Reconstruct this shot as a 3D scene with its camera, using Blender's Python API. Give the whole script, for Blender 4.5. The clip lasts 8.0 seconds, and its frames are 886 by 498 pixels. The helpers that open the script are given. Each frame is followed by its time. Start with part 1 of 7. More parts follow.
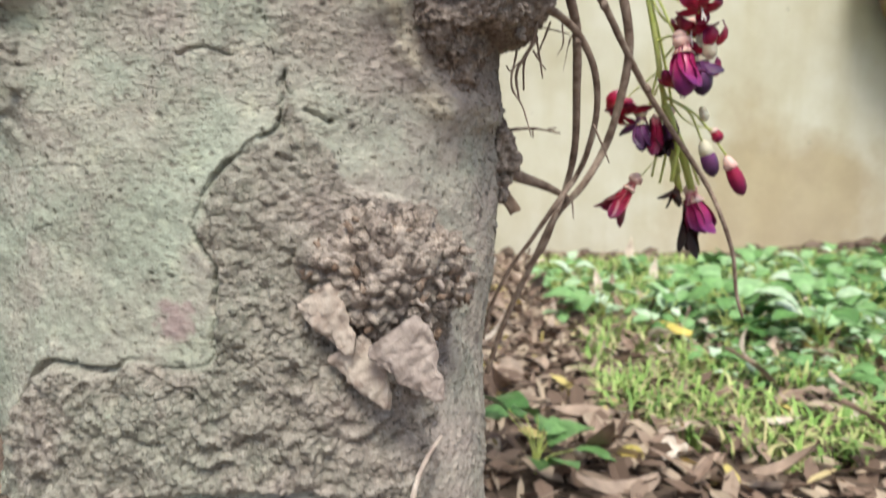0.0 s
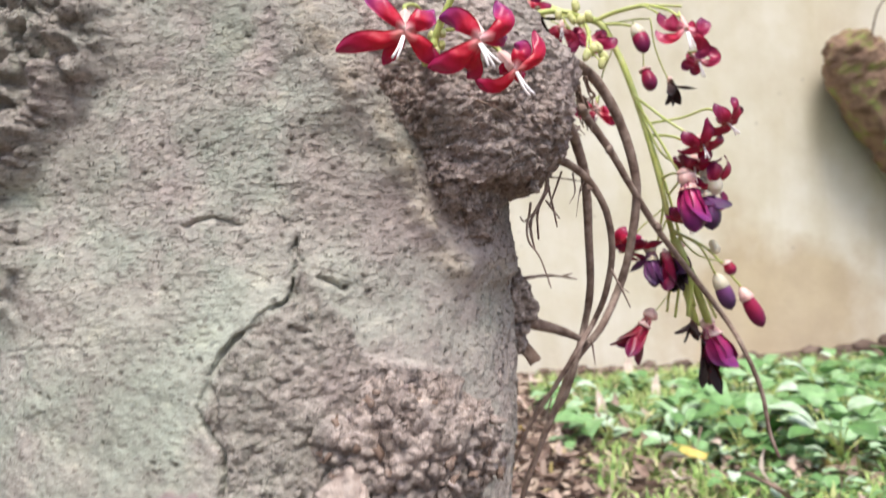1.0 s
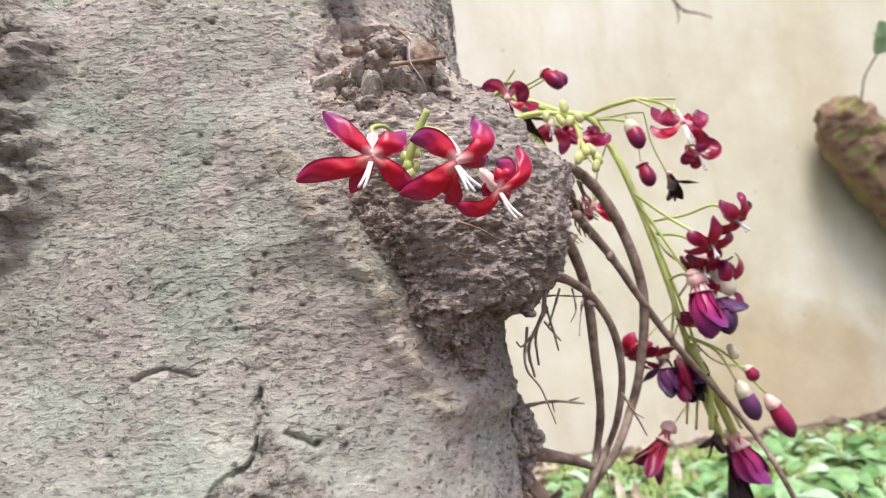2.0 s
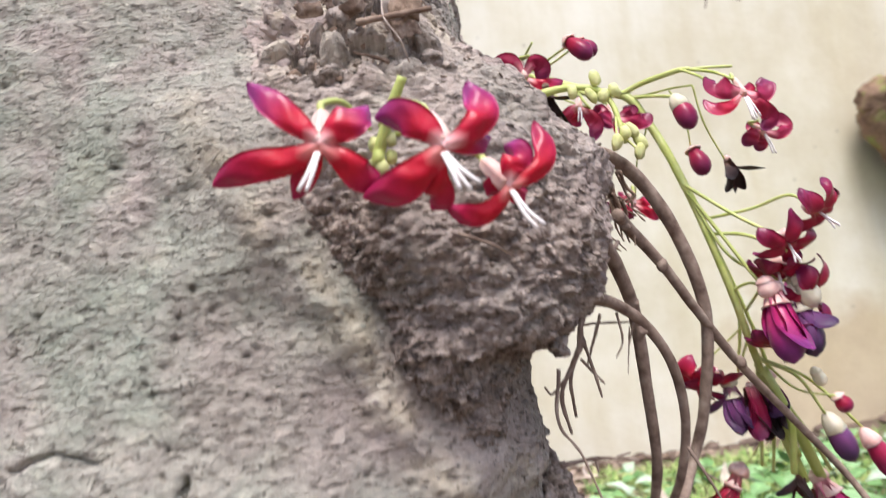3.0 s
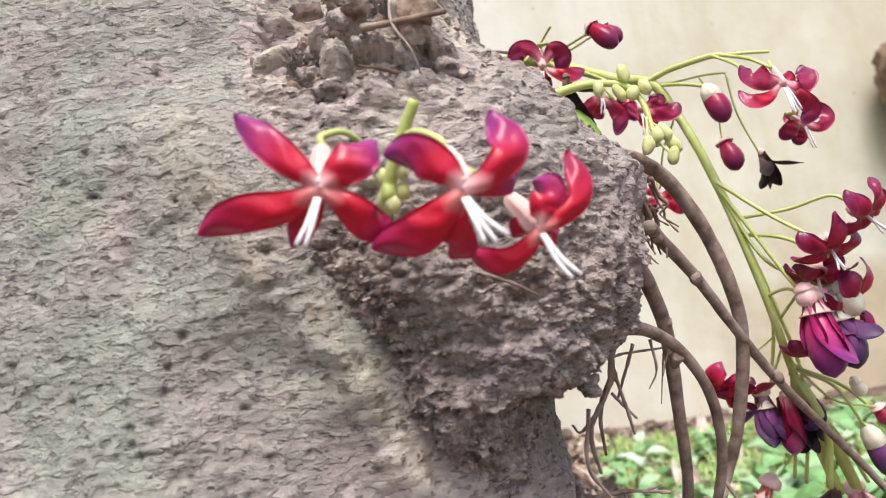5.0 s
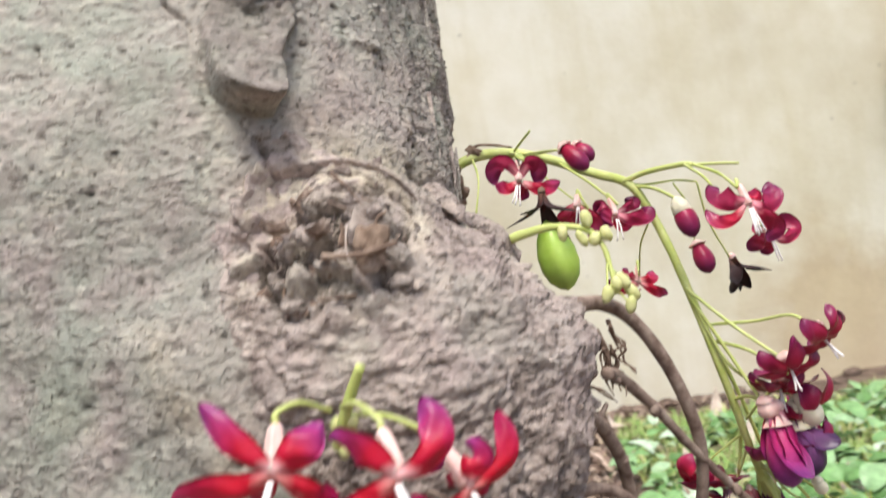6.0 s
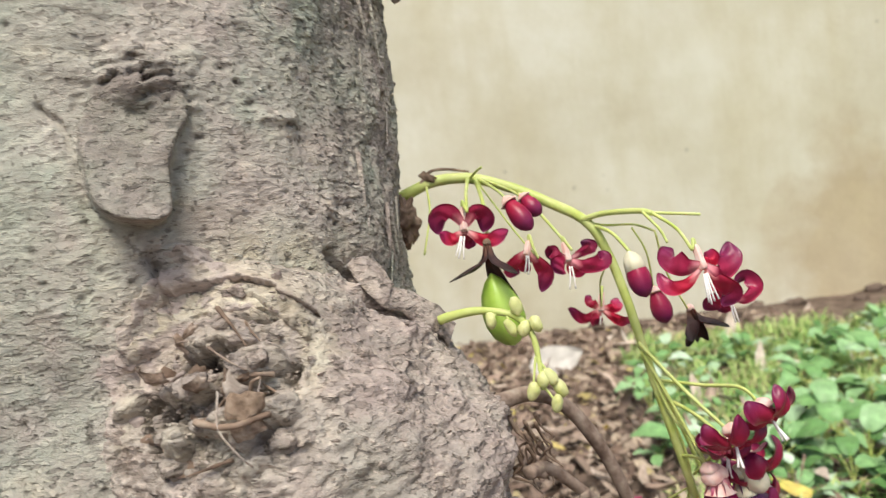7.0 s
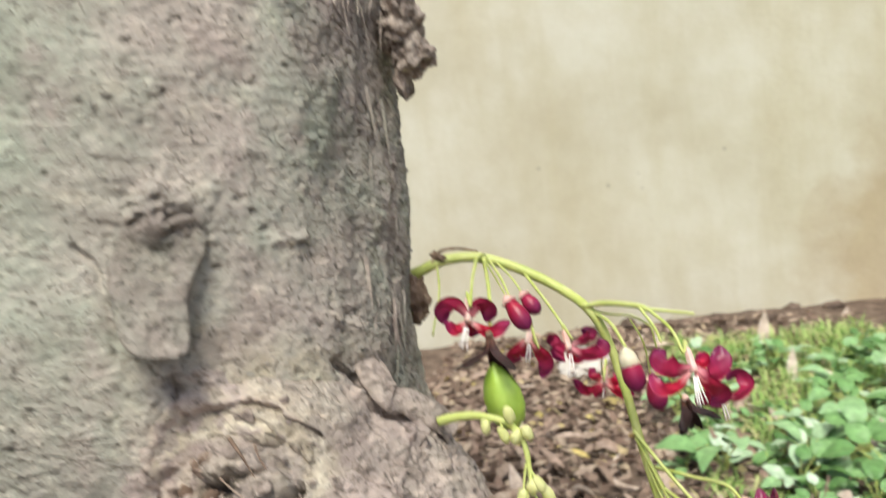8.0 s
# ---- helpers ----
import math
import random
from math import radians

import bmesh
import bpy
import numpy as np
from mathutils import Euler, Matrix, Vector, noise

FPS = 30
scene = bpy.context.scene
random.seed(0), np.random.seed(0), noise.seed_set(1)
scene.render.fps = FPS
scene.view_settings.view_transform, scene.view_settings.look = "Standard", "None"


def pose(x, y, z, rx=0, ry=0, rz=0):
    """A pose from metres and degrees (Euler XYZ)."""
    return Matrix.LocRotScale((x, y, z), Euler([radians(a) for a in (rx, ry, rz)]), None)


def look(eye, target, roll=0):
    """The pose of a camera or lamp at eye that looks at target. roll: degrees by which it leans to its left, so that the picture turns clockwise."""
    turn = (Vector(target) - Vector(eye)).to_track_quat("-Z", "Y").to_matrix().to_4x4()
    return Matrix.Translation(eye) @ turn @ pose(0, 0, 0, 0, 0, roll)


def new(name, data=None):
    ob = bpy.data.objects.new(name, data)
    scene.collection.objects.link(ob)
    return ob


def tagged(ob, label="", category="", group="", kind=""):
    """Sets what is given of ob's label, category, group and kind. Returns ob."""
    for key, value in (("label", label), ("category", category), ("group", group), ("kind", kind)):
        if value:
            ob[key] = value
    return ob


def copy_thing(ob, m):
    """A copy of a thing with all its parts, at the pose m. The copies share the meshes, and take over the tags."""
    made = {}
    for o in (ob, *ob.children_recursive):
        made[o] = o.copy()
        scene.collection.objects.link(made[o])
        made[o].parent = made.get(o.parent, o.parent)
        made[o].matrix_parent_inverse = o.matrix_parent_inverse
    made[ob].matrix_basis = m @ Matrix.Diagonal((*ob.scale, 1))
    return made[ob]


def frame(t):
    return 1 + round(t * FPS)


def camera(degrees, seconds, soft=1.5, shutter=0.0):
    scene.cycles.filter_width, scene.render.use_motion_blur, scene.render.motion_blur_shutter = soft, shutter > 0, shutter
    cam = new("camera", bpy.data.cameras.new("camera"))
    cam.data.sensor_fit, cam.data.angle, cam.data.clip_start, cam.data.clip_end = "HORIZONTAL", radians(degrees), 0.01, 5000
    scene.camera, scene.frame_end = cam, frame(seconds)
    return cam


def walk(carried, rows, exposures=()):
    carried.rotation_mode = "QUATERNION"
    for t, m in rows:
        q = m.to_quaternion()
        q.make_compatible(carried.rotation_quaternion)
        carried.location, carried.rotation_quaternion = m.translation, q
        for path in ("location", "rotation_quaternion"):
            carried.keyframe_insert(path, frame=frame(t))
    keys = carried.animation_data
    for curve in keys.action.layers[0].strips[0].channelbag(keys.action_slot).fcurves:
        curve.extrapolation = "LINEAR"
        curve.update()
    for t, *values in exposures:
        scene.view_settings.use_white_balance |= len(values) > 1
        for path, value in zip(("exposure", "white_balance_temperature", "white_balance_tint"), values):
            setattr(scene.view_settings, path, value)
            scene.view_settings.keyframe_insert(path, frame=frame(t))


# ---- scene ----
cam = camera(64.52, 8.0, soft=1.0, shutter=0.45)
EYE, TILT = 0.31, -8.4
ROWS = [
    (0, 0.00012, -0.00001, 0.00004, -0.003, 0.025, 0.007),
    (0.5, -0.00769, 0.00390, 0.00543, -0.539, 6.388, 0.657),
    (1, -0.01294, 0.01461, 0.02023, -0.696, 9.571, 2.863),
    (1.5, -0.01272, 0.02582, 0.04227, -1.327, 13.316, 3.594),
    (1.7, -0.00760, 0.02899, 0.04467, -1.247, 14.598, 4.719),
    (2.8, 0.00323, 0.09949, 0.06000, 3.721, 17.239, 5.811),
    (3, 0.00894, 0.10991, 0.07105, 3.265, 16.500, 6.815),
    (3.5, 0.00384, 0.12157, 0.09294, 4.677, 16.714, 6.135),
    (4, 0.00584, 0.12517, 0.09344, 4.604, 16.357, 6.028),
    (4.2, 0.00733, 0.12486, 0.09177, 4.426, 16.008, 6.306),
    (5.3, 0.00929, 0.12485, 0.09770, 3.879, 13.179, 7.413),
    (5.5, 0.01465, 0.11721, 0.10522, 3.330, 12.972, 7.299),
    (6, 0.03641, 0.09633, 0.15180, 5.884, 10.991, 7.373),
    (6.5, 0.07138, 0.10193, 0.19853, 7.470, 6.943, 7.926),
    (7, 0.08222, 0.10827, 0.21814, 8.106, 2.697, 6.951),
    (7.5, 0.10191, 0.11486, 0.22457, 8.339, 0.513, 6.683),
    (8, 0.10397, 0.09231, 0.26469, 11.014, 1.603, 5.938),
]
walk(cam, [(t, pose(0, 0, EYE, TILT) @ pose(x, y, z, 90 + pitch, roll, yaw)) for t, x, y, z, yaw, pitch, roll in ROWS],
     exposures=[(0.0, 0.39, 6500, 4), (0.5, 0.50, 6380, 10), (1.0, 0.56, 6300, 14), (1.5, 0.53, 6300, 14), (3.0, 0.61, 6200, 14), (5.5, 0.60, 6250, 12), (6.5, 0.33, 6550, 8), (7.5, 0.33, 6620, 3), (8.0, 0.33, 6620, 4)])
cam.data.dof.use_dof, cam.data.dof.focus_distance, cam.data.dof.aperture_fstop = True, 0.235, 18.0

# ---- world, sun ----
world = bpy.data.worlds.new("overcast_sky")
scene.world = world
world.use_nodes = True
wn = world.node_tree
sky = wn.nodes.new("ShaderNodeTexSky")
sky.sky_type, sky.sun_disc = "NISHITA", False
sky.sun_elevation, sky.sun_rotation = radians(62), radians(175)
sky.air_density, sky.dust_density = 1.0, 4.0
wn.links.new(sky.outputs[0], wn.nodes["Background"].inputs[0])
wn.nodes["Background"].inputs[1].default_value = 0.13
sun_data = bpy.data.lights.new("sun", "SUN")
sun_data.energy, sun_data.angle, sun_data.color = 2.3, radians(22), (1.0, 0.96, 0.88)
sun = new("sun", sun_data)
sun.matrix_world = look((0.10, -1.05, 2.4), (0, 0.2, 0))


# ---- number noise for shaping ----
def lattice(i, j, k, seed):
    n = (i * 73856093) ^ (j * 19349663) ^ (k * 83492791) ^ (seed * 2654435761 % 2147483647)
    n = (n ^ (n >> 13)) * 1274126177 & 0x7FFFFFFF
    n = (n ^ (n >> 16)) * 668265263 & 0x7FFFFFFF
    return (n & 0xFFFF) / 32767.5 - 1.0


def vnoise(p, seed=0):
    """Smooth noise of an array of points (..., 3), about -1 to 1."""
    c = np.floor(p).astype(np.int64)
    f = p - c
    f = f * f * (3 - 2 * f)
    out = 0
    for a in (0, 1):
        for b in (0, 1):
            for d in (0, 1):
                w = (f[..., 0] if a else 1 - f[..., 0]) * (f[..., 1] if b else 1 - f[..., 1]) * (f[..., 2] if d else 1 - f[..., 2])
                out = out + w * lattice(c[..., 0] + a, c[..., 1] + b, c[..., 2] + d, seed)
    return out


def fbm(p, octaves=4, seed=0):
    return sum(vnoise(p * 2.0**o, seed + o) / 2.0**o for o in range(octaves))


def cells(p, seed=0):
    """Distance to the nearest and the second nearest of scattered points."""
    c = np.floor(p).astype(np.int64)
    best = np.full(p.shape[:-1], 9.0)
    second = best.copy()
    for a in (-1, 0, 1):
        for b in (-1, 0, 1):
            for d in (-1, 0, 1):
                q = c + (a, b, d)
                spot = np.stack([0.5 + 0.45 * lattice(q[..., 0], q[..., 1], q[..., 2], seed + s) for s in (11, 12, 13)], -1) + q
                far = np.sqrt(((spot - p) ** 2).sum(-1))
                second = np.minimum(second, np.maximum(best, far))
                best = np.minimum(best, far)
    return best, second


def step(a, b, x):
    t = np.clip((x - a) / (b - a), 0, 1)
    return t * t * (3 - 2 * t)


# ---- materials ----
def material(name, rough=0.7, spec=0.3):
    m = bpy.data.materials.new(name)
    m.use_nodes = True
    b = m.node_tree.nodes["Principled BSDF"]
    b.inputs["Roughness"].default_value = rough
    b.inputs["Specular IOR Level"].default_value = spec
    return m, m.node_tree.nodes, m.node_tree.links, b


def tex_noise(nodes, links, source, scale, detail=4.0, rough=0.55, stretch=None):
    n = nodes.new("ShaderNodeTexNoise")
    n.inputs["Scale"].default_value, n.inputs["Detail"].default_value, n.inputs["Roughness"].default_value = scale, detail, rough
    if stretch:
        mp = nodes.new("ShaderNodeMapping")
        mp.inputs["Scale"].default_value = stretch
        links.new(source, mp.inputs[0])
        source = mp.outputs[0]
    links.new(source, n.inputs["Vector"])
    return n.outputs["Fac"]


def ramp(nodes, links, fac, stops):
    r = nodes.new("ShaderNodeValToRGB")
    e = r.color_ramp.elements
    while len(e) < len(stops):
        e.new(0.5)
    for one, (at, col) in zip(e, stops):
        one.position, one.color = at, (*col, 1)
    links.new(fac, r.inputs[0])
    return r.outputs[0]


def mix(nodes, links, fac, a, b, blend="MIX"):
    m = nodes.new("ShaderNodeMix")
    m.data_type, m.blend_type = "RGBA", blend
    for socket, v in ((m.inputs[0], fac), (m.inputs[6], a), (m.inputs[7], b)):
        if hasattr(v, "is_output"):
            links.new(v, socket)
        else:
            socket.default_value = v if isinstance(v, float) else (*v, 1)
    return m.outputs[2]


def bump(nodes, links, b, height, strength, distance):
    n = nodes.new("ShaderNodeBump")
    n.inputs["Distance"].default_value = distance
    if isinstance(strength, float):
        n.inputs["Strength"].default_value = strength
    else:
        links.new(strength, n.inputs["Strength"])
    links.new(height, n.inputs["Height"])
    if b.inputs["Normal"].links:
        links.new(b.inputs["Normal"].links[0].from_socket, n.inputs["Normal"])
    links.new(n.outputs[0], b.inputs["Normal"])


def object_coords(nodes):
    return nodes.new("ShaderNodeTexCoord").outputs["Object"]


def bark_material(name, tones, rough_tone, fleck=0.75, green=0.75, relief=1.0):
    """Smooth grey bark in three tones; where the mesh's "rough" is 1, crusty bark in another tone."""
    m, n, l, b = material(name, 0.85, 0.2)
    at = object_coords(n)
    big = tex_noise(n, l, at, 13.0, 3.0)
    col = ramp(n, l, big, [(0.36, tones[0]), (0.5, tones[1]), (0.64, tones[2])])
    algae = ramp(n, l, tex_noise(n, l, at, 24.0, 5.0, 0.6), [(0.44, (0, 0, 0)), (0.62, (green, green, green))])
    col = mix(n, l, algae, col, (0.44, 0.50, 0.41))
    blush = ramp(n, l, tex_noise(n, l, at, 31.0, 4.0, 0.6, (1.0, 1.3, 0.9)), [(0.52, (0, 0, 0)), (0.68, (0.45, 0.45, 0.45))])
    col = mix(n, l, blush, col, (0.54, 0.42, 0.41))
    place = n.new("ShaderNodeSeparateXYZ")
    l.new(at, place.inputs[0])
    # bark turns darker grey-green towards the bottom, in mottled patches
    low_down = n.new("ShaderNodeMapRange")
    low_down.interpolation_type = "SMOOTHSTEP"
    for k, v in zip(("From Min", "From Max", "To Min", "To Max"), (0.44, 0.30, 0.0, 1.0)):
        low_down.inputs[k].default_value = v
    l.new(place.outputs[2], low_down.inputs["Value"])
    low_mottle = ramp(n, l, tex_noise(n, l, at, 18.0, 5.0, 0.6), [(0.30, (0.15, 0.15, 0.15)), (0.65, (0.6, 0.6, 0.6))])
    col = mix(n, l, mix(n, l, 1.0, low_down.outputs[0], low_mottle, "MULTIPLY"), col, (0.33, 0.345, 0.285))
    toward = n.new("ShaderNodeMapRange")
    toward.interpolation_type = "SMOOTHSTEP"
    for k, v in zip(("From Min", "From Max", "To Min", "To Max"), (-0.10, -0.02, 0.0, 1.0)):
        toward.inputs[k].default_value = v
    l.new(place.outputs[0], toward.inputs["Value"])
    worn = ramp(n, l, tex_noise(n, l, at, 22.0, 5.0, 0.6), [(0.36, (0.1, 0.1, 0.1)), (0.62, (0.65, 0.65, 0.65))])
    col = mix(n, l, mix(n, l, 1.0, toward.outputs[0], worn, "MULTIPLY"), col, (0.47, 0.385, 0.355))
    mid = tex_noise(n, l, at, 60.0, 5.0, 0.6, (1.0, 1.0, 1.4))
    col = mix(n, l, 0.6, col, ramp(n, l, mid, [(0.3, (0.38, 0.36, 0.36)), (0.55, (0.5, 0.5, 0.5)), (0.72, (0.66, 0.65, 0.61))]), "OVERLAY")
    own = n.new("ShaderNodeAttribute")
    own.attribute_name = "rough"
    crust = ramp(n, l, tex_noise(n, l, at, 170.0, 8.0, 0.7), [(0.38, rough_tone[0]), (0.5, rough_tone[1]), (0.62, rough_tone[2])])
    col = mix(n, l, own.outputs["Fac"], col, crust)
    wood = n.new("ShaderNodeAttribute")
    wood.attribute_name = "pale"
    col = mix(n, l, wood.outputs["Fac"], col, ramp(n, l, tex_noise(n, l, at, 120.0, 5.0, 0.6), [(0.35, (0.50, 0.43, 0.31)), (0.65, (0.70, 0.64, 0.52))]))
    grain = tex_noise(n, l, at, 420.0, 8.0, 0.72, (0.8, 0.8, 1.5))
    crumb = tex_noise(n, l, at, 300.0, 4.0, 0.62, (0.75, 0.75, 1.5))
    raised = ramp(n, l, crumb, [(0.45, (0, 0, 0)), (0.60, (1, 1, 1))])
    hollow = ramp(n, l, tex_noise(n, l, at, 400.0, 2.0, 0.5, (0.62, 0.62, 1.5)), [(0.35, (1, 1, 1)), (0.405, (0, 0, 0))])
    col = mix(n, l, 0.22, col, mix(n, l, raised, (0.36, 0.35, 0.34), (0.64, 0.63, 0.62)), "OVERLAY")
    col = mix(n, l, mix(n, l, 1.0, hollow, (0.55, 0.55, 0.55), "MULTIPLY"), col, (0.14, 0.115, 0.10))
    col = mix(n, l, 0.30, col, ramp(n, l, grain, [(0.34, (0.22, 0.21, 0.20)), (0.44, (0.44, 0.44, 0.44)), (0.52, (0.52, 0.52, 0.52)), (0.64, (0.86, 0.85, 0.83))]), "OVERLAY")
    spots = n.new("ShaderNodeTexVoronoi")
    spots.inputs["Scale"].default_value = 1.0
    mp = n.new("ShaderNodeMapping")
    mp.inputs["Scale"].default_value = (350.0, 350.0, 190.0)
    l.new(at, mp.inputs[0])
    l.new(mp.outputs[0], spots.inputs["Vector"])
    where = ramp(n, l, spots.outputs["Distance"], [(0.13, (1, 1, 1)), (0.22, (0, 0, 0))])
    some = ramp(n, l, tex_noise(n, l, at, 90.0, 2.0), [(0.46, (0, 0, 0)), (0.60, (fleck, fleck, fleck))])
    dark = mix(n, l, 1.0, where, some, "MULTIPLY")
    col = mix(n, l, dark, col, (0.06, 0.048, 0.04))
    patch = n.new("ShaderNodeAttribute")
    patch.attribute_name = "bruise"
    col = mix(n, l, patch.outputs["Fac"], col, (0.36, 0.235, 0.25))
    # dark cork of the pits; also carries shade painted into the crown's hollows
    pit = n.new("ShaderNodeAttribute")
    pit.attribute_name = "cork_and_shade"
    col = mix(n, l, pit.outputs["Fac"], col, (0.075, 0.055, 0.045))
    l.new(col, b.inputs["Base Color"])
    sleek = n.new("ShaderNodeAttribute")
    sleek.attribute_name = "sleek"
    keen = n.new("ShaderNodeMapRange")
    keen.inputs["To Min"].default_value, keen.inputs["To Max"].default_value = 0.85, 0.32
    l.new(sleek.outputs["Fac"], keen.inputs["Value"])
    bump(n, l, b, grain, keen.outputs[0], 0.0017 * relief)
    bump(n, l, b, raised, keen.outputs[0], 0.0009 * relief)
    deep = n.new("ShaderNodeInvert")
    l.new(hollow, deep.inputs["Color"])
    bump(n, l, b, deep.outputs[0], keen.outputs[0], 0.0016 * relief)
    return m


def simple_material(name, stops, scale, rough=0.6, spec=0.3, relief=0.0006, detail=4.0, sheen=0.0, through_light=0.0):
    m, n, l, b = material(name, rough, spec)
    at = object_coords(n)
    l.new(ramp(n, l, tex_noise(n, l, at, scale, detail), stops), b.inputs["Base Color"])
    if relief:
        bump(n, l, b, tex_noise(n, l, at, scale * 4, 4.0), 0.6, relief)
    if through_light:
        b.inputs["Subsurface Weight"].default_value = through_light
        b.inputs["Subsurface Radius"].default_value = (0.004, 0.003, 0.002)
        b.inputs["Subsurface Scale"].default_value = 0.3
    return m


BARK = bark_material("grey_bark", [(0.37, 0.395, 0.325), (0.465, 0.445, 0.385), (0.52, 0.47, 0.42)],
                     [(0.14, 0.11, 0.095), (0.31, 0.25, 0.225), (0.47, 0.40, 0.36)], 0.6)
BURL = bark_material("burl_bark", [(0.28, 0.23, 0.205), (0.45, 0.38, 0.34), (0.61, 0.535, 0.465)],
                     [(0.13, 0.10, 0.08), (0.38, 0.31, 0.27), (0.64, 0.55, 0.48)], 0.4, 0.3, 0.7)
TWIG = simple_material("twig_bark", [(0.3, (0.13, 0.085, 0.065)), (0.52, (0.27, 0.20, 0.16)), (0.75, (0.40, 0.33, 0.27))], 160.0, 0.8)
GREEN_STEM = simple_material("green_stem", [(0.3, (0.42, 0.50, 0.11)), (0.7, (0.62, 0.66, 0.27))], 90.0, 0.45, 0.4, 0.0002, through_light=0.2)
def wall_material():
    """Cream paint with a broad brown patch low on the right and rain streaks."""
    m, n, l, b = material("wall_paint", 0.9, 0.15)
    at = object_coords(n)
    col = ramp(n, l, tex_noise(n, l, at, 1.5, 4.0), [(0.3, (0.58, 0.53, 0.395)), (0.5, (0.67, 0.635, 0.515)), (0.7, (0.74, 0.72, 0.625))])
    streak = ramp(n, l, tex_noise(n, l, at, 2.2, 4.0, 0.6, (2.5, 2.5, 0.35)), [(0.45, (0, 0, 0)), (0.75, (0.55, 0.55, 0.55))])
    col = mix(n, l, streak, col, (0.56, 0.50, 0.33))
    # browner and darker within a ragged round area low on the right
    patch = n.new("ShaderNodeVectorMath")
    patch.operation = "DISTANCE"
    patch.inputs[1].default_value = (1.45, 3.0, -0.05)
    l.new(at, patch.inputs[0])
    ragged = n.new("ShaderNodeMath")
    ragged.operation = "MULTIPLY_ADD"
    ragged.inputs[1].default_value = 0.9
    l.new(tex_noise(n, l, at, 3.0, 5.0, 0.6), ragged.inputs[0])
    l.new(patch.outputs["Value"], ragged.inputs[2])
    brown_mix = ramp(n, l, ragged.outputs[0], [(0.75, (0.75, 0.75, 0.75)), (1.45, (0, 0, 0))])
    col = mix(n, l, brown_mix, col, (0.50, 0.40, 0.25))
    blot = ramp(n, l, tex_noise(n, l, at, 9.0, 6.0, 0.6), [(0.35, (0.44, 0.44, 0.44)), (0.65, (0.55, 0.55, 0.55))])
    col = mix(n, l, 0.6, col, blot, "OVERLAY")
    spots = n.new("ShaderNodeTexVoronoi")
    spots.inputs["Scale"].default_value = 7.0
    l.new(at, spots.inputs["Vector"])
    dot = ramp(n, l, spots.outputs["Distance"], [(0.03, (0.4, 0.4, 0.4)), (0.07, (0, 0, 0))])
    col = mix(n, l, dot, col, (0.22, 0.20, 0.15))
    l.new(col, b.inputs["Base Color"])
    bump(n, l, b, tex_noise(n, l, at, 45.0, 5.0), 0.5, 0.003)
    return m


WALL_PAINT = wall_material()
SOIL = simple_material("soil", [(0.3, (0.08, 0.06, 0.047)), (0.55, (0.17, 0.125, 0.10)), (0.75, (0.27, 0.21, 0.17))], 22.0, 0.95, 0.1, 0.01)


# ---- building blocks ----
def thing(name, at, label, category, group="", kind=""):
    ob = new(name)
    ob.location = at
    ob.empty_display_size = 0.02
    return tagged(ob, label, category, group, kind)


def world_of(ob):
    m = Matrix.Translation(ob.location)
    return m if ob.parent is None else world_of(ob.parent) @ m


def part(name, mesh, mat, parent=None, label="", smooth=True):
    """One mesh, given in world places, as a part of a thing or as a thing of its own."""
    if isinstance(mesh, bmesh.types.BMesh):
        data = bpy.data.meshes.new(name)
        mesh.to_mesh(data)
        mesh.free()
    else:
        data = mesh
    data.name = name
    for one in mat if isinstance(mat, (list, tuple)) else [mat]:
        data.materials.append(one)
    if smooth:
        data.polygons.foreach_set("use_smooth", [True] * len(data.polygons))
    ob = new(name, data)
    if parent is not None:
        ob.parent = parent
        ob.matrix_parent_inverse = Matrix.Translation(parent.location).inverted() if parent.type == "EMPTY" else Matrix()
    return tagged(ob, label)


def grid_mesh(points, close_u=False, close_v=False):
    """A mesh from an array (rows, columns, 3); close_u joins the last column to the first."""
    nv, nu = points.shape[:2]
    ids = np.arange(nv * nu).reshape(nv, nu)
    if close_u:
        ids = np.concatenate([ids, ids[:, :1]], 1)
    if close_v:
        ids = np.concatenate([ids, ids[:1]], 0)
    quads = np.stack([ids[:-1, :-1], ids[:-1, 1:], ids[1:, 1:], ids[1:, :-1]], -1).reshape(-1, 4)
    data = bpy.data.meshes.new("mesh")
    data.from_pydata(points.reshape(-1, 3).tolist(), [], quads.tolist())
    data.update()
    return data


def set_float(data, name, values):
    a = data.attributes.new(name, "FLOAT", "POINT")
    a.data.foreach_set("value", np.ascontiguousarray(values, np.float32).ravel())


def glide(points, count):
    """Points on a smooth curve through the given ones, and how far along each lies (0 to 1)."""
    p = np.array(points, float)
    p = np.concatenate([[2 * p[0] - p[1]], p, [2 * p[-1] - p[-2]]])
    s = np.linspace(0, len(points) - 1, count)
    k = np.minimum(s.astype(int), len(points) - 2)
    t = (s - k)[:, None]
    a, b, c, d = p[k], p[k + 1], p[k + 2], p[k + 3]
    return 0.5 * (2 * b + (c - a) * t + (2 * a - 5 * b + 4 * c - d) * t**2 + (3 * b - a - 3 * c + d) * t**3), s / (len(points) - 1)


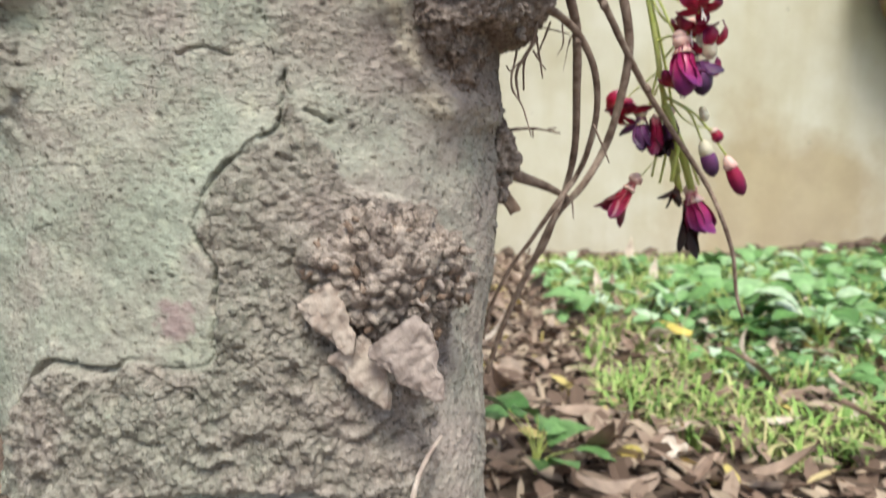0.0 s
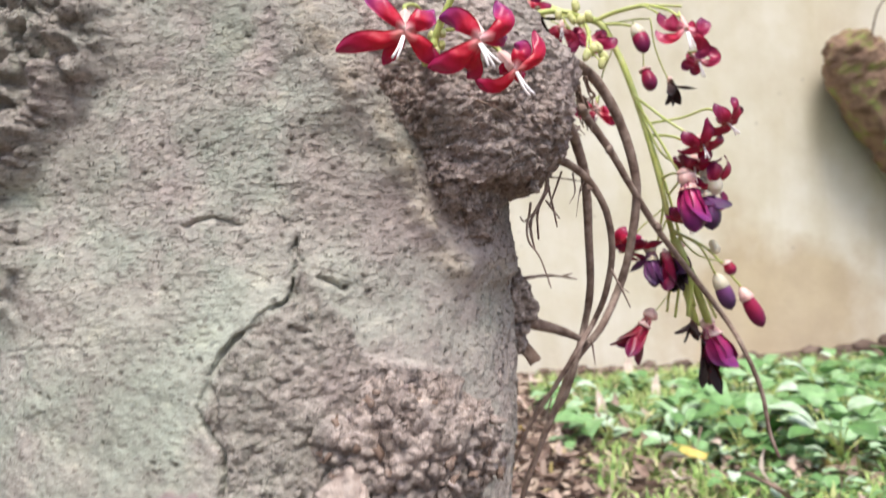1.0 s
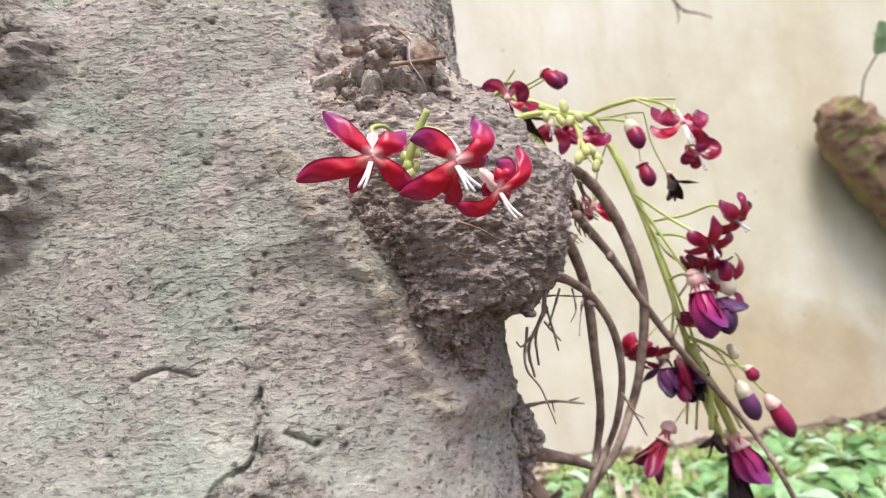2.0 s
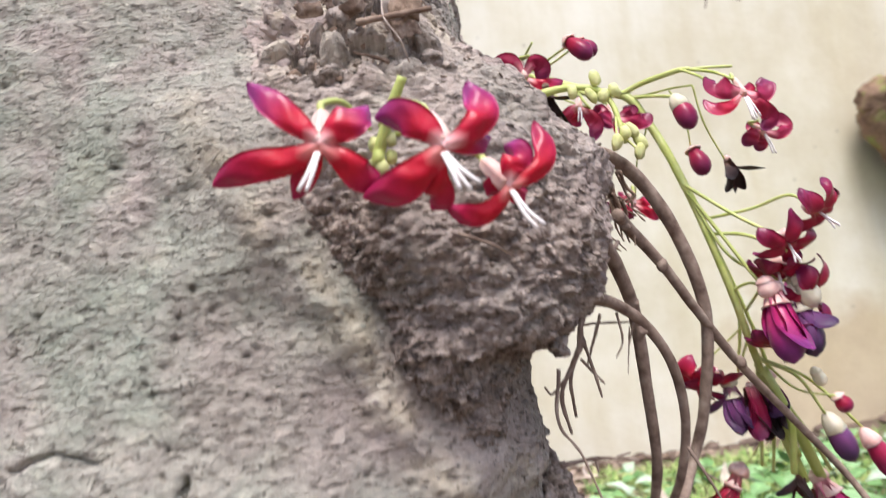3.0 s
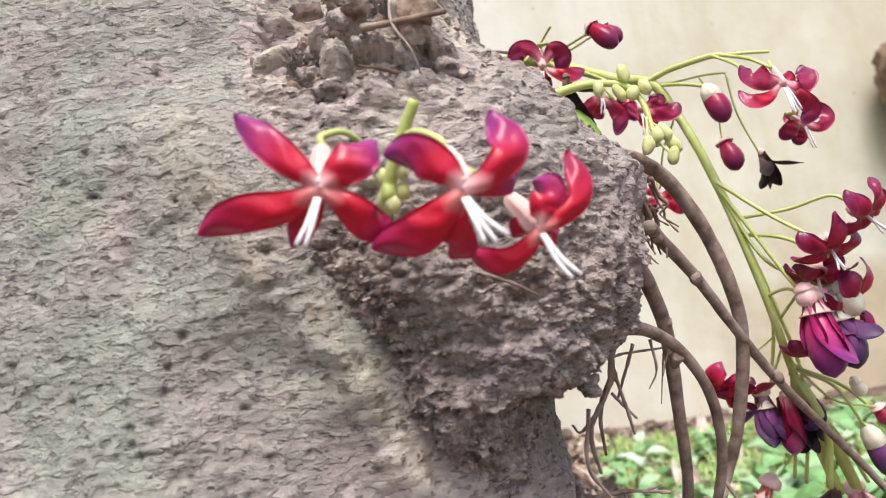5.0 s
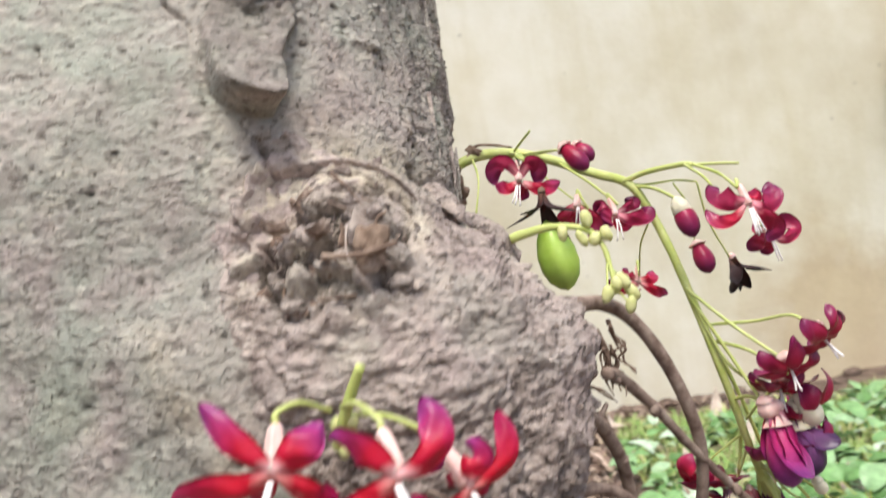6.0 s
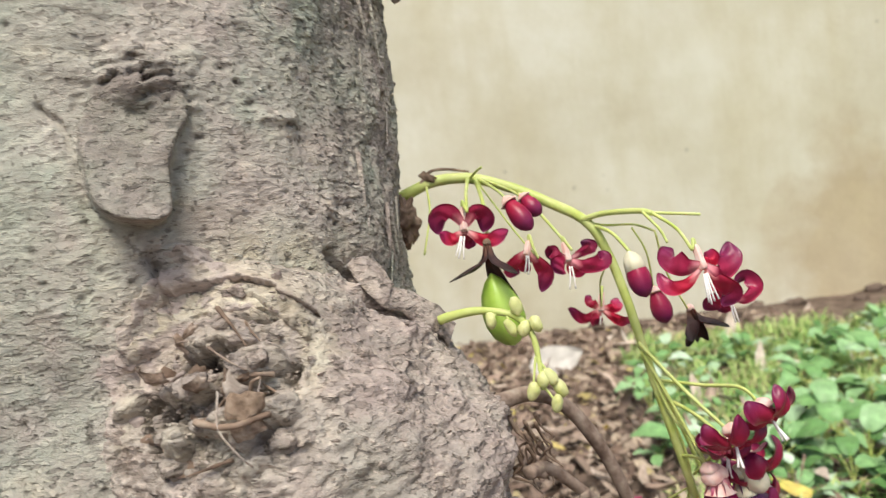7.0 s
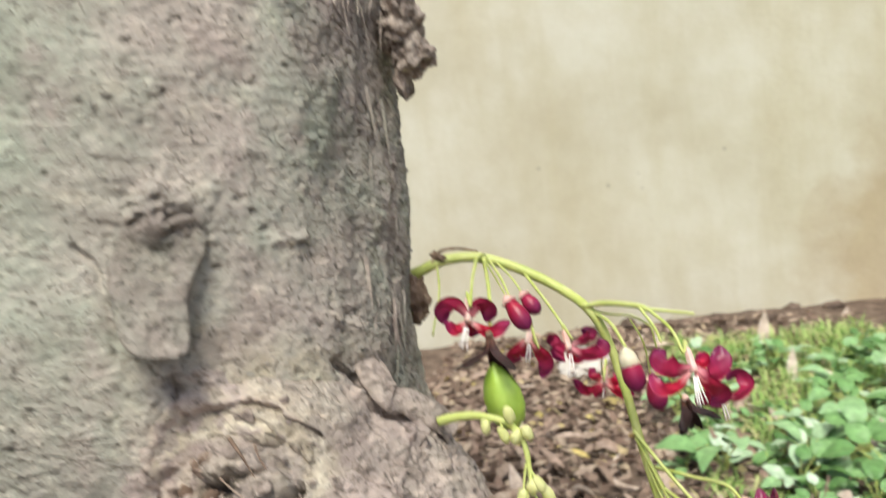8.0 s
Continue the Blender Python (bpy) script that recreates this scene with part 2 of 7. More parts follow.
def tube_arrays(points, r0, r1, count=None, sides=8, bumps=0.0, seed=0, cap=True):
    count = count or 6 * len(points)
    p, u = glide(points, count)
    tan = np.gradient(p, axis=0)
    tan /= np.linalg.norm(tan, axis=1, keepdims=True) + 1e-12
    side = np.cross(tan, (0.3, 0.9, 0.31))
    side /= np.linalg.norm(side, axis=1, keepdims=True) + 1e-12
    up = np.cross(tan, side)
    a = np.linspace(0, 2 * np.pi, sides, endpoint=False)
    rad = (r0 + (r1 - r0) * u)[:, None] * np.ones(sides)
    ring = p[:, None] + rad[..., None] * (np.cos(a)[None, :, None] * side[:, None] + np.sin(a)[None, :, None] * up[:, None])
    if bumps:
        grow = 1 + bumps * (vnoise(ring / (3.0 * r0 + 1e-9), seed) + 0.6 * vnoise(ring / (1.1 * r0), seed + 5))
        ring = p[:, None] + (ring - p[:, None]) * grow[..., None]
    if cap:
        ring = np.concatenate([np.repeat(p[:1, None], sides, 1), ring, np.repeat(p[-1:, None], sides, 1)])
    return ring


def tube(points, r0, r1, **more):
    return grid_mesh(tube_arrays(points, r0, r1, **more), close_u=True)


# ---- the tree: trunk ----
def trunk_section(z):
    """The trunk leans back: centre and radius at a height."""
    zc = np.clip(z, 0.12, 0.75)
    cx, cy, r = -0.0467 - 0.1156 * zc, 0.3146 + 0.2613 * zc, 0.0691 + 0.1185 * zc
    cx, cy = cx - 0.03 * np.maximum(z - 0.75, 0), cy + 0.10 * np.maximum(z - 0.75, 0)
    r = r + 0.05 * step(0.14, -0.03, z)
    return cx, cy, r


def on_trunk(theta, z, out=0.0):
    cx, cy, r = trunk_section(z)
    a = np.radians(theta)
    wide = np.where(a < 0, 1.8, 1.0)
    return np.stack([cx + (wide * r + out) * np.sin(a), cy - (r + out) * np.cos(a), z + 0 * a], -1)


def along(theta):
    """Metres round the bark from the front; the trunk is broader to its left."""
    return np.radians(theta) * np.where(np.asarray(theta) < 0, 0.19, 0.112)


def near_line(s, z, line):
    """Distance to a line of (angle, height) points, in metres along the bark."""
    best = np.full(s.shape, 9.0)
    for (a0, z0), (a1, z1) in zip(line, line[1:]):
        x0, x1 = along(a0), along(a1)
        d = np.array([x1 - x0, z1 - z0])
        t = np.clip(((s - x0) * d[0] + (z - z0) * d[1]) / (d @ d + 1e-12), 0, 1)
        best = np.minimum(best, np.hypot(s - x0 - t * d[0], z - z0 - t * d[1]))
    return best


def inside(s, z, line):
    """Whether bark places lie inside a closed line of (angle, height) points."""
    hit = np.zeros(s.shape, bool)
    for (a0, z0), (a1, z1) in zip(line, line[1:] + line[:1]):
        x0, x1 = along(a0), along(a1)
        if abs(z1 - z0) > 1e-9:
            hit ^= ((z0 > z) != (z1 > z)) & (s < x0 + (z - z0) / (z1 - z0) * (x1 - x0))
    return hit


CALLUS = [(11.3, 0.3407), (13.0, 0.3258), (21.6, 0.3073), (26.5, 0.293), (45.6, 0.2793), (53.5, 0.2214), (43.1, 0.1855), (38.2, 0.1585), (-6.5, 0.1674),
          (-67.8, 0.1418), (-48.9, 0.1904), (-36.4, 0.2172), (-23.0, 0.2169), (-19.2, 0.2234), (-8.3, 0.2224), (-5.9, 0.2547), (-7.5, 0.2775), (-3.3, 0.2982), (3.1, 0.3119), (8.1, 0.3176), (9.2, 0.3349)]
SCAR = [(26.5, 0.5398), (26.1, 0.5322), (26.4, 0.5239), (27.7, 0.5157), (29.8, 0.5106), (32.8, 0.5084), (35.2, 0.5081), (36.7, 0.5110), (37.0, 0.515), (37.4, 0.5226), (38.4, 0.5322), (41.0, 0.5404), (39.5, 0.552), (34.5, 0.5570), (29.0, 0.5520)]
RIDGE = [(-13.0, 0.4439), (-16.4, 0.4112), (-24.1, 0.3781), (-29.7, 0.3639)]
CRACKS = [([(58, 0.497), (62, 0.487), (66, 0.480), (74, 0.473)], 0.0030), ([(22.5, 0.5477), (24.6, 0.5418), (25.9, 0.5333)], 0.0014), ([(32.9, 0.4985), (33.5, 0.4960), (34.2, 0.4923), (34.5, 0.4868), (34.8, 0.4820)], 0.0036),
          ([(-6.6, 0.3474), (-3.0, 0.3507), (-0.5, 0.3473)], 0.0013),
          ([(-32.3, 0.274), (-24.8, 0.2778)], 0.0006), ([(14.7, 0.3246), (17.7, 0.3224), (19.5, 0.3201)], 0.0016), ([(10.5, 0.3372), (9.3, 0.3211)], 0.0012),
          ([(-36.7, 0.2998), (-13.0, 0.3027), (-0.1, 0.3005)], 0.0004), ([(-30.2, 0.3637), (-6.6, 0.3622), (18.7, 0.3608)], 0.0004)]

def rounded(line, count):
    """A closed line through the same points without corners."""
    return [tuple(q) for q in glide(np.array(line + line[:1]), count)[0][:-1]]


SCAR, CALLUS = rounded(SCAR, 70), rounded(CALLUS, 120)
BURL_RINGS = [(0.322, 0.002, 0.368, 0.010, 0.024), (0.335, 0.002, 0.364, 0.016, 0.033), (0.350, 0.001, 0.361, 0.022, 0.042), (0.359, 0.002, 0.360, 0.026, 0.048), (0.365, 0.008, 0.360, 0.039, 0.053),
              (0.376, 0.009, 0.3616, 0.044, 0.057), (0.395, 0.004, 0.370, 0.057, 0.069), (0.420, -0.006, 0.376, 0.068, 0.076), (0.438, -0.016, 0.382, 0.070, 0.078), (0.453, -0.019, 0.390, 0.056, 0.080),
              (0.465, -0.0144, 0.400, 0.038, 0.081), (0.477, -0.012, 0.402, 0.030, 0.068), (0.488, -0.020, 0.396, 0.018, 0.050), (0.497, -0.0285, 0.390, 0.008, 0.030)]
rings = np.array(BURL_RINGS)
zb = np.linspace(0.322, 0.497, 340)
sec = np.stack([np.interp(zb, rings[:, 0], rings[:, k]) for k in range(1, 5)], -1)
for _ in range(6):
    sec[1:-1] = 0.25 * sec[:-2] + 0.5 * sec[1:-1] + 0.25 * sec[2:]
theta = np.concatenate([np.linspace(-180, -75, 22, endpoint=False), np.linspace(-75, 0, 400, endpoint=False), np.linspace(0, 115, 330, endpoint=False), np.linspace(115, 180, 14, endpoint=False)])
height = np.concatenate([np.linspace(-0.06, 0.13, 24, endpoint=False), np.linspace(0.13, 0.68, 800, endpoint=False), np.linspace(0.70, 1.7, 50)])
tg, zg = np.meshgrid(theta, height)
arc = along(tg)
base = on_trunk(tg, zg)
rng = np.random.default_rng(4)
low = 0.0028 * fbm(base / 0.05, 3, 3) + 0.0006 * fbm(base / 0.014, 3, 9) + 0.00035 * fbm(base / 0.003, 2, 10)
low = low + step(35, 75, tg) * (0.0055 * np.exp(-(((zg - 0.295) / 0.05) ** 2)) - 0.003 * step(0.5, 0.6, zg))
wrinkle = 0.0003 * fbm(np.stack([arc / 0.007, zg / 0.0032, 0 * arc], -1), 3, 21)
scale_a, scale_b = cells(np.stack([arc / 0.0050, zg / 0.0026, 0 * arc], -1) + 0.5 * fbm(base / 0.006, 2, 22)[..., None], 25)
wrinkle = wrinkle + (0.0010 + 0.0006 * step(10, 45, tg)) * (np.clip(scale_b - scale_a, 0, 0.35) - 0.2) * (0.6 + 0.6 * vnoise(base / 0.03, 26)) + 0.0002 * vnoise(base / 0.0015, 27)
bend = arc + 0.004 * vnoise(base / 0.03, 31) + 0.0015 * fbm(base / 0.008, 3, 32)
call = inside(bend, zg + 0.003 * vnoise(base / 0.02, 33), CALLUS)
edge_far = near_line(bend, zg, CALLUS + CALLUS[:1])
callus = np.where(call, step(0.0, 0.004, edge_far), 0.0)
folds = 1 - np.abs(vnoise(np.stack([arc / 0.013, zg / 0.009, 0 * arc], -1) + 0.6 * fbm(base / 0.012, 2, 44)[..., None], 41))
low_left = step(0.275, 0.235, zg) * callus
crumb_near, crumb_far = cells(np.stack([arc / 0.0048, zg / 0.0040, 0 * arc], -1) + 0.6 * fbm(base / 0.006, 2, 43)[..., None], 42)
swell = callus * (0.0022 + 0.0022 * low_left + (0.0016 + 0.0032 * low_left) * (folds - 0.6) + (0.0018 + 0.0016 * low_left) * (np.clip(crumb_far - crumb_near, 0, 0.4) - 0.22) + 0.0011 * fbm(base / 0.004, 3, 47))
ragged_edge = np.maximum(edge_far + 0.0012 * fbm(base / 0.004, 3, 49), 0)
swell -= np.where(call, 0.0036 * np.exp(-((ragged_edge / 0.0020) ** 2)), 0.0010 * np.exp(-((ragged_edge / 0.0006) ** 2))) * (tg < 12) * (0.10 + 0.90 * step(-0.25, 0.35, vnoise(base / 0.010, 48)))
strand = 1 - np.abs(vnoise(np.stack([arc / 0.0055, zg / 0.016, 0 * arc], -1) + 0.7 * fbm(base / 0.010, 2, 46)[..., None], 45))
swell += callus * (1 - low_left) * np.exp(-((edge_far / 0.016) ** 2)) * (tg < 14) * (0.0055 * np.clip(strand - 0.6, -0.3, 0.4) - 0.0012)
swell += np.where(call, 0, 0.0012 * np.exp(-((edge_far / 0.005) ** 2))) * (tg < 12)
wob = arc + 0.0009 * vnoise(base / 0.006, 52)
scar_in = inside(wob, zg, SCAR)
scar_far = near_line(wob, zg, SCAR + SCAR[:1])
z_top, z_bot = max(z for _, z in SCAR), min(z for _, z in SCAR)
slope = np.clip((z_top - zg) / (z_top - z_bot), 0, 1)
plate = np.where(scar_in, step(0.0, 0.0022, scar_far), 0.0) * (0.0008 + 0.0205 * slope**1.7)
crag = np.exp(-((arc - along((35.3, 0.5569)[0])) ** 2 / 0.012**2 + (zg - (35.3, 0.5549)[1]) ** 2 / 0.0085**2))
crag_near, _ = cells(base / np.array([0.0062, 0.0062, 0.0042]) + 0.4 * fbm(base / 0.006, 2, 50)[..., None], 51)
plate += np.where(scar_in, 0.0013 * fbm(base / 0.007, 4, 62), 0)
plate += crag * (0.0010 + 0.0085 * (np.sqrt(np.clip(1 - (crag_near / 0.8) ** 2, 0, 1)) - 0.35) + 0.0035 * fbm(base / np.array([0.007, 0.007, 0.0035]), 3, 53))
rib = near_line(arc, zg + 0.0015 * vnoise(base / 0.006, 54), [(41.0, 0.5434), (45.7, 0.5425), (50.2, 0.5404), (57, 0.5385)])
plate += 0.0024 * np.exp(-((rib / 0.0022) ** 2)) * step(-0.5, 0.4, vnoise(base / 0.008, 55))
plate -= np.where(scar_in, 0, 0.002 * np.exp(-((scar_far / 0.002) ** 2)) * step(0.4, 0.8, slope))
ridge_line = np.interp(zg, [z for _, z in RIDGE][::-1], [a for a, _ in RIDGE][::-1])
ridge = step(0, 4, ridge_line + 4 + 3 * vnoise(base / 0.02, 61) - tg) * step(0.30, 0.36, zg) * step(-100, -75, tg)
groove = cells(np.stack([arc / 0.012, zg / 0.022, 0 * arc], -1) + 0.35 * fbm(base / 0.01, 2, 66)[..., None], 63)
swell += ridge * (0.008 + 0.008 * np.clip(2 * (groove[1] - groove[0]), 0, 1) + 0.004 * fbm(base / 0.006, 3, 67))
cut = 0
for line, wide in CRACKS:
    cut = cut - 2.0 * wide * np.exp(-((near_line(wob + 0.0012 * vnoise(base / 0.003, 56), zg + 0.0012 * vnoise(base / 0.004, 57), line) / (0.6 * wide)) ** 2)) * step(-0.6, 0.2, vnoise(base / 0.009, 58))
right = step(52, 74, tg)
rag = right * (0.0013 * fbm(np.stack([arc / 0.006, zg / 0.015, 0 * arc], -1) + 0.4 * fbm(base / 0.01, 2, 72)[..., None], 4, 71) - 0.0004)
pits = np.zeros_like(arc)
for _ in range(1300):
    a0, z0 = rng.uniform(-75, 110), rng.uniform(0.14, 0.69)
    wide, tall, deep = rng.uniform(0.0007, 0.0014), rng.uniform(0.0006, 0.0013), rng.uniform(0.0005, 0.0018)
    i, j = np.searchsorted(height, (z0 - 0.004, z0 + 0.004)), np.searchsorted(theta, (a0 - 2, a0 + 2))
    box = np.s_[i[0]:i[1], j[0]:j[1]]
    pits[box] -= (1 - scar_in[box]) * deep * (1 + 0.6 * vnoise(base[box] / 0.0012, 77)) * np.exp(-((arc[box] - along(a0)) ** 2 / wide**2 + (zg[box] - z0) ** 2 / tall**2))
# the bark swells into a smooth collar where the burl leaves the trunk
ring_at = [np.interp(zg, zb, sec[:, k]) for k in range(4)]
off_burl = (np.hypot((base[..., 0] - ring_at[0]) / ring_at[2], (base[..., 1] - ring_at[1]) / ring_at[3]) - 1) * np.minimum(ring_at[2], ring_at[3])
off_burl = np.hypot(np.maximum(off_burl, 0), np.maximum(np.maximum(zb[0] + 0.008 - zg, zg - zb[-1]), 0)) + 0.0015 * vnoise(base / 0.012, 73)
collar = step(0.47, 0.43, zg) * (0.0085 + 0.0065 * step(48, 25, tg)) * np.exp(-((np.maximum(off_burl, 0) / (0.010 + 0.008 * step(48, 25, tg))) ** 1.5)) + (0.0034 + 0.0030 * fbm(base / 0.009, 3, 76)) * np.exp(-(((off_burl - 0.009) / 0.0045) ** 2)) * step(0.45, 0.40, zg) * (0.7 + 0.6 * vnoise(base / 0.02, 74))
rough_mask = np.clip(0.9 * callus * step(0.5, 1.0, 1 - np.abs(tg) / 60 + 0.6) * 0.5 + 0.6 * ridge + 0.12 * crag + 0.12 * right + 0.3 * np.where(scar_in, step(0, 0.002, scar_far), 0), 0, 1)
even_z = 1 - 0.75 * (1 - step(0.30, 0.38, zg + 0.03 * vnoise(base / 0.04, 59))) - 0.5 * step(0.47, 0.53, zg) * step(66, 50, tg)
verts = on_trunk(tg, zg, low + wrinkle * even_z + swell + plate + cut + rag + collar + pits * (1 - 0.7 * callus))
verts = np.concatenate([verts, np.repeat(on_trunk(np.zeros((1, 1)), np.full((1, 1), 1.7), -0.15), verts.shape[1], 1)])
trunk_mesh = grid_mesh(verts, close_u=True)
set_float(trunk_mesh, "rough", np.concatenate([rough_mask, rough_mask[-1:]]))
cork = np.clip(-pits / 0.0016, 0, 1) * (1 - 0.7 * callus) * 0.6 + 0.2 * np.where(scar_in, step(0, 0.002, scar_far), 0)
even = (1 - step(0.30, 0.38, zg + 0.03 * vnoise(base / 0.04, 59))) * (1 - 0.7 * callus) * (1 - ridge)
even = np.maximum(even, 0.75 * step(0.47, 0.53, zg + 0.02 * vnoise(base / 0.04, 60)) * step(66, 50, tg) * (1 - crag))
even = np.maximum(even * np.where(scar_in, 0.4, 1), 0.2 * np.where(scar_in, step(0, 0.003, scar_far), 0) * (1 - crag))
set_float(trunk_mesh, "sleek", np.concatenate([even, even[-1:]]))
lip = 0.7 * np.exp(-(((off_burl - 0.008) / 0.006) ** 2)) * step(0.46, 0.42, zg) * step(-0.6, 0.4, fbm(base / 0.01, 3, 75))
healed = 0.85 * np.exp(-(((arc - along(47)) / 0.034) ** 2 + ((zg - 0.489) / 0.014) ** 2)) * step(-0.7, 0.4, fbm(base / 0.012, 3, 78))
lip = np.maximum(lip, healed)
set_float(trunk_mesh, "pale", np.concatenate([lip, lip[-1:]]))
bruise = 0.6 * step(0.0115, 0.007, np.sqrt(((base - (-0.1111, 0.2814, 0.2372)) ** 2 * (1, 1, 1.5)).sum(-1)) + 0.004 * fbm(base / 0.006, 3, 79))
set_float(trunk_mesh, "bruise", np.concatenate([bruise, bruise[-1:]]))
set_float(trunk_mesh, "cork_and_shade", np.concatenate([cork, cork[-1:]]))
tree = thing("tree", (-0.06, 0.35, 0.0), "leaning grey tree trunk with burls and flowers growing from its bark", "tree")
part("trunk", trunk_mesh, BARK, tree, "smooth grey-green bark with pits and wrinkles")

# ---- the tree: the large burl ----
ang = np.linspace(0, 2 * np.pi, 560, endpoint=False)
bx = sec[:, None, 0] + sec[:, None, 2] * np.cos(ang)
by = sec[:, None, 1] + sec[:, None, 3] * np.sin(ang)
bp = np.stack([bx, by, zb[:, None] + 0 * bx], -1)
outward = np.stack([np.cos(ang) + 0 * bx, np.sin(ang) + 0 * bx, 0.9 * np.linspace(-1, 1, len(zb))[:, None] + 0 * bx], -1)
outward /= np.linalg.norm(outward, axis=-1, keepdims=True)
near, second = cells(bp / 0.0060 + 0.6 * fbm(bp / 0.008, 2, 81)[..., None], 83)
crown = np.clip(step(0.385, 0.432, bp[..., 2] + 0.010 * vnoise(bp / 0.02, 82)) + step(0.035, 0.06, bp[..., 0]), 0, 1)
coarse = 1 - 0.50 * crown
lump = 0.0050 * fbm(bp / 0.030, 3, 85) + 0.0036 * coarse * (np.clip(second - near, 0, 0.4) - 0.2) + 0.0030 * coarse * (0.45 - np.abs(vnoise(bp / 0.009, 86))) + 0.0017 * coarse * fbm(bp / np.array([0.0042, 0.0042, 0.0019]), 3, 87)
lump += crown * 0.0014 * (0.4 - np.abs(vnoise(bp / np.array([0.02, 0.02, 0.005]) + 0.5 * fbm(bp / 0.01, 2, 84)[..., None], 88)))

mess = np.exp(-(((bp[..., 0] + 0.006) / 0.030) ** 2 + ((bp[..., 1] - 0.308) / 0.030) ** 2 + ((bp[..., 2] - 0.462) / 0.016) ** 2))
m_near, m_second = cells(bp / 0.0085 + 0.5 * fbm(bp / 0.008, 2, 181)[..., None], 183)
lump += mess * (0.0130 * (np.clip(m_second - m_near, 0, 0.45) - 0.22) + 0.0030 * fbm(bp / 0.004, 3, 187))


def groove_in(places, line, wide):
    """How near places lie to a crack; its points are first laid onto the surface."""
    pts = [places.reshape(-1, 3)[np.argmin(((places.reshape(-1, 3) - q) ** 2).sum(-1))] for q in np.array(line)]
    curve, _ = glide(pts, 10 * len(pts))
    curve = curve + 0.0008 * vnoise(curve[:, None] / 0.004 + (0, 3, 7), 5)
    far = np.full(places.shape[:-1], 9.0)
    for q in curve:
        far = np.minimum(far, ((places - q) ** 2).sum(-1))
    return np.exp(-far / wide**2)


fissure = [(0.011, 0.392, 0.4813), (0.0152, 0.3878, 0.4756), (0.0194, 0.3853, 0.4702), (0.0247, 0.386, 0.4658), (0.0299, 0.3905, 0.4627)]
lump -= 0.0160 * groove_in(bp, fissure, 0.0021)
# beyond the fissure the bark stands up as a loose flap
edge_line, _ = glide(fissure, 60)
gap = np.full(bp.shape[:-1], 9.0)
beyond = np.zeros(bp.shape[:-1])
for q in edge_line:
    d = bp - q
    far = np.sqrt((d**2).sum(-1))
    beyond = np.where(far < gap, d @ np.array((0.60, 0.20, 0.77)), beyond)
    gap = np.minimum(gap, far)
lump += 0.0046 * step(0.0002, 0.0016, beyond) * np.exp(-((gap / 0.011) ** 2)) * (0.8 + 0.5 * fbm(bp / 0.006, 3, 94))
lump -= 0.0060 * groove_in(bp, [(0.0340, 0.3870, 0.4600), (0.0403, 0.3839, 0.4500), (0.0500, 0.3800, 0.4430)], 0.0011)
lump += 0.0050 * groove_in(bp, [(0.0320, 0.3830, 0.4560), (0.0403, 0.3800, 0.4490), (0.0500, 0.3760, 0.4400), (0.0560, 0.3740, 0.4300)], 0.0050) * (0.5 + 1.0 * fbm(bp / 0.006, 3, 93))
lump -= 0.0042 * groove_in(bp, [(-0.0297, 0.3296, 0.4848), (-0.0225, 0.3345, 0.4873), (-0.0113, 0.3378, 0.4866), (0.0016, 0.3351, 0.4819), (0.0145, 0.3293, 0.4737)], 0.0010)
lump += 0.0020 * groove_in(bp, [(-0.0302, 0.3316, 0.4873), (-0.022, 0.3367, 0.4904), (-0.0106, 0.34, 0.4899), (0.0032, 0.3374, 0.4853), (0.016, 0.3316, 0.478)], 0.004)
lump -= 0.0040 * groove_in(bp, [(0.0106, 0.3238, 0.4731), (0.0216, 0.3401, 0.471), (0.0315, 0.346, 0.4616), (0.0417, 0.3519, 0.45)], 0.0012)
pale_rim = groove_in(bp, [(-0.0325, 0.3261, 0.4789), (-0.0233, 0.3303, 0.4821), (-0.0104, 0.3338, 0.4824), (0.0023, 0.3311, 0.4783), (0.0161, 0.3243, 0.4673), (0.0218, 0.3206, 0.4559)], 0.006)
burl_mesh = grid_mesh(bp + outward * lump[..., None], close_u=True)
set_float(burl_mesh, "rough", np.clip(0.62 - 0.6 * crown + 0.45 * mess + 0.9 * fbm(bp / 0.018, 4, 89) - 0.8 * pale_rim, 0, 1))
# the lower burl is mixed darker in patches, more towards its left
set_float(burl_mesh, "cork_and_shade", (0.12 + 0.33 * step(0.01, -0.03, bp[..., 0])) * step(0.425, 0.375, bp[..., 2] + 0.012 * vnoise(bp / 0.015, 92)) * step(-0.5, 0.5, fbm(bp / 0.012, 3, 91)))
set_float(burl_mesh, "pale", 0.7 * groove_in(bp, [(-0.026, 0.336, 0.489), (-0.0113, 0.340, 0.492), (0.003, 0.340, 0.489), (0.016, 0.334, 0.480)], 0.014) * step(-0.6, 0.4, fbm(bp / 0.010, 3, 95)))
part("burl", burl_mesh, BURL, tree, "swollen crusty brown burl")


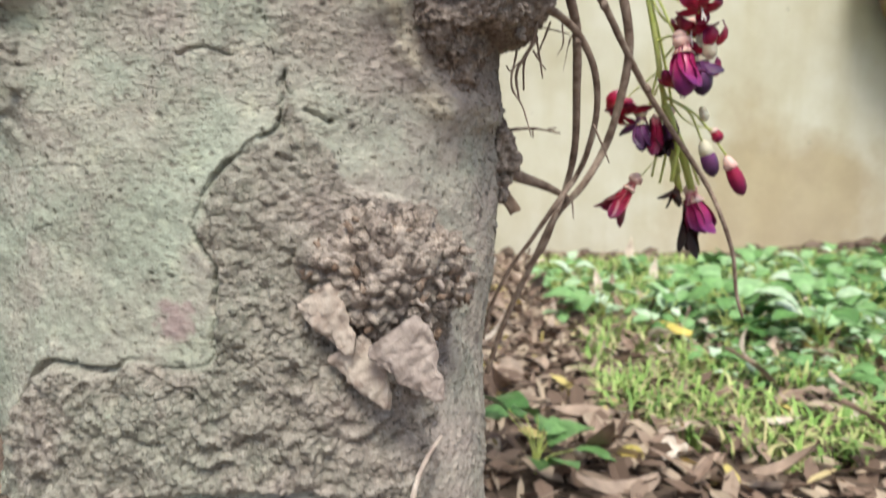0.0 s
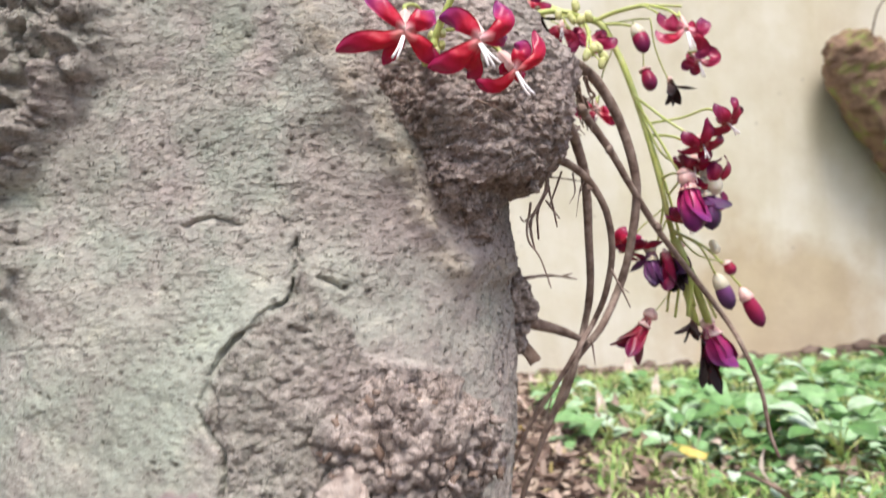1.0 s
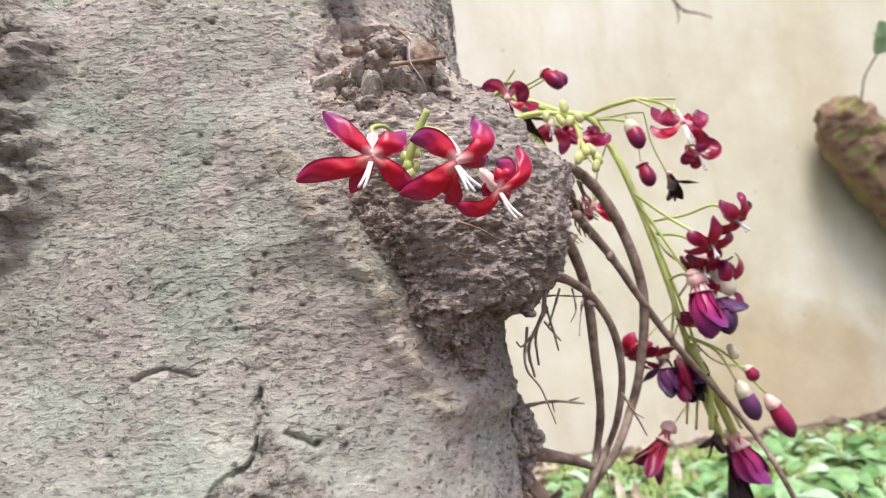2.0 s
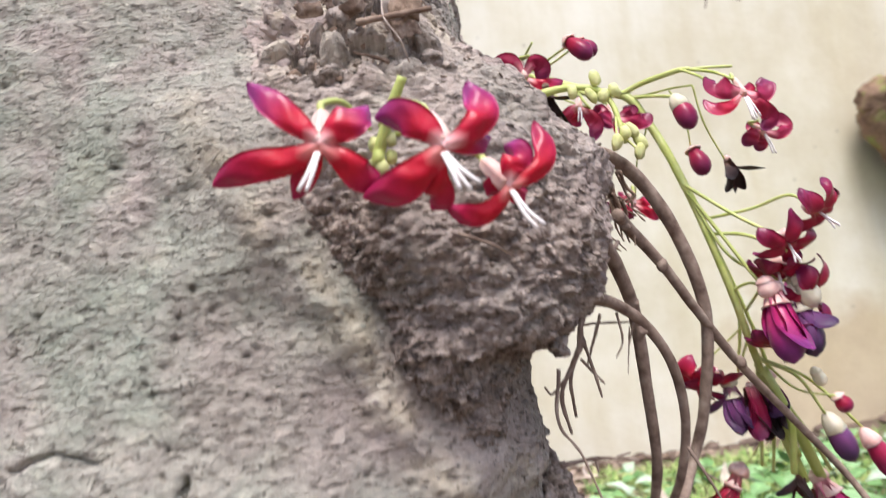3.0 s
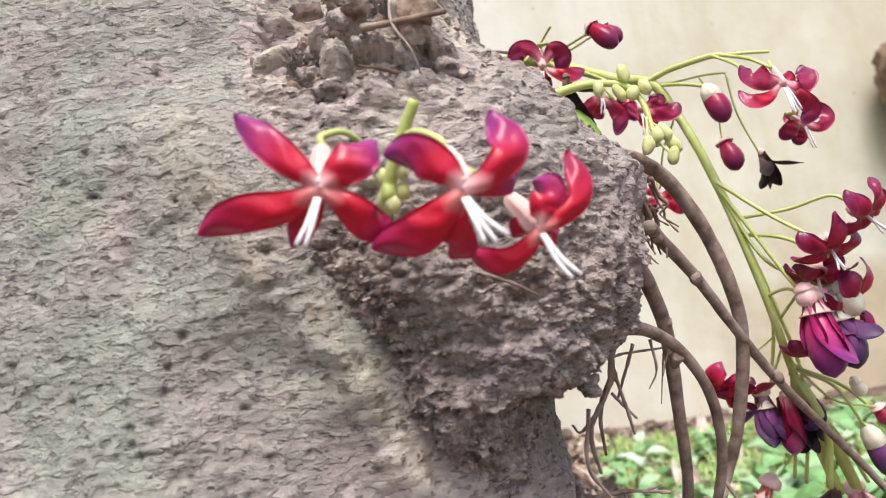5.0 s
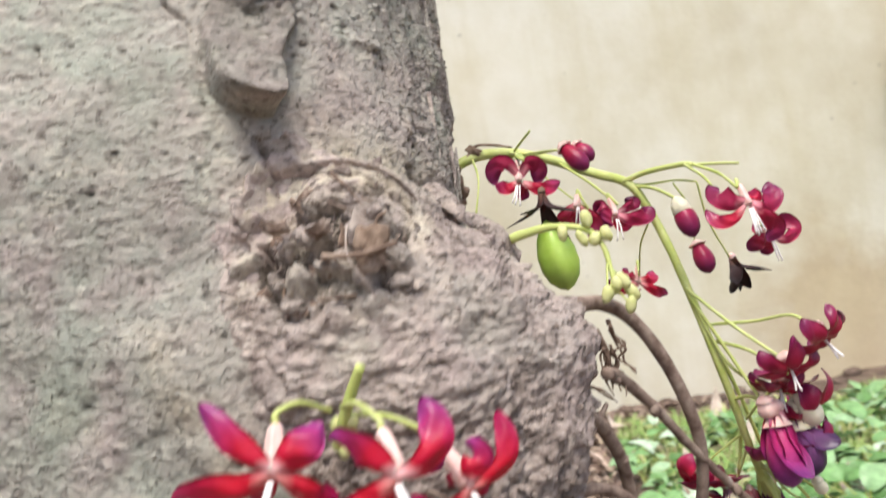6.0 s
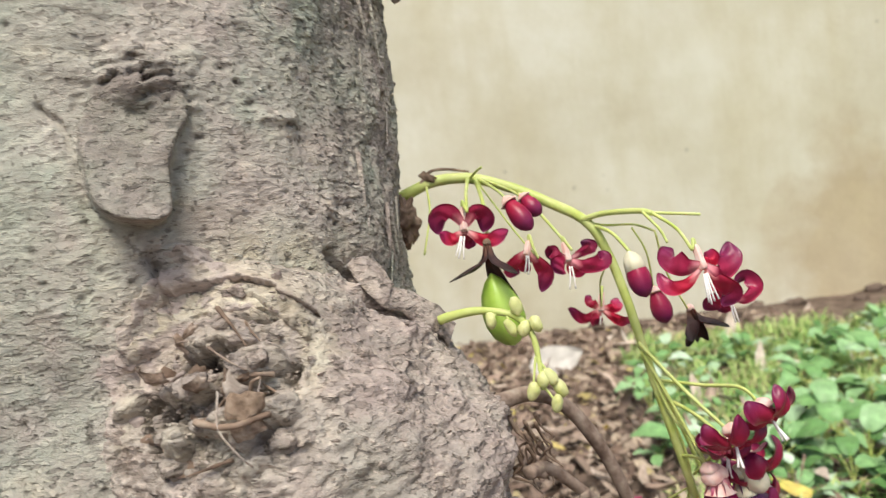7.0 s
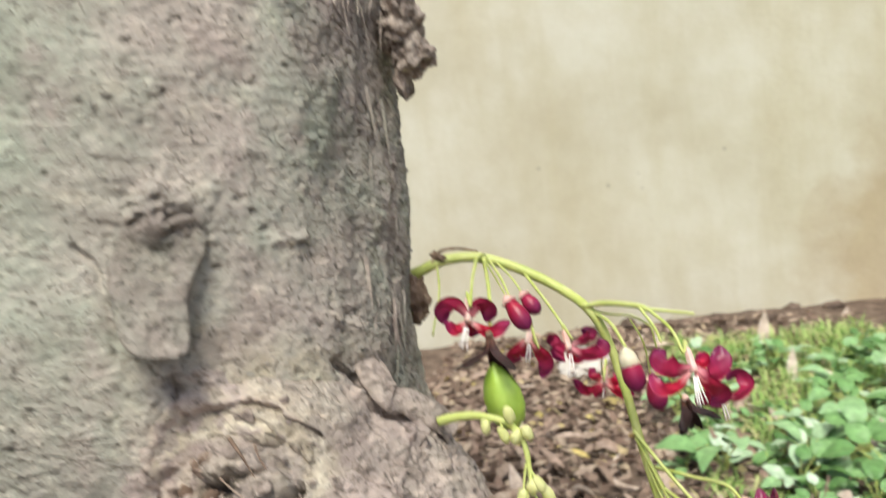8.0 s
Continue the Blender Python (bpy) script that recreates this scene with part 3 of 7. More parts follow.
# ---- loose scales of bark: many tiny raised chips on trunk and burl ----
def scales(surface, weight, count, small, large, seed, lift=0.5):
    """Tiny ragged chips, wider than high, whose lower edges stand off the surface."""
    r = np.random.default_rng(seed)
    du, dv = np.gradient(surface, axis=1), np.gradient(surface, axis=0)
    wide = np.cross(du, dv)
    chance_of = (weight * np.linalg.norm(wide, axis=-1)).ravel()
    k = r.choice(chance_of.size, count, p=chance_of / chance_of.sum())
    c, nrm = surface.reshape(-1, 3)[k], wide.reshape(-1, 3)[k]
    nrm = nrm / (np.linalg.norm(nrm, axis=1, keepdims=True) + 1e-12)
    t1 = np.cross((0.0, 0.0, 1.0), nrm)
    t1 /= np.linalg.norm(t1, axis=1, keepdims=True) + 1e-9
    t2 = np.cross(nrm, t1)
    spin = r.normal(0, 0.35, count)[:, None]
    t1, t2 = np.cos(spin) * t1 + np.sin(spin) * t2, np.cos(spin) * t2 - np.sin(spin) * t1
    c = c + t1 * r.normal(0, 0.0004, count)[:, None] + t2 * r.normal(0, 0.0004, count)[:, None]
    a = small + (large - small) * r.uniform(0, 1, count) ** 2.2
    b = a * r.uniform(0.3, 0.75, count)
    up = a * r.uniform(0.15, lift, count)
    top, foot = [], []
    for j in range(6):
        w = j * math.pi / 3 + r.uniform(-0.4, 0.4, count)
        g = r.uniform(0.6, 1.15, count)
        x, y = a * g * np.cos(w), b * g * np.sin(w)
        h = up * np.where(np.sin(w) < 0, 1.0, 0.25)
        top.append(c + x[:, None] * t1 + y[:, None] * t2 + h[:, None] * nrm)
        foot.append(c + 0.8 * x[:, None] * t1 + 0.8 * (y + 0.3 * b)[:, None] * t2 - 0.0006 * nrm)
    v = np.stack(top + foot, 1).reshape(-1, 3)
    i = np.arange(count)[:, None] * 12
    data = bpy.data.meshes.new("scales")
    sides = [[j + 6, (j + 1) % 6 + 6, (j + 1) % 6, j] for j in range(6)]
    data.from_pydata(v.tolist(), [], (i + np.arange(6)).tolist() + np.concatenate([i + np.array(q) for q in sides]).tolist())
    return data


bare = np.where(scar_in, 0.05, 1.0) * (1 - 0.6 * callus) * (np.abs(tg - 18) < 90) * (zg > 0.14) * (zg < 0.68)
patchy = step(-0.5, 0.5, vnoise(base / 0.03, 111))
tagged(part("bark_crust", scales(verts[:-1], bare * (0.10 + 0.25 * patchy + 1.2 * step(15, 50, tg)), 6000, 0.0004, 0.0014, 41, 0.45), BARK, tree, smooth=False), "tiny flaking bark scales", kind="stuff")
tagged(part("bark_crust", scales(verts[:-1], bare * step(48, 70, tg), 2600, 0.0007, 0.0026, 43, 0.4), BARK, tree, smooth=False), "larger flaking bark scales at the edge", kind="stuff")
bpp = bp + outward * lump[..., None]
crust_data = scales(bpp, (1.12 - 1.0 * crown) * (bp[..., 1] < 0.40), 13000, 0.0003, 0.0017, 47, 0.5)
set_float(crust_data, "rough", np.full(len(crust_data.vertices), 0.75))
tagged(part("bark_crust", crust_data, BURL, tree, smooth=False), "crumbling brown scales of the burl", kind="stuff")


# ---- the burl's crown: bark that closes over an old wound, with lumps and cracks ----
crown_out = np.array((0.0, -0.8486, 0.5291))
crown_up = np.array((0.0, 0.5291, 0.8486))
crown_at = np.array((-0.02, 0.34, 0.47))
cell = 0.001
low_a, low_b, wide_a, wide_b = -0.055, -0.062, 110, 102
front_h = np.full((wide_b, wide_a), -0.08)
for cloud in (verts[:-1].reshape(-1, 3), bpp.reshape(-1, 3)):
    q = cloud - crown_at
    ia, ib = np.floor((q[:, 0] - low_a) / cell).astype(int), np.floor((q @ crown_up - low_b) / cell).astype(int)
    ok = (ia >= 0) & (ia < wide_a) & (ib >= 0) & (ib < wide_b)
    np.maximum.at(front_h, (ib[ok], ia[ok]), (q @ crown_out)[ok])
for k in range(24):
    padded = np.pad(front_h, 1, mode="edge")
    around = [padded[1 + i:1 + i + wide_b, 1 + j:1 + j + wide_a] for i in (-1, 0, 1) for j in (-1, 0, 1)]
    front_h = np.maximum(front_h, np.mean(around, 0)) if k < 12 else np.mean(around, 0)
fine = 3
ca, cb = np.meshgrid(np.linspace(0, wide_a - 1.001, fine * wide_a), np.linspace(0, wide_b - 1.001, fine * wide_b))
i0, j0 = cb.astype(int), ca.astype(int)
fb, fa = cb - i0, ca - j0
crown_h = (1 - fb) * ((1 - fa) * front_h[i0, j0] + fa * front_h[i0, j0 + 1]) + fb * ((1 - fa) * front_h[i0 + 1, j0] + fa * front_h[i0 + 1, j0 + 1])
mm_a, mm_b = 1000 * (low_a + cell * (ca + 0.5)), 1000 * (low_b + cell * (cb + 0.5))
flat = np.stack([mm_a, mm_b, 0 * mm_a], -1)
wa, wb = mm_a + 0.8 * vnoise(flat / 4, 401) + 0.5 * vnoise(flat / 1.5, 403), mm_b + 0.8 * vnoise(flat / 4, 402) + 0.5 * vnoise(flat / 1.5, 404)


def off_line(line):
    """Distance on the crown, in millimetres, to a line of places on it."""
    best = np.full(wa.shape, 99.0)
    for (x0, y0), (x1, y1) in zip(line, line[1:]):
        t = np.clip(((wa - x0) * (x1 - x0) + (wb - y0) * (y1 - y0)) / ((x1 - x0) ** 2 + (y1 - y0) ** 2), 0, 1)
        best = np.minimum(best, np.hypot(wa - x0 - t * (x1 - x0), wb - y0 - t * (y1 - y0)))
    return best


ARC = [(-20, -3), (-18.2, 1.7), (-14.5, 8.9), (-11.5, 13.0), (-6.8, 14.6), (2.6, 15.9), (11.1, 16.3), (17.3, 14.4), (24.8, 10.7), (28.0, 8.5), (31, 6.0)]
above = wb - np.interp(wa, [p[0] for p in ARC], [p[1] for p in ARC])
span = step(-22, -15, wa) * step(35, 28, wa)
rise = span * np.where(above > 0, 3.2 * step(0.0, 0.8, above) * np.exp(-((np.maximum(above - 4.0, 0) / 8.0) ** 2)), 0)
rise -= 1.6 * span * step(0.3, -0.6, above) * np.exp(-((np.minimum(above, 0) / 6.0) ** 2))
rise -= 5.5 * np.exp(-((off_line(ARC) / 0.85) ** 2)) * (0.5 + 0.5 * step(5, 14, wa))
rise -= 3.6 * np.exp(-((off_line([(-3, 7.0), (4, 5.6), (10, 5.2), (15.7, 4.6), (21, 4.4), (25, 7.0), (29, 6.5)]) / 0.7) ** 2)) * (0.4 + 0.6 * step(8, 18, wa))
rise -= 2.8 * np.exp(-((off_line([(-15.3, 22.5), (-12.9, 18.4), (-11.9, 13.0), (-11.2, 6.5)]) / 0.75) ** 2))
rise -= 3.2 * np.exp(-((off_line([(26, 1.5), (33, 0.8), (36.5, 2.5), (38.5, 8.0), (41.5, 13)]) / 0.8) ** 2))
wound = np.exp(-(((wa - 7) / 24) ** 4 + ((wb + 21) / 23) ** 4))
domes = np.zeros_like(wa)
knot_a, knot_b = 1.7 * fbm(flat / 6, 3, 441), 1.7 * fbm(flat / 6, 3, 442)
for a0, b0, r0 in [(4, -3.5, 6.6), (13, -3.5, 4.8), (20.5, -13, 6.2), (27, -26, 5.6), (-18.5, -20, 6.0), (1, -33.5, 5.2), (-4, -18, 3.8), (5.5, -18.5, 4.6), (12, -29, 4.6), (19, -31.5, 3.8), (-18, -3.5, 4.4), (-23, -33, 5.0), (-18, -49, 4.6), (11, -44, 5.0), (24, -42, 4.4)]:
    far = np.hypot(wa - a0 + knot_a, 1.05 * (wb - b0 + knot_b)) / r0
    domes = np.maximum(domes, 0.82 * r0 * np.clip(1 - far**2.2, 0, 1) ** 0.55)
rise += domes - 3.6 * wound * step(2.2, 0.2, domes) + wound * 0.9 * fbm(flat / 3.2, 4, 421)
for a0, b0, wide_h, tall_h, deep_h in [(-4.5, -41, 6.0, 3.6, 17), (-10.5, -42.5, 2.0, 3.0, 10), (3, -11, 6.6, 1.9, 10), (-5, -23.5, 2.4, 2.6, 10), (1.5, -25.5, 2.8, 2.2, 10), (9, -23.5, 2.2, 2.8, 9), (-11, -20, 1.7, 2.2, 10), (28.5, -14, 1.7, 4.2, 10), (28, -33.5, 4.4, 1.8, 10), (18, 3.2, 4.4, 1.4, 7), (20, -21.5, 4.4, 1.8, 9), (4, -50, 3.4, 2.2, 9), (14, -50, 3.2, 2.2, 9), (-21, -12, 2.0, 1.6, 6)]:
    rise -= deep_h * np.exp(-(((wa - a0) / wide_h) ** 2 + ((wb - b0) / tall_h) ** 2))
rise -= 7.5 * np.exp(-((off_line([(-14, -11), (-12, -17), (-12.5, -26), (-9, -33), (-9.5, -40)]) / 1.1) ** 2))
rise -= 4.0 * np.exp(-((off_line([(-29, -22), (-26, -29), (-27, -40), (-23, -47)]) / 0.8) ** 2))
rise = np.maximum(rise, -15)
c_near, c_far = cells(flat / 3.0 + 0.5 * fbm(flat / 3.5, 2, 432)[..., None], 433)
rise += wound * (1.3 * (np.clip(c_far - c_near, 0, 0.4) - 0.25) + 0.7 * fbm(flat / np.array([2.6, 1.3, 1.0]), 3, 434))
rise += 0.35 * fbm(flat / 4.5, 4, 411) + 0.22 * fbm(flat / 1.1, 2, 412)
lies = np.exp(-((np.hypot((mm_a - 6) / 39, (mm_b + 9) / 42) + 0.07 * fbm(flat / 7, 4, 413)) ** 8))
lies = lies * step(12, 7, above + 1.5 * fbm(flat / 5, 3, 430)) * (1 - step(17, 24, mm_b) * step(4, -6, mm_a))
crown_h = crown_h + 0.0012 * step(0.9, 0.3, lies) * fbm(flat / 2.5, 3, 414) + (0.0006 + 0.001 * rise) * lies - (0.005 + 0.012 * step(4, 12, above) + 0.04 * step(12, 20, above)) * (1 - lies)
crown_p = crown_at + (mm_a / 1000)[..., None] * np.array((1.0, 0, 0)) + (mm_b / 1000)[..., None] * crown_up + crown_h[..., None] * crown_out
crown_mesh = grid_mesh(crown_p)
for under in (burl_mesh, trunk_mesh):
    co = np.empty(3 * len(under.vertices))
    under.vertices.foreach_get("co", co)
    co = co.reshape(-1, 3)
    q = co - crown_at
    ia = np.round((q[:, 0] - low_a) / cell * fine).astype(int)
    ib = np.round((q @ crown_up - low_b) / cell * fine).astype(int)
    ok = (ia >= 0) & (ia < fine * wide_a) & (ib >= 0) & (ib < fine * wide_b) & (co[:, 1] < 0.40)
    sink = np.zeros(len(co))
    sink[ok] = (0.018 * step(0.85, 0.99, lies) * step(0.2, 0.7, wound))[ib[ok], ia[ok]]
    under.vertices.foreach_set("co", (co - sink[:, None] * crown_out).ravel())


def on_crown(p):
    """The place on the crown's relief above or below p."""
    q = p - crown_at
    ia = int(np.clip(round((q[0] - low_a) / cell * fine), 0, fine * wide_a - 1))
    ib = int(np.clip(round((q @ crown_up - low_b) / cell * fine), 0, fine * wide_b - 1))
    return crown_p[ib, ia] if lies[ib, ia] > 0.8 else p


cream = span * step(0.2, -1.5, above) * step(-12, -6, above) * step(-0.6, 0.3, fbm(flat / 5, 3, 415)) + 0.75 * np.exp(-(((wa - 34) / 5) ** 2 + ((wb + 8) / 11) ** 2)) * step(-0.4, 0.4, vnoise(flat / 5, 416)) + 0.6 * np.exp(-(((wa + 17) / 4) ** 2 + ((wb + 20) / 16) ** 2)) * step(-0.4, 0.4, vnoise(flat / 5, 417))
cream = cream + 0.38 * wound * step(0.8, 2.2, domes) * step(-0.4, 0.4, fbm(flat / 5, 3, 443))
cream = cream + 0.55 * wound * step(2.0, 0.5, domes) * step(-0.5, 0.5, fbm(flat / 4, 3, 419)) + 0.5 * span * step(0.5, 3.0, above) * step(14, 6, above) * step(-0.5, 0.5, fbm(flat / 6, 3, 420))
set_float(crown_mesh, "pale", np.clip(cream, 0, 0.85))
set_float(crown_mesh, "rough", np.clip(0.10 * wound + 0.35 * wound * fbm(flat / 5, 3, 418), 0, 1))
# random dark wood, plus shade painted into the wound's hollows and crevices
set_float(crown_mesh, "cork_and_shade", np.clip(0.3 * wound * step(0.25, 0.6, fbm(flat / 6, 3, 425)) + 0.5 * wound * step(-2.0, -5.5, rise) + 0.25 * wound * step(0.16, 0.03, c_far - c_near), 0, 0.85))
set_float(crown_mesh, "sleek", np.clip(0.45 + 0.25 * span * (above > 0), 0, 1) * (1 - 0.4 * wound))
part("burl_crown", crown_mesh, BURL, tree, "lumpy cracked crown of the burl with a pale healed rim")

# ---- setting ----
def ground_height(x, y):
    back = y - 0.1 * x
    bank = 0.014 * step(2.5, 2.8, back) * (1 + 0.7 * vnoise(np.stack([x / 0.12, y / 0.2, 0 * x], -1), 7))
    fall = -0.15 * np.clip((back - 0.7) / 2.1, 0, 1)
    return fall + bank + 0.03 * step(0.5, 1.8, x) * step(1.3, 2.7, y) + 0.012 * vnoise(np.stack([x / 0.25, y / 0.25, 0 * x], -1), 5)


gx = np.concatenate([np.linspace(-60, -2, 16, endpoint=False), np.linspace(-2, 3, 150, endpoint=False), np.linspace(3, 60, 16)])
gy = np.concatenate([np.linspace(-60, -1, 16, endpoint=False), np.linspace(-1, 3.4, 130, endpoint=False), np.linspace(3.4, 60, 16)])
gxx, gyy = np.meshgrid(gx, gy)
gz = ground_height(gxx, gyy) + 0.004 * fbm(np.stack([gxx / 0.05, gyy / 0.05, 0 * gxx], -1), 2, 6)
ground = part("ground", grid_mesh(np.stack([gxx, gyy, gz], -1)), SOIL, None)
tagged(ground, "dark soil strewn with litter and weeds", "ground", kind="structure")

wx, wz = np.meshgrid(np.linspace(-6, 8, 141), np.linspace(-0.35, 2.9, 65))
front = np.stack([wx, 2.8 + 0.1 * wx + 0.006 * fbm(np.stack([wx / 0.5, wz / 0.5, 0 * wx], -1), 3, 8), wz], -1)
back = front + (0, 0.15, 0)
wall = part("wall_north", grid_mesh(np.concatenate([front, back[::-1]]), close_v=True), WALL_PAINT, None)
tagged(wall, "cream painted garden wall with a brown patch and rain streaks", "wall", kind="structure")

# ---- more materials ----
def petal_material(name, foot, middle, tip, rough=0.33):
    """A petal's colour changes along it from foot to tip (UV)."""
    m, n, l, b = material(name, rough, 0.35)
    uv = n.new("ShaderNodeTexCoord").outputs["UV"]
    sep = n.new("ShaderNodeSeparateXYZ")
    l.new(uv, sep.inputs[0])
    edge = n.new("ShaderNodeMath")
    edge.operation = "MULTIPLY_ADD"
    mid = n.new("ShaderNodeMath")
    mid.operation = "SUBTRACT"
    l.new(sep.outputs[1], mid.inputs[0])
    mid.inputs[1].default_value = 0.5
    far = n.new("ShaderNodeMath")
    far.operation = "ABSOLUTE"
    l.new(mid.outputs[0], far.inputs[0])
    l.new(far.outputs[0], edge.inputs[0])
    edge.inputs[1].default_value = 0.18
    l.new(sep.outputs[0], edge.inputs[2])
    col = ramp(n, l, edge.outputs[0], [(0.09, foot), (0.30, middle), (0.52, middle), (0.95, tip)])
    at = object_coords(n)
    col = mix(n, l, 0.5, col, ramp(n, l, tex_noise(n, l, at, 260.0, 4.0), [(0.3, (0.38, 0.38, 0.38)), (0.7, (0.6, 0.6, 0.6))]), "OVERLAY")
    l.new(col, b.inputs["Base Color"])
    b.inputs["Subsurface Weight"].default_value = 0.15
    b.inputs["Subsurface Radius"].default_value = (0.004, 0.001, 0.001)
    b.inputs["Subsurface Scale"].default_value = 0.3
    bump(n, l, b, tex_noise(n, l, at, 700.0, 2.0), 0.35, 0.0004)
    return m


def varied_material(name, stops, scale, rough=0.8, spec=0.2):
    """Each object of it takes a tone of its own."""
    m, n, l, b = material(name, rough, spec)
    own = n.new("ShaderNodeObjectInfo").outputs["Random"]
    col = ramp(n, l, own, stops)
    at = object_coords(n)
    col = mix(n, l, 0.7, col, ramp(n, l, tex_noise(n, l, at, scale, 5.0), [(0.3, (0.3, 0.3, 0.3)), (0.7, (0.68, 0.68, 0.68))]), "OVERLAY")
    l.new(col, b.inputs["Base Color"])
    bump(n, l, b, tex_noise(n, l, at, scale * 3, 4.0), 0.5, 0.002)
    return m


def island_material(name, stops, rough=0.55, spec=0.3):
    m, n, l, b = material(name, rough, spec)
    l.new(ramp(n, l, n.new("ShaderNodeNewGeometry").outputs["Random Per Island"], stops), b.inputs["Base Color"])
    b.inputs["Subsurface Weight"].default_value = 0.0
    return m


CRIMSON = petal_material("crimson_petal", (0.88, 0.52, 0.52), (0.50, 0.008, 0.035), (0.27, 0.03, 0.17))
SCARLET = petal_material("scarlet_petal", (0.80, 0.30, 0.28), (0.50, 0.007, 0.026), (0.36, 0.012, 0.075))
WINE = petal_material("wine_petal", (0.84, 0.40, 0.40), (0.50, 0.014, 0.050), (0.30, 0.025, 0.10))
MAUVE = petal_material("mauve_petal", (0.70, 0.36, 0.38), (0.30, 0.018, 0.065), (0.11, 0.018, 0.065))
MAGENTA = petal_material("magenta_petal", (0.85, 0.45, 0.48), (0.46, 0.03, 0.16), (0.20, 0.03, 0.17))
MAROON = petal_material("maroon_petal", (0.74, 0.32, 0.32), (0.34, 0.012, 0.045), (0.17, 0.014, 0.07))
PURPLE = petal_material("purple_petal", (0.72, 0.28, 0.32), (0.34, 0.016, 0.065), (0.17, 0.016, 0.075))
VIOLET = petal_material("violet_petal", (0.55, 0.30, 0.36), (0.17, 0.05, 0.16), (0.06, 0.03, 0.08))
WITHERED = petal_material("withered_petal", (0.20, 0.10, 0.07), (0.045, 0.022, 0.022), (0.02, 0.012, 0.012), 0.6)
CALYX = simple_material("calyx", [(0.3, (0.76, 0.42, 0.38)), (0.65, (0.86, 0.66, 0.60))], 200.0, 0.5, 0.3, 0.0002, through_light=0.2)
PALE_CALYX = simple_material("pale_calyx", [(0.3, (0.66, 0.62, 0.44)), (0.7, (0.80, 0.74, 0.60))], 200.0, 0.5, 0.3, 0.0002, through_light=0.2)
STAMEN = simple_material("stamen", [(0.3, (0.82, 0.76, 0.74)), (0.7, (0.9, 0.87, 0.86))], 300.0, 0.5, 0.3, 0.0)
FRUIT = simple_material("green_fruit", [(0.3, (0.34, 0.54, 0.06)), (0.7, (0.48, 0.66, 0.14))], 90.0, 0.35, 0.5, 0.0003, through_light=0.15)
BUD_GREEN = simple_material("green_bud", [(0.3, (0.50, 0.53, 0.18)), (0.7, (0.66, 0.66, 0.34))], 200.0, 0.5, 0.3, 0.0003, through_light=0.15)
DRY = simple_material("dry_fibre", [(0.3, (0.11, 0.07, 0.05)), (0.55, (0.25, 0.175, 0.13)), (0.75, (0.40, 0.31, 0.24))], 120.0, 0.85)
CHIP = simple_material("bark_chip", [(0.3, (0.10, 0.07, 0.05)), (0.5, (0.24, 0.17, 0.13)), (0.7, (0.50, 0.41, 0.34))], 240.0, 0.85, 0.2, 0.001, 6.0)
TAN = simple_material("tan_wood", [(0.3, (0.15, 0.10, 0.07)), (0.5, (0.28, 0.20, 0.145)), (0.7, (0.40, 0.31, 0.24))], 260.0, 0.85, 0.2, 0.001, 6.0)
SPIKE = simple_material("bare_wood", [(0.3, (0.30, 0.24, 0.215)), (0.55, (0.40, 0.33, 0.30)), (0.75, (0.50, 0.42, 0.37))], 170.0, 0.85, 0.2, 0.001)
PALE_WOOD = simple_material("pale_wood", [(0.3, (0.36, 0.28, 0.24)), (0.55, (0.52, 0.44, 0.38)), (0.75, (0.64, 0.56, 0.49))], 150.0, 0.85, 0.2, 0.001)
MOSSY = simple_material("mossy_wood", [(0.35, (0.17, 0.11, 0.08)), (0.52, (0.30, 0.20, 0.14)), (0.60, (0.26, 0.24, 0.10)), (0.72, (0.28, 0.36, 0.11))], 16.0, 0.9, 0.1, 0.012, 7.0)
LITTER = varied_material("fallen_leaf", [(0.0, (0.17, 0.11, 0.08)), (0.3, (0.32, 0.225, 0.175)), (0.6, (0.48, 0.37, 0.30)), (0.965, (0.64, 0.55, 0.47)), (0.98, (0.62, 0.47, 0.07)), (1.0, (0.6, 0.5, 0.16))], 40.0, 0.6, 0.35)
WEED = varied_material("weed_leaf", [(0.0, (0.08, 0.19, 0.05)), (0.4, (0.18, 0.35, 0.12)), (0.75, (0.30, 0.48, 0.24)), (1.0, (0.55, 0.66, 0.52))], 60.0, 0.42, 0.4)
GRASS = island_material("grass_blade", [(0.0, (0.15, 0.29, 0.07)), (0.45, (0.30, 0.46, 0.12)), (0.75, (0.48, 0.58, 0.22)), (0.9, (0.58, 0.54, 0.28)), (1.0, (0.46, 0.36, 0.22))])


# ---- more building blocks ----
def blob(centre, radii, amount, scale, seed, turn=0.0, rows=26, cols=36, lean=(0, 0, 0)):
    """A lumpy closed body."""
    v, u = np.meshgrid(np.linspace(-np.pi / 2, np.pi / 2, rows), np.linspace(0, 2 * np.pi, cols, endpoint=False), indexing="ij")
    d = np.stack([np.cos(v) * np.cos(u), np.cos(v) * np.sin(u), np.sin(v)], -1)
    d[0], d[-1] = (0, 0, -1), (0, 0, 1)
    p = d * radii
    p = p * (1 + amount * fbm(p / scale + seed, 4, seed))[..., None]
    p = p + p[..., 2:3] / radii[2] * np.array(lean)
    c, s = np.cos(turn), np.sin(turn)
    p = np.stack([c * p[..., 0] - s * p[..., 2], p[..., 1], s * p[..., 0] + c * p[..., 2]], -1)
    return grid_mesh(p + centre, close_u=True)


def unit(v):
    v = np.array(v, float)
    return v / (np.linalg.norm(v) + 1e-12)


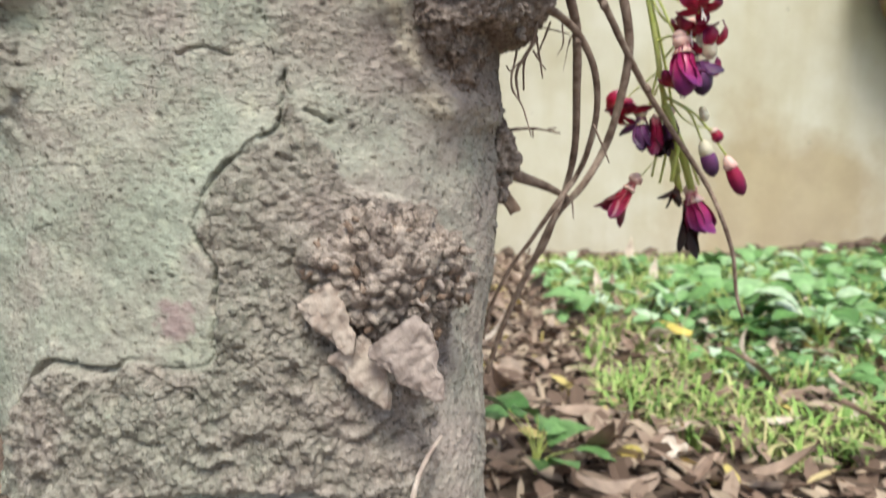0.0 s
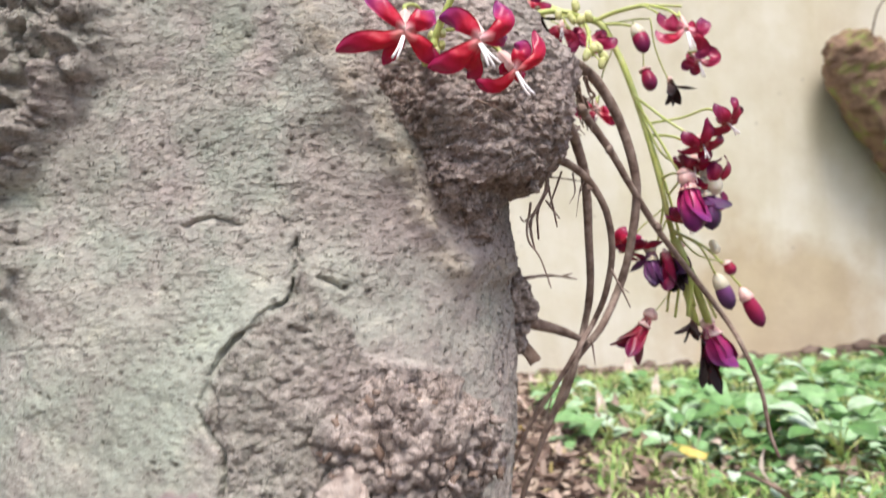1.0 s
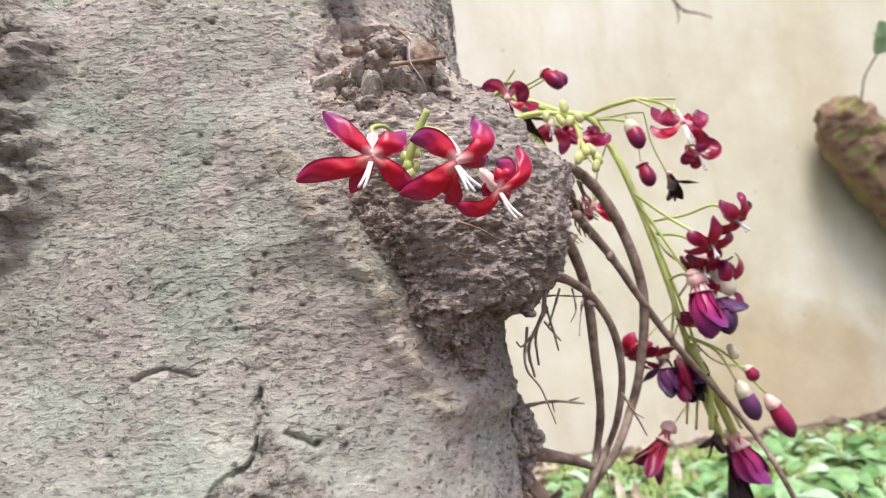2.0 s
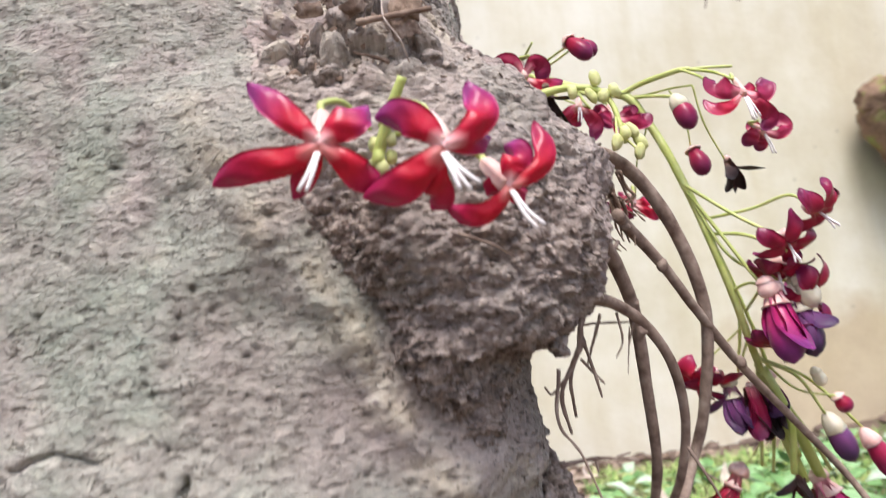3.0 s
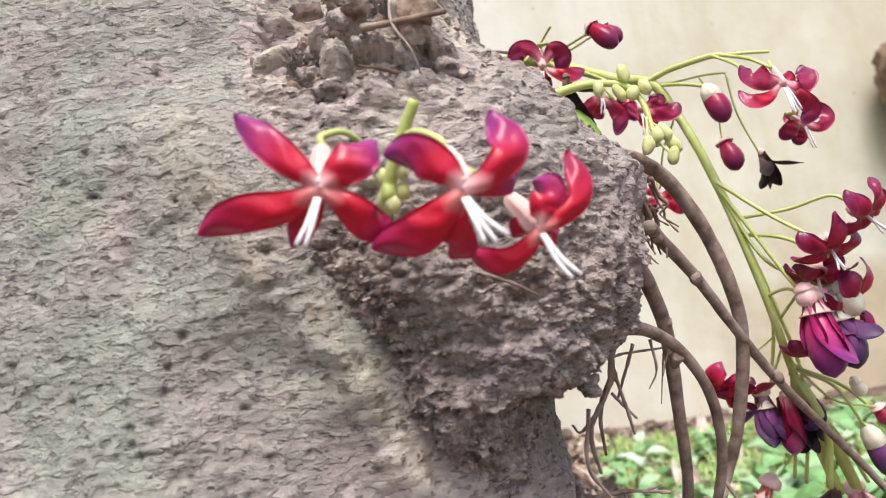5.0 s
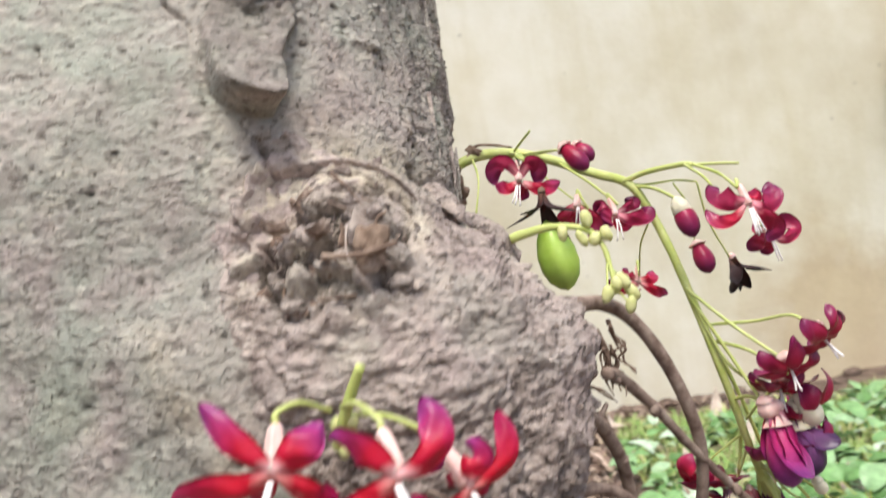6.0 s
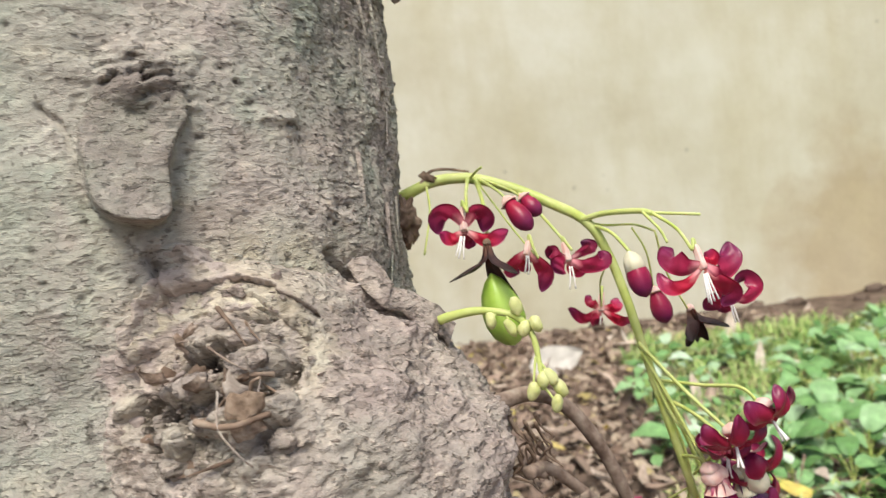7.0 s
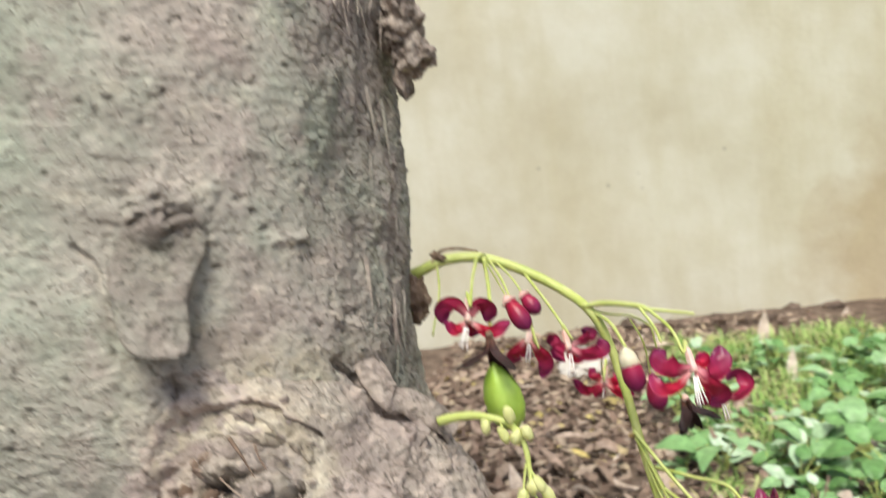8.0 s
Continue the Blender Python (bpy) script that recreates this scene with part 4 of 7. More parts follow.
def petal_mesh(base, axis, radial, length, width, open0, open1, cup=-0.34, twist=0.0, thick=0.0004, rolled=False):
    """A strap that leaves the axis at open0 degrees and ends at open1: inner face first, outer face second."""
    nu, nv = 19, 7
    u = np.linspace(0, 1, nu)
    phi = np.radians(open0 + (open1 - open0) * (0.75 * step(0.06, 0.5, u) + 0.25 * u**2))
    if rolled:
        phi = np.radians(open0 + (100 - open0) * step(0.08, 0.40, u) + (open1 - 100) * np.clip((u - 0.36) / 0.64, 0, 1) ** 1.1)
    ds = length / (nu - 1)
    h = np.concatenate([[0], np.cumsum(np.cos(phi[:-1]) * ds)])
    r = np.concatenate([[0], np.cumsum(np.sin(phi[:-1]) * ds)]) + 0.0004
    axis, radial = unit(axis), unit(np.array(radial) - np.dot(radial, unit(axis)) * unit(axis))
    side = np.cross(axis, radial)
    mid = np.array(base) + h[:, None] * axis + r[:, None] * radial
    normal = np.sin(phi)[:, None] * axis - np.cos(phi)[:, None] * radial
    w = width / 2 * (0.50 + 0.50 * np.sin(np.pi * np.clip(u / 1.15, 0, 1) ** 1.2)) * np.sqrt(np.clip(1 - np.clip((u - 0.70) / 0.305, 0, 1) ** 2, 0.004, 1))
    a = np.linspace(-1, 1, nv)
    tw = np.radians(twist) * u
    cross = np.cos(tw)[:, None] * side + np.sin(tw)[:, None] * normal
    up = np.cos(tw)[:, None] * normal - np.sin(tw)[:, None] * side
    top = mid[:, None] + (w[:, None] * a)[..., None] * cross[:, None] + (cup * w[:, None] * a**2)[..., None] * up[:, None]
    top = top + ((0.22 if rolled else 0.10) * w[:, None] * np.sin(8 * u[:, None] + 2.5 * a + 3 * twist))[..., None] * up[:, None]
    body = thick * (1 - 0.85 * a**2)
    low = top - (body + 0 * w[:, None])[..., None] * up[:, None]
    verts = np.concatenate([top.reshape(-1, 3), low.reshape(-1, 3)])
    ids = np.arange(nu * nv).reshape(nu, nv)
    quads = np.stack([ids[:-1, :-1], ids[1:, :-1], ids[1:, 1:], ids[:-1, 1:]], -1).reshape(-1, 4)
    under = quads[:, ::-1] + nu * nv
    rim = list(ids[:, 0]) + list(ids[-1, 1:]) + list(ids[::-1, -1][1:]) + list(ids[0, ::-1][1:-1])
    wall_faces = [(rim[i], rim[(i + 1) % len(rim)], rim[(i + 1) % len(rim)] + nu * nv, rim[i] + nu * nv) for i in range(len(rim))]
    data = bpy.data.meshes.new("petal")
    data.from_pydata(verts.tolist(), [], quads.tolist() + under.tolist() + wall_faces)
    data.polygons.foreach_set("material_index", [0] * len(quads) + [1] * (len(under) + len(wall_faces)))
    uv = data.uv_layers.new(name="along")
    loops = np.zeros(len(data.loops), np.int32)
    data.loops.foreach_get("vertex_index", loops)
    where = loops % (nu * nv)
    uv.data.foreach_set("uv", np.stack([u[where // nv], 0.5 + 0.5 * a[where % nv]], -1).ravel())
    data.update()
    return data


def lathe(base, axis, profile, sides=10, lobes=0.0):
    """A turned body: profile holds (distance along the axis, radius)."""
    axis = unit(axis)
    side = unit(np.cross(axis, (0.31, 0.9, 0.2)))
    up = np.cross(axis, side)
    a = np.linspace(0, 2 * np.pi, sides, endpoint=False)
    rows = []
    for k, (h, r) in enumerate(profile):
        rr = r * (1 + lobes * np.cos(5 * a))
        rows.append(np.array(base) + h * axis + rr[:, None] * (np.cos(a)[:, None] * side + np.sin(a)[:, None] * up))
    return grid_mesh(np.array(rows), close_u=True)


chance = random.Random(7)


def flower(owner, centre, axis, length, width, open0, open1, inner=CRIMSON, outer=MAUVE, sepals=CALYX, spins=None, stamens=4, lean=(0, 0), spin=0.0, label="", stamen_length=0.012, jitter=17):
    """A five-petalled flower: its calyx, the petals and the stamens. spins: (angle, length, open1, twist) of each petal."""
    axis = unit(axis)
    right = unit(np.cross((0, 1, 0.05), axis) if abs(axis[1]) < 0.6 else np.array((1, 0, 0)) - axis[0] * axis)
    up = unit(np.cross(axis, right))
    if up[2] < 0 and abs(axis[1]) >= 0.6:
        up = -up
    back = np.array(centre) - axis * 0.0048
    long, fat = (2.9, 1.45) if spins else (1.0 + 60 * length, 1.0 + 40 * length)
    if inner is WITHERED:
        long, fat = 1.3, 0.8
    tube_of = [(0, 0.0003), (0.0003, 0.0010), (0.0008, 0.0018), (0.0014, 0.0021), (0.0020, 0.0021), (0.0023, 0.0018), (0.0024, 0.0008), (0.0024, 0.0001)]
    cup = part("flower", lathe(back - axis * 0.0024 * (long - 1), axis, [(h * long, r * fat) for h, r in tube_of], 15, 0.10), sepals, owner, label)
    for k in range(5):
        if spins:
            a, long, end, tw = spins[k]
        else:
            a, long, end, tw = spin + 72 * k + chance.uniform(-jitter, jitter), length * chance.uniform(0.88, 1.08), open1 + chance.uniform(-3.2, 3.2) * jitter, chance.uniform(-2, 2) * jitter
        way = np.cos(radians(a)) * right + np.sin(radians(a)) * up
        part("petal", petal_mesh(np.array(centre) - axis * 0.0032, axis, way, long, width * chance.uniform(0.9, 1.08), open0, end, -0.34 if end > 60 else 0.3, tw, rolled=not spins and open1 > 75), [SCARLET if spins and math.sin(radians(a)) < 0.1 else inner, outer], cup)
    for k in range(stamens):
        a = 2 * math.pi * k / max(stamens, 1) + 0.4
        way = unit(axis + 0.13 * (math.cos(a) * right + math.sin(a) * up) + lean[0] * right + lean[1] * up)
        c = np.array(centre)
        part("stamen", tube([c, c + 0.5 * stamen_length * unit(axis + way), c + stamen_length * (0.85 + 0.1 * k / 4) * way], 0.00055, 0.00045, count=7, sides=6), STAMEN, cup, "white stamen")
    return cup


def bud(owner, base, tip, radius, mat=PURPLE, sepals=PALE_CALYX, label="", split=0.32):
    base, tip = np.array(base), np.array(tip)
    long = np.linalg.norm(tip - base)
    way = (tip - base) / long
    prof = [(0, 0.0004), (0.15, 0.5), (0.3, 0.75), (0.5, 0.97), (0.68, 1.0), (0.84, 0.82), (0.94, 0.5), (1.0, 0.06)]
    body = lathe(base, way, [(h * long, radius * r if r > 0.01 else r) for h, r in prof], 14, 0.05)
    uv = body.uv_layers.new(name="along")
    idx = np.zeros(len(body.loops), np.int32)
    body.loops.foreach_get("vertex_index", idx)
    uv.data.foreach_set("uv", np.stack([np.array([h for h, _ in prof])[idx // 14], 0 * idx], -1).ravel())
    ob = part("bud", body, mat, owner, label)
    part("calyx", lathe(base - way * 0.0004, way, [(0, 0.0003), (0.08 * long, 0.5 * radius), (0.2 * long, 0.78 * radius), (split * long, 0.92 * radius), (split * long + 0.0004, 0.8 * radius)], 15, 0.06), sepals, ob, "pale calyx")
    return ob


def stalk(owner, points, r0, r1=None, mat=GREEN_STEM, name="pedicel", bumps=0.0, seed=0, label=""):
    return part(name, tube(points, r0, r0 * 0.85 if r1 is None else r1, bumps=bumps, seed=seed), mat, owner, label)


# ---- the tree: knob, scars, flakes, warts ----
knob_at = on_trunk(*(29.1, 0.2543), 0.006)
knob_data = blob(knob_at, (0.033, 0.018, 0.026), 0.16, 0.012, 17, rows=130, cols=200, lean=(0.003, -0.004, 0))
kv = np.zeros(len(knob_data.vertices) * 3)
knob_data.vertices.foreach_get("co", kv)
kv = kv.reshape(-1, 3)
k_near, _ = cells(kv / 0.0058 + 0.45 * fbm(kv / 0.006, 2, 18)[:, None], 19)
k_out = kv - knob_at
k_out /= np.linalg.norm(k_out, axis=1, keepdims=True)
kv = kv + k_out * (0.0110 * (np.sqrt(np.clip(1 - (k_near / 0.85) ** 2, 0, 1)) - 0.55) + 0.0012 * fbm(kv / 0.0022, 3, 20))[:, None]
knob_data.vertices.foreach_set("co", kv.ravel())
knob = part("knob", knob_data, BURL, tree, "crusty lumpy knob")
set_float(knob.data, "rough", np.clip(0.75 + 0.8 * fbm(kv / 0.008, 2, 23), 0, 1))


clump = np.random.default_rng(64)
for n in range(34):
    az, el = clump.uniform(math.pi, 2 * math.pi), clump.uniform(-0.9, 1.25)
    way = np.array([math.cos(az) * math.cos(el), math.sin(az) * math.cos(el), math.sin(el)])
    r = clump.uniform(0.0022, 0.0048)
    bit = part("knob_clump", blob(knob_at + way * (0.031, 0.018, 0.026) * clump.uniform(0.92, 1.08) + (0.006 * (n % 9 == 0), 0, 0.007 * (n % 5 == 0)), (r * clump.uniform(0.7, 1.3), r, r * clump.uniform(0.6, 1.2)), 0.5, 0.6 * r, 530 + n, rows=16, cols=22), BURL, tree)
    set_float(bit.data, "rough", np.full(len(bit.data.vertices), clump.uniform(0.1, 1.0)))


def wedge(top, tip, wide, thick, mat, seed, parent, name="splinter"):
    """A flat tapering splinter of wood with a ragged surface."""
    top, tip = np.array(top), np.array(tip)
    way = unit(tip - top)
    side = unit(np.cross(way, (0, 1, 0)))
    out = np.cross(side, way)
    u, a = np.meshgrid(np.linspace(0, 1, 50 if wide > 0.004 else 20), np.linspace(0, 2 * np.pi, 56 if wide > 0.004 else 14, endpoint=False), indexing="ij")
    w = wide * np.interp(u, [0, 0.1, 0.4, 0.75, 0.95, 1.0], [0.9, 1.0, 0.90, 0.52, 0.24, 0.03])
    th = thick * np.interp(u, [0, 0.5, 0.95, 1.0], [1.0, 0.8, 0.4, 0.05])
    sq = lambda v: np.sign(v) * np.abs(v) ** 0.7
    p = top + u[..., None] * (tip - top) + (w * sq(np.cos(a)))[..., None] * side + (th * sq(np.sin(a)))[..., None] * out
    p = p + (0.14 * wide * fbm(p / np.array([0.003, 0.003, 0.006]), 4, seed))[..., None] * out + (0.16 * wide * fbm(p / 0.005, 3, seed + 3))[..., None] * side
    return part(name, grid_mesh(p, close_u=True), mat, parent)


wedge((-0.0196, 0.2674, 0.2384), (-0.0003, 0.2604, 0.2117), 0.0118, 0.004, SPIKE, 3, tree)
wedge((-0.0515, 0.2744, 0.2516), (-0.0349, 0.2699, 0.2279), 0.0085, 0.004, PALE_WOOD, 5, tree)
wedge((-0.0385, 0.2753, 0.2305), (-0.0208, 0.2706, 0.2048), 0.0090, 0.0035, PALE_WOOD, 8, tree)

# a long tongue of dry bark that has come away above the fissure
flap_line, flap_t = glide([(0.0060, 0.3925, 0.4860)] + fissure + [(0.0379, 0.3925, 0.4565), (0.0441, 0.3985, 0.4480)], 90)
flap_out = np.array((0.27, -0.74, 0.615))
flap_back = np.cross(flap_out, np.gradient(flap_line, axis=0))
flap_back /= np.linalg.norm(flap_back, axis=1, keepdims=True)
lift = np.interp(flap_t, [0, 0.12, 0.35, 0.6, 0.8, 1.0], [-3.0, -0.6, 0.6, 0.5, 0.2, -2.0]) + 0.5 * vnoise(np.stack([9 * flap_t, 0 * flap_t, 0 * flap_t], -1), 511)
section = [(9.0, -4.0), (5.0, 0.0), (2.0, 0.2), (0.4, 0.1), (-0.3, 0.7), (0.0, 1.5), (1.0, 2.0), (2.5, 2.3), (4.5, 2.2), (7.0, 1.4), (10.0, -0.8), (13.0, -5.0)]
rows = []
for u, v in section:
    place = flap_line + flap_back * (0.001 * (u + 0.9 * vnoise(np.stack([16 * flap_t, 0 * flap_t, 0 * flap_t + 2], -1), 512) * (u < 3)))[:, None]
    place = place + flap_out * (0.001 * (v + lift))[:, None]
    rows.append(place + flap_out * (0.0011 * fbm(place / 0.005, 4, 513))[:, None])
flap_mesh = grid_mesh(np.array(rows), close_u=False)
set_float(flap_mesh, "rough", np.full(len(flap_mesh.vertices), 0.35))
part("bark_flap", flap_mesh, BURL, tree, "loose tongue of dry brown bark")

for n, (x, r) in enumerate([((0.008, 0.3131, 0.4467), 0.0044),
                            ((-0.0205, 0.3101, 0.4443), 0.0058), ((-0.0258, 0.3107, 0.4383), 0.0045), ((0.0625, 0.3739, 0.3947), 0.0030), ((0.0354, 0.331, 0.3602), 0.0048), ((0.0315, 0.33, 0.366), 0.0060)]):
    wart = part("wart", blob(x, (0.7 * r, 0.8 * r, 0.66 * r), 0.42, r * 0.7, 30 + n, rows=30, cols=40), BURL, tree)
    set_float(wart.data, "rough", np.full(len(wart.data.vertices), 0.55))


def flake(centre, size, turn, tilt, mat, seed, curl=0.6, parent=None, name="bark_flake"):
    """A curled, ragged chip of bark or wood."""
    nu, nv = 12, 9
    u, v = np.meshgrid(np.linspace(-1, 1, nu), np.linspace(-1, 1, nv), indexing="ij")
    edge = 1 + 0.22 * vnoise(np.stack([2.2 * u, 2.2 * v, 0 * u + seed], -1), seed)
    p = np.stack([size[0] * u * edge, curl * size[0] * (0.6 * u**2 + 0.3 * v**2) + 0.12 * size[0] * vnoise(np.stack([2 * u, 2 * v, 0 * u + 9], -1), seed), size[1] * v * edge], -1)
    under = p + (0, max(0.0006, 0.12 * size[1]), 0)
    m = np.array(Euler((radians(tilt), radians(turn), radians(20 * math.sin(seed)))).to_matrix())
    shell = np.concatenate([p, under[::-1]]) @ m.T + centre
    return part(name, grid_mesh(shell, close_v=True), mat, parent)


for n, (x, size, turn, tilt, mat) in enumerate([
        ((0.0033, 0.3038, 0.4539), (0.0040, 0.0028), -15, 10, CHIP), ((-0.0095, 0.3073, 0.4533), (0.0034, 0.0022), -30, 25, CHIP),
        ((-0.0264, 0.3126, 0.4667), (0.0042, 0.0022), 10, 35, CHIP), ((-0.0123, 0.3096, 0.4641), (0.0038, 0.0022), -20, 45, CHIP),
        ((-0.0003, 0.3065, 0.4617), (0.0045, 0.0042), 35, 20, PALE_WOOD), 
        ((-0.0156, 0.3073, 0.4442), (0.0045, 0.0030), 25, -25, DRY), ((0.0042, 0.3028, 0.4603), (0.0046, 0.0036), 15, -10, TAN)]):
    flake(x, size, turn, tilt, mat, n + 2, 0.7, tree)
crumb_way = np.cross(np.gradient(bpp, axis=1), np.gradient(bpp, axis=0))
crumb_way /= np.linalg.norm(crumb_way, axis=-1, keepdims=True) + 1e-12
cr = np.random.default_rng(61)
heap = (mess**1.5 * (bp[..., 1] < 0.37)).ravel()
for n, k in enumerate(cr.choice(heap.size, 44, p=heap / heap.sum())):
    spot, way = on_crown(bpp.reshape(-1, 3)[k]), crumb_way.reshape(-1, 3)[k]
    if n % 3 == 1:
        lie = unit(np.cross(way, (cr.normal(), cr.normal(), cr.normal())))
        long = cr.uniform(0.003, 0.008)
        stalk(tree, [spot - lie * long + way * cr.uniform(0, 0.002), spot + way * 0.0016, spot + lie * long + way * cr.uniform(0, 0.003)], cr.uniform(0.0003, 0.0008), 0.0002, (DRY, TWIG, SPIKE)[n % 4 % 3], "splinter", 0.4, n)
    elif n % 3:
        flake(spot + way * 0.001, (cr.uniform(0.0015, 0.0046), cr.uniform(0.0010, 0.0026)), cr.uniform(-80, 80), cr.uniform(-50, 40), (CHIP, DRY, SPIKE, CHIP, DRY)[n // 2 % 5], n + 3, 0.7, tree)
    else:
        r = cr.uniform(0.0012, 0.0034)
        wart = part("wart", blob(spot - way * 0.1 * r, (r * cr.uniform(0.8, 1.3), r, r * cr.uniform(0.6, 0.9)), 0.5, r * 0.7, 230 + n, rows=18, cols=24), BURL, tree)
        set_float(wart.data, "rough", np.full(len(wart.data.vertices), cr.uniform(0.2, 1.0)))
stalk(tree, [(-0.0109, 0.3047, 0.4571), (-0.0006, 0.3013, 0.456), (0.0103, 0.3036, 0.4578)], 0.0010, 0.0007, DRY, "root", 0.3, 3)
stalk(tree, [(-0.0029, 0.3039, 0.4648), (-0.0031, 0.3012, 0.456), (0.0007, 0.3014, 0.4488), (0.0023, 0.3052, 0.4436)], 0.0003, 0.00025, PALE_WOOD, "root", 0.2, 4)
stalk(tree, [(0.0041, 0.3068, 0.4612), (0.0054, 0.3063, 0.4654), (0.0081, 0.3062, 0.4666)], 0.0006, 0.0004, DRY, "root", 0.2, 5)
# ragged bark at the trunk's far edge
for n, (x, r) in enumerate([((0.0312, 0.3819, 0.3089), (0.007, 0.012, 0.013)), ((0.0344, 0.3828, 0.3016), (0.008, 0.009, 0.006)), ((0.0311, 0.3864, 0.2917), (0.006, 0.010, 0.012)), ((0.0264, 0.3787, 0.3419), (0.003, 0.006, 0.006)),
                            ((0.0335, 0.4682, 0.6286), (0.009, 0.012, 0.019)), ((0.0389, 0.462, 0.611), (0.0085, 0.009, 0.0085)), ((0.0315, 0.4647, 0.6019), (0.004, 0.006, 0.010)), ((0.0178, 0.4827, 0.4916), (0.006, 0.007, 0.013))]):
    lump_ob = part("bark_lump", blob(x, r, 0.42, 0.0042, 50 + n, rows=60, cols=80), DRY if n == 7 else BURL, tree)
    set_float(lump_ob.data, "rough", np.full(len(lump_ob.data.vertices), 0.8))
strip_at = random.Random(77)
for n in range(24):
    th, z0 = strip_at.uniform(70, 86), strip_at.uniform(0.46, 0.66)
    long = strip_at.uniform(0.012, 0.035)
    wedge(on_trunk(th + strip_at.uniform(-3, 3), z0 + long, 0.0008), on_trunk(th, z0, 0.0014), strip_at.uniform(0.0005, 0.0012), 0.0007, (BARK, BARK, BURL)[n % 3], 500 + n, tree, "bark_strip")
flake((0.0349, 0.3849, 0.2813), (0.0035, 0.009), -35, 0, DRY, 31, 0.3, tree)
flake((0.0372, 0.3829, 0.3019), (0.004, 0.006), 30, 0, DRY, 33, 0.4, tree)

# ---- twigs and roots that hang from the burl ----
twigs = [
    ([(0.0602, 0.3755, 0.4305), (0.073, 0.3882, 0.4286), (0.0845, 0.3956, 0.42), (0.0951, 0.4007, 0.4021), (0.1035, 0.4065, 0.3778), (0.106, 0.4133, 0.3565), (0.1017, 0.4211, 0.3256), (0.096, 0.4281, 0.3051), (0.0823, 0.416, 0.2863), (0.0681, 0.4185, 0.2693), (0.0569, 0.42, 0.2451), (0.0455, 0.4214, 0.2203), (0.0355, 0.4228, 0.1951), (0.0278, 0.424, 0.1692)], 0.0030, 0.0016),
    ([(0.0589, 0.3616, 0.3936), (0.0647, 0.3722, 0.385), (0.0708, 0.3834, 0.3688), (0.0739, 0.3958, 0.34), (0.0761, 0.4083, 0.3097), (0.0741, 0.4204, 0.2872), (0.0657, 0.4038, 0.2723), (0.0582, 0.4057, 0.2506), (0.0489, 0.4089, 0.2384)], 0.0028, 0.0014),
    ([(0.0688, 0.3754, 0.4045), (0.0751, 0.3875, 0.4004), (0.088, 0.3964, 0.3852), (0.1019, 0.4076, 0.3657), (0.1209, 0.424, 0.3417), (0.1444, 0.4404, 0.3157), (0.1686, 0.4521, 0.2867), (0.1741, 0.4384, 0.2673), (0.1839, 0.4398, 0.242), (0.1882, 0.441, 0.2162), (0.1922, 0.4388, 0.2011)], 0.0024, 0.0010),
    ([(0.0465, 0.3386, 0.3744), (0.0582, 0.3535, 0.3713), (0.0689, 0.3618, 0.3633), (0.078, 0.3698, 0.3481), (0.0818, 0.3794, 0.3285), (0.0797, 0.3882, 0.3084), (0.0757, 0.3997, 0.293), (0.0633, 0.3895, 0.2784), (0.0504, 0.3965, 0.2569), (0.0384, 0.4037, 0.2376), (0.0285, 0.4104, 0.2141), (0.0244, 0.4125, 0.1943)], 0.0021, 0.0010),
    ([(0.0345, 0.387, 0.2957), (0.045, 0.3966, 0.2921), (0.0592, 0.4059, 0.2869), (0.074, 0.415, 0.2797)], 0.0040, 0.0016),
]
for n, (line, r0, r1) in enumerate(twigs):
    part("twig", tube(line, r0, r1, count=9 * len(line), sides=10, bumps=0.06, seed=90 + n), TWIG, tree, "thin brown woody twig")
for n, x in enumerate([(0.0869, 0.3944, 0.3856), (0.0705, 0.3812, 0.3715), (0.0726, 0.3825, 0.4018), (0.12, 0.4209, 0.3434), (0.0666, 0.3613, 0.3611)]):
    part("twig_node", blob(x, (0.0021, 0.0020, 0.0027), 0.35, 0.002, 95 + n, rows=12, cols=16), TWIG, tree)
stalk(tree, [(-0.0117, 0.2451, 0.1761), (-0.0097, 0.2504, 0.1846), (-0.0051, 0.2575, 0.1916), (-0.0003, 0.2661, 0.1954)], 0.0013, 0.0007, PALE_WOOD, "twig", 0.2, 6, "thin pale dry twig")
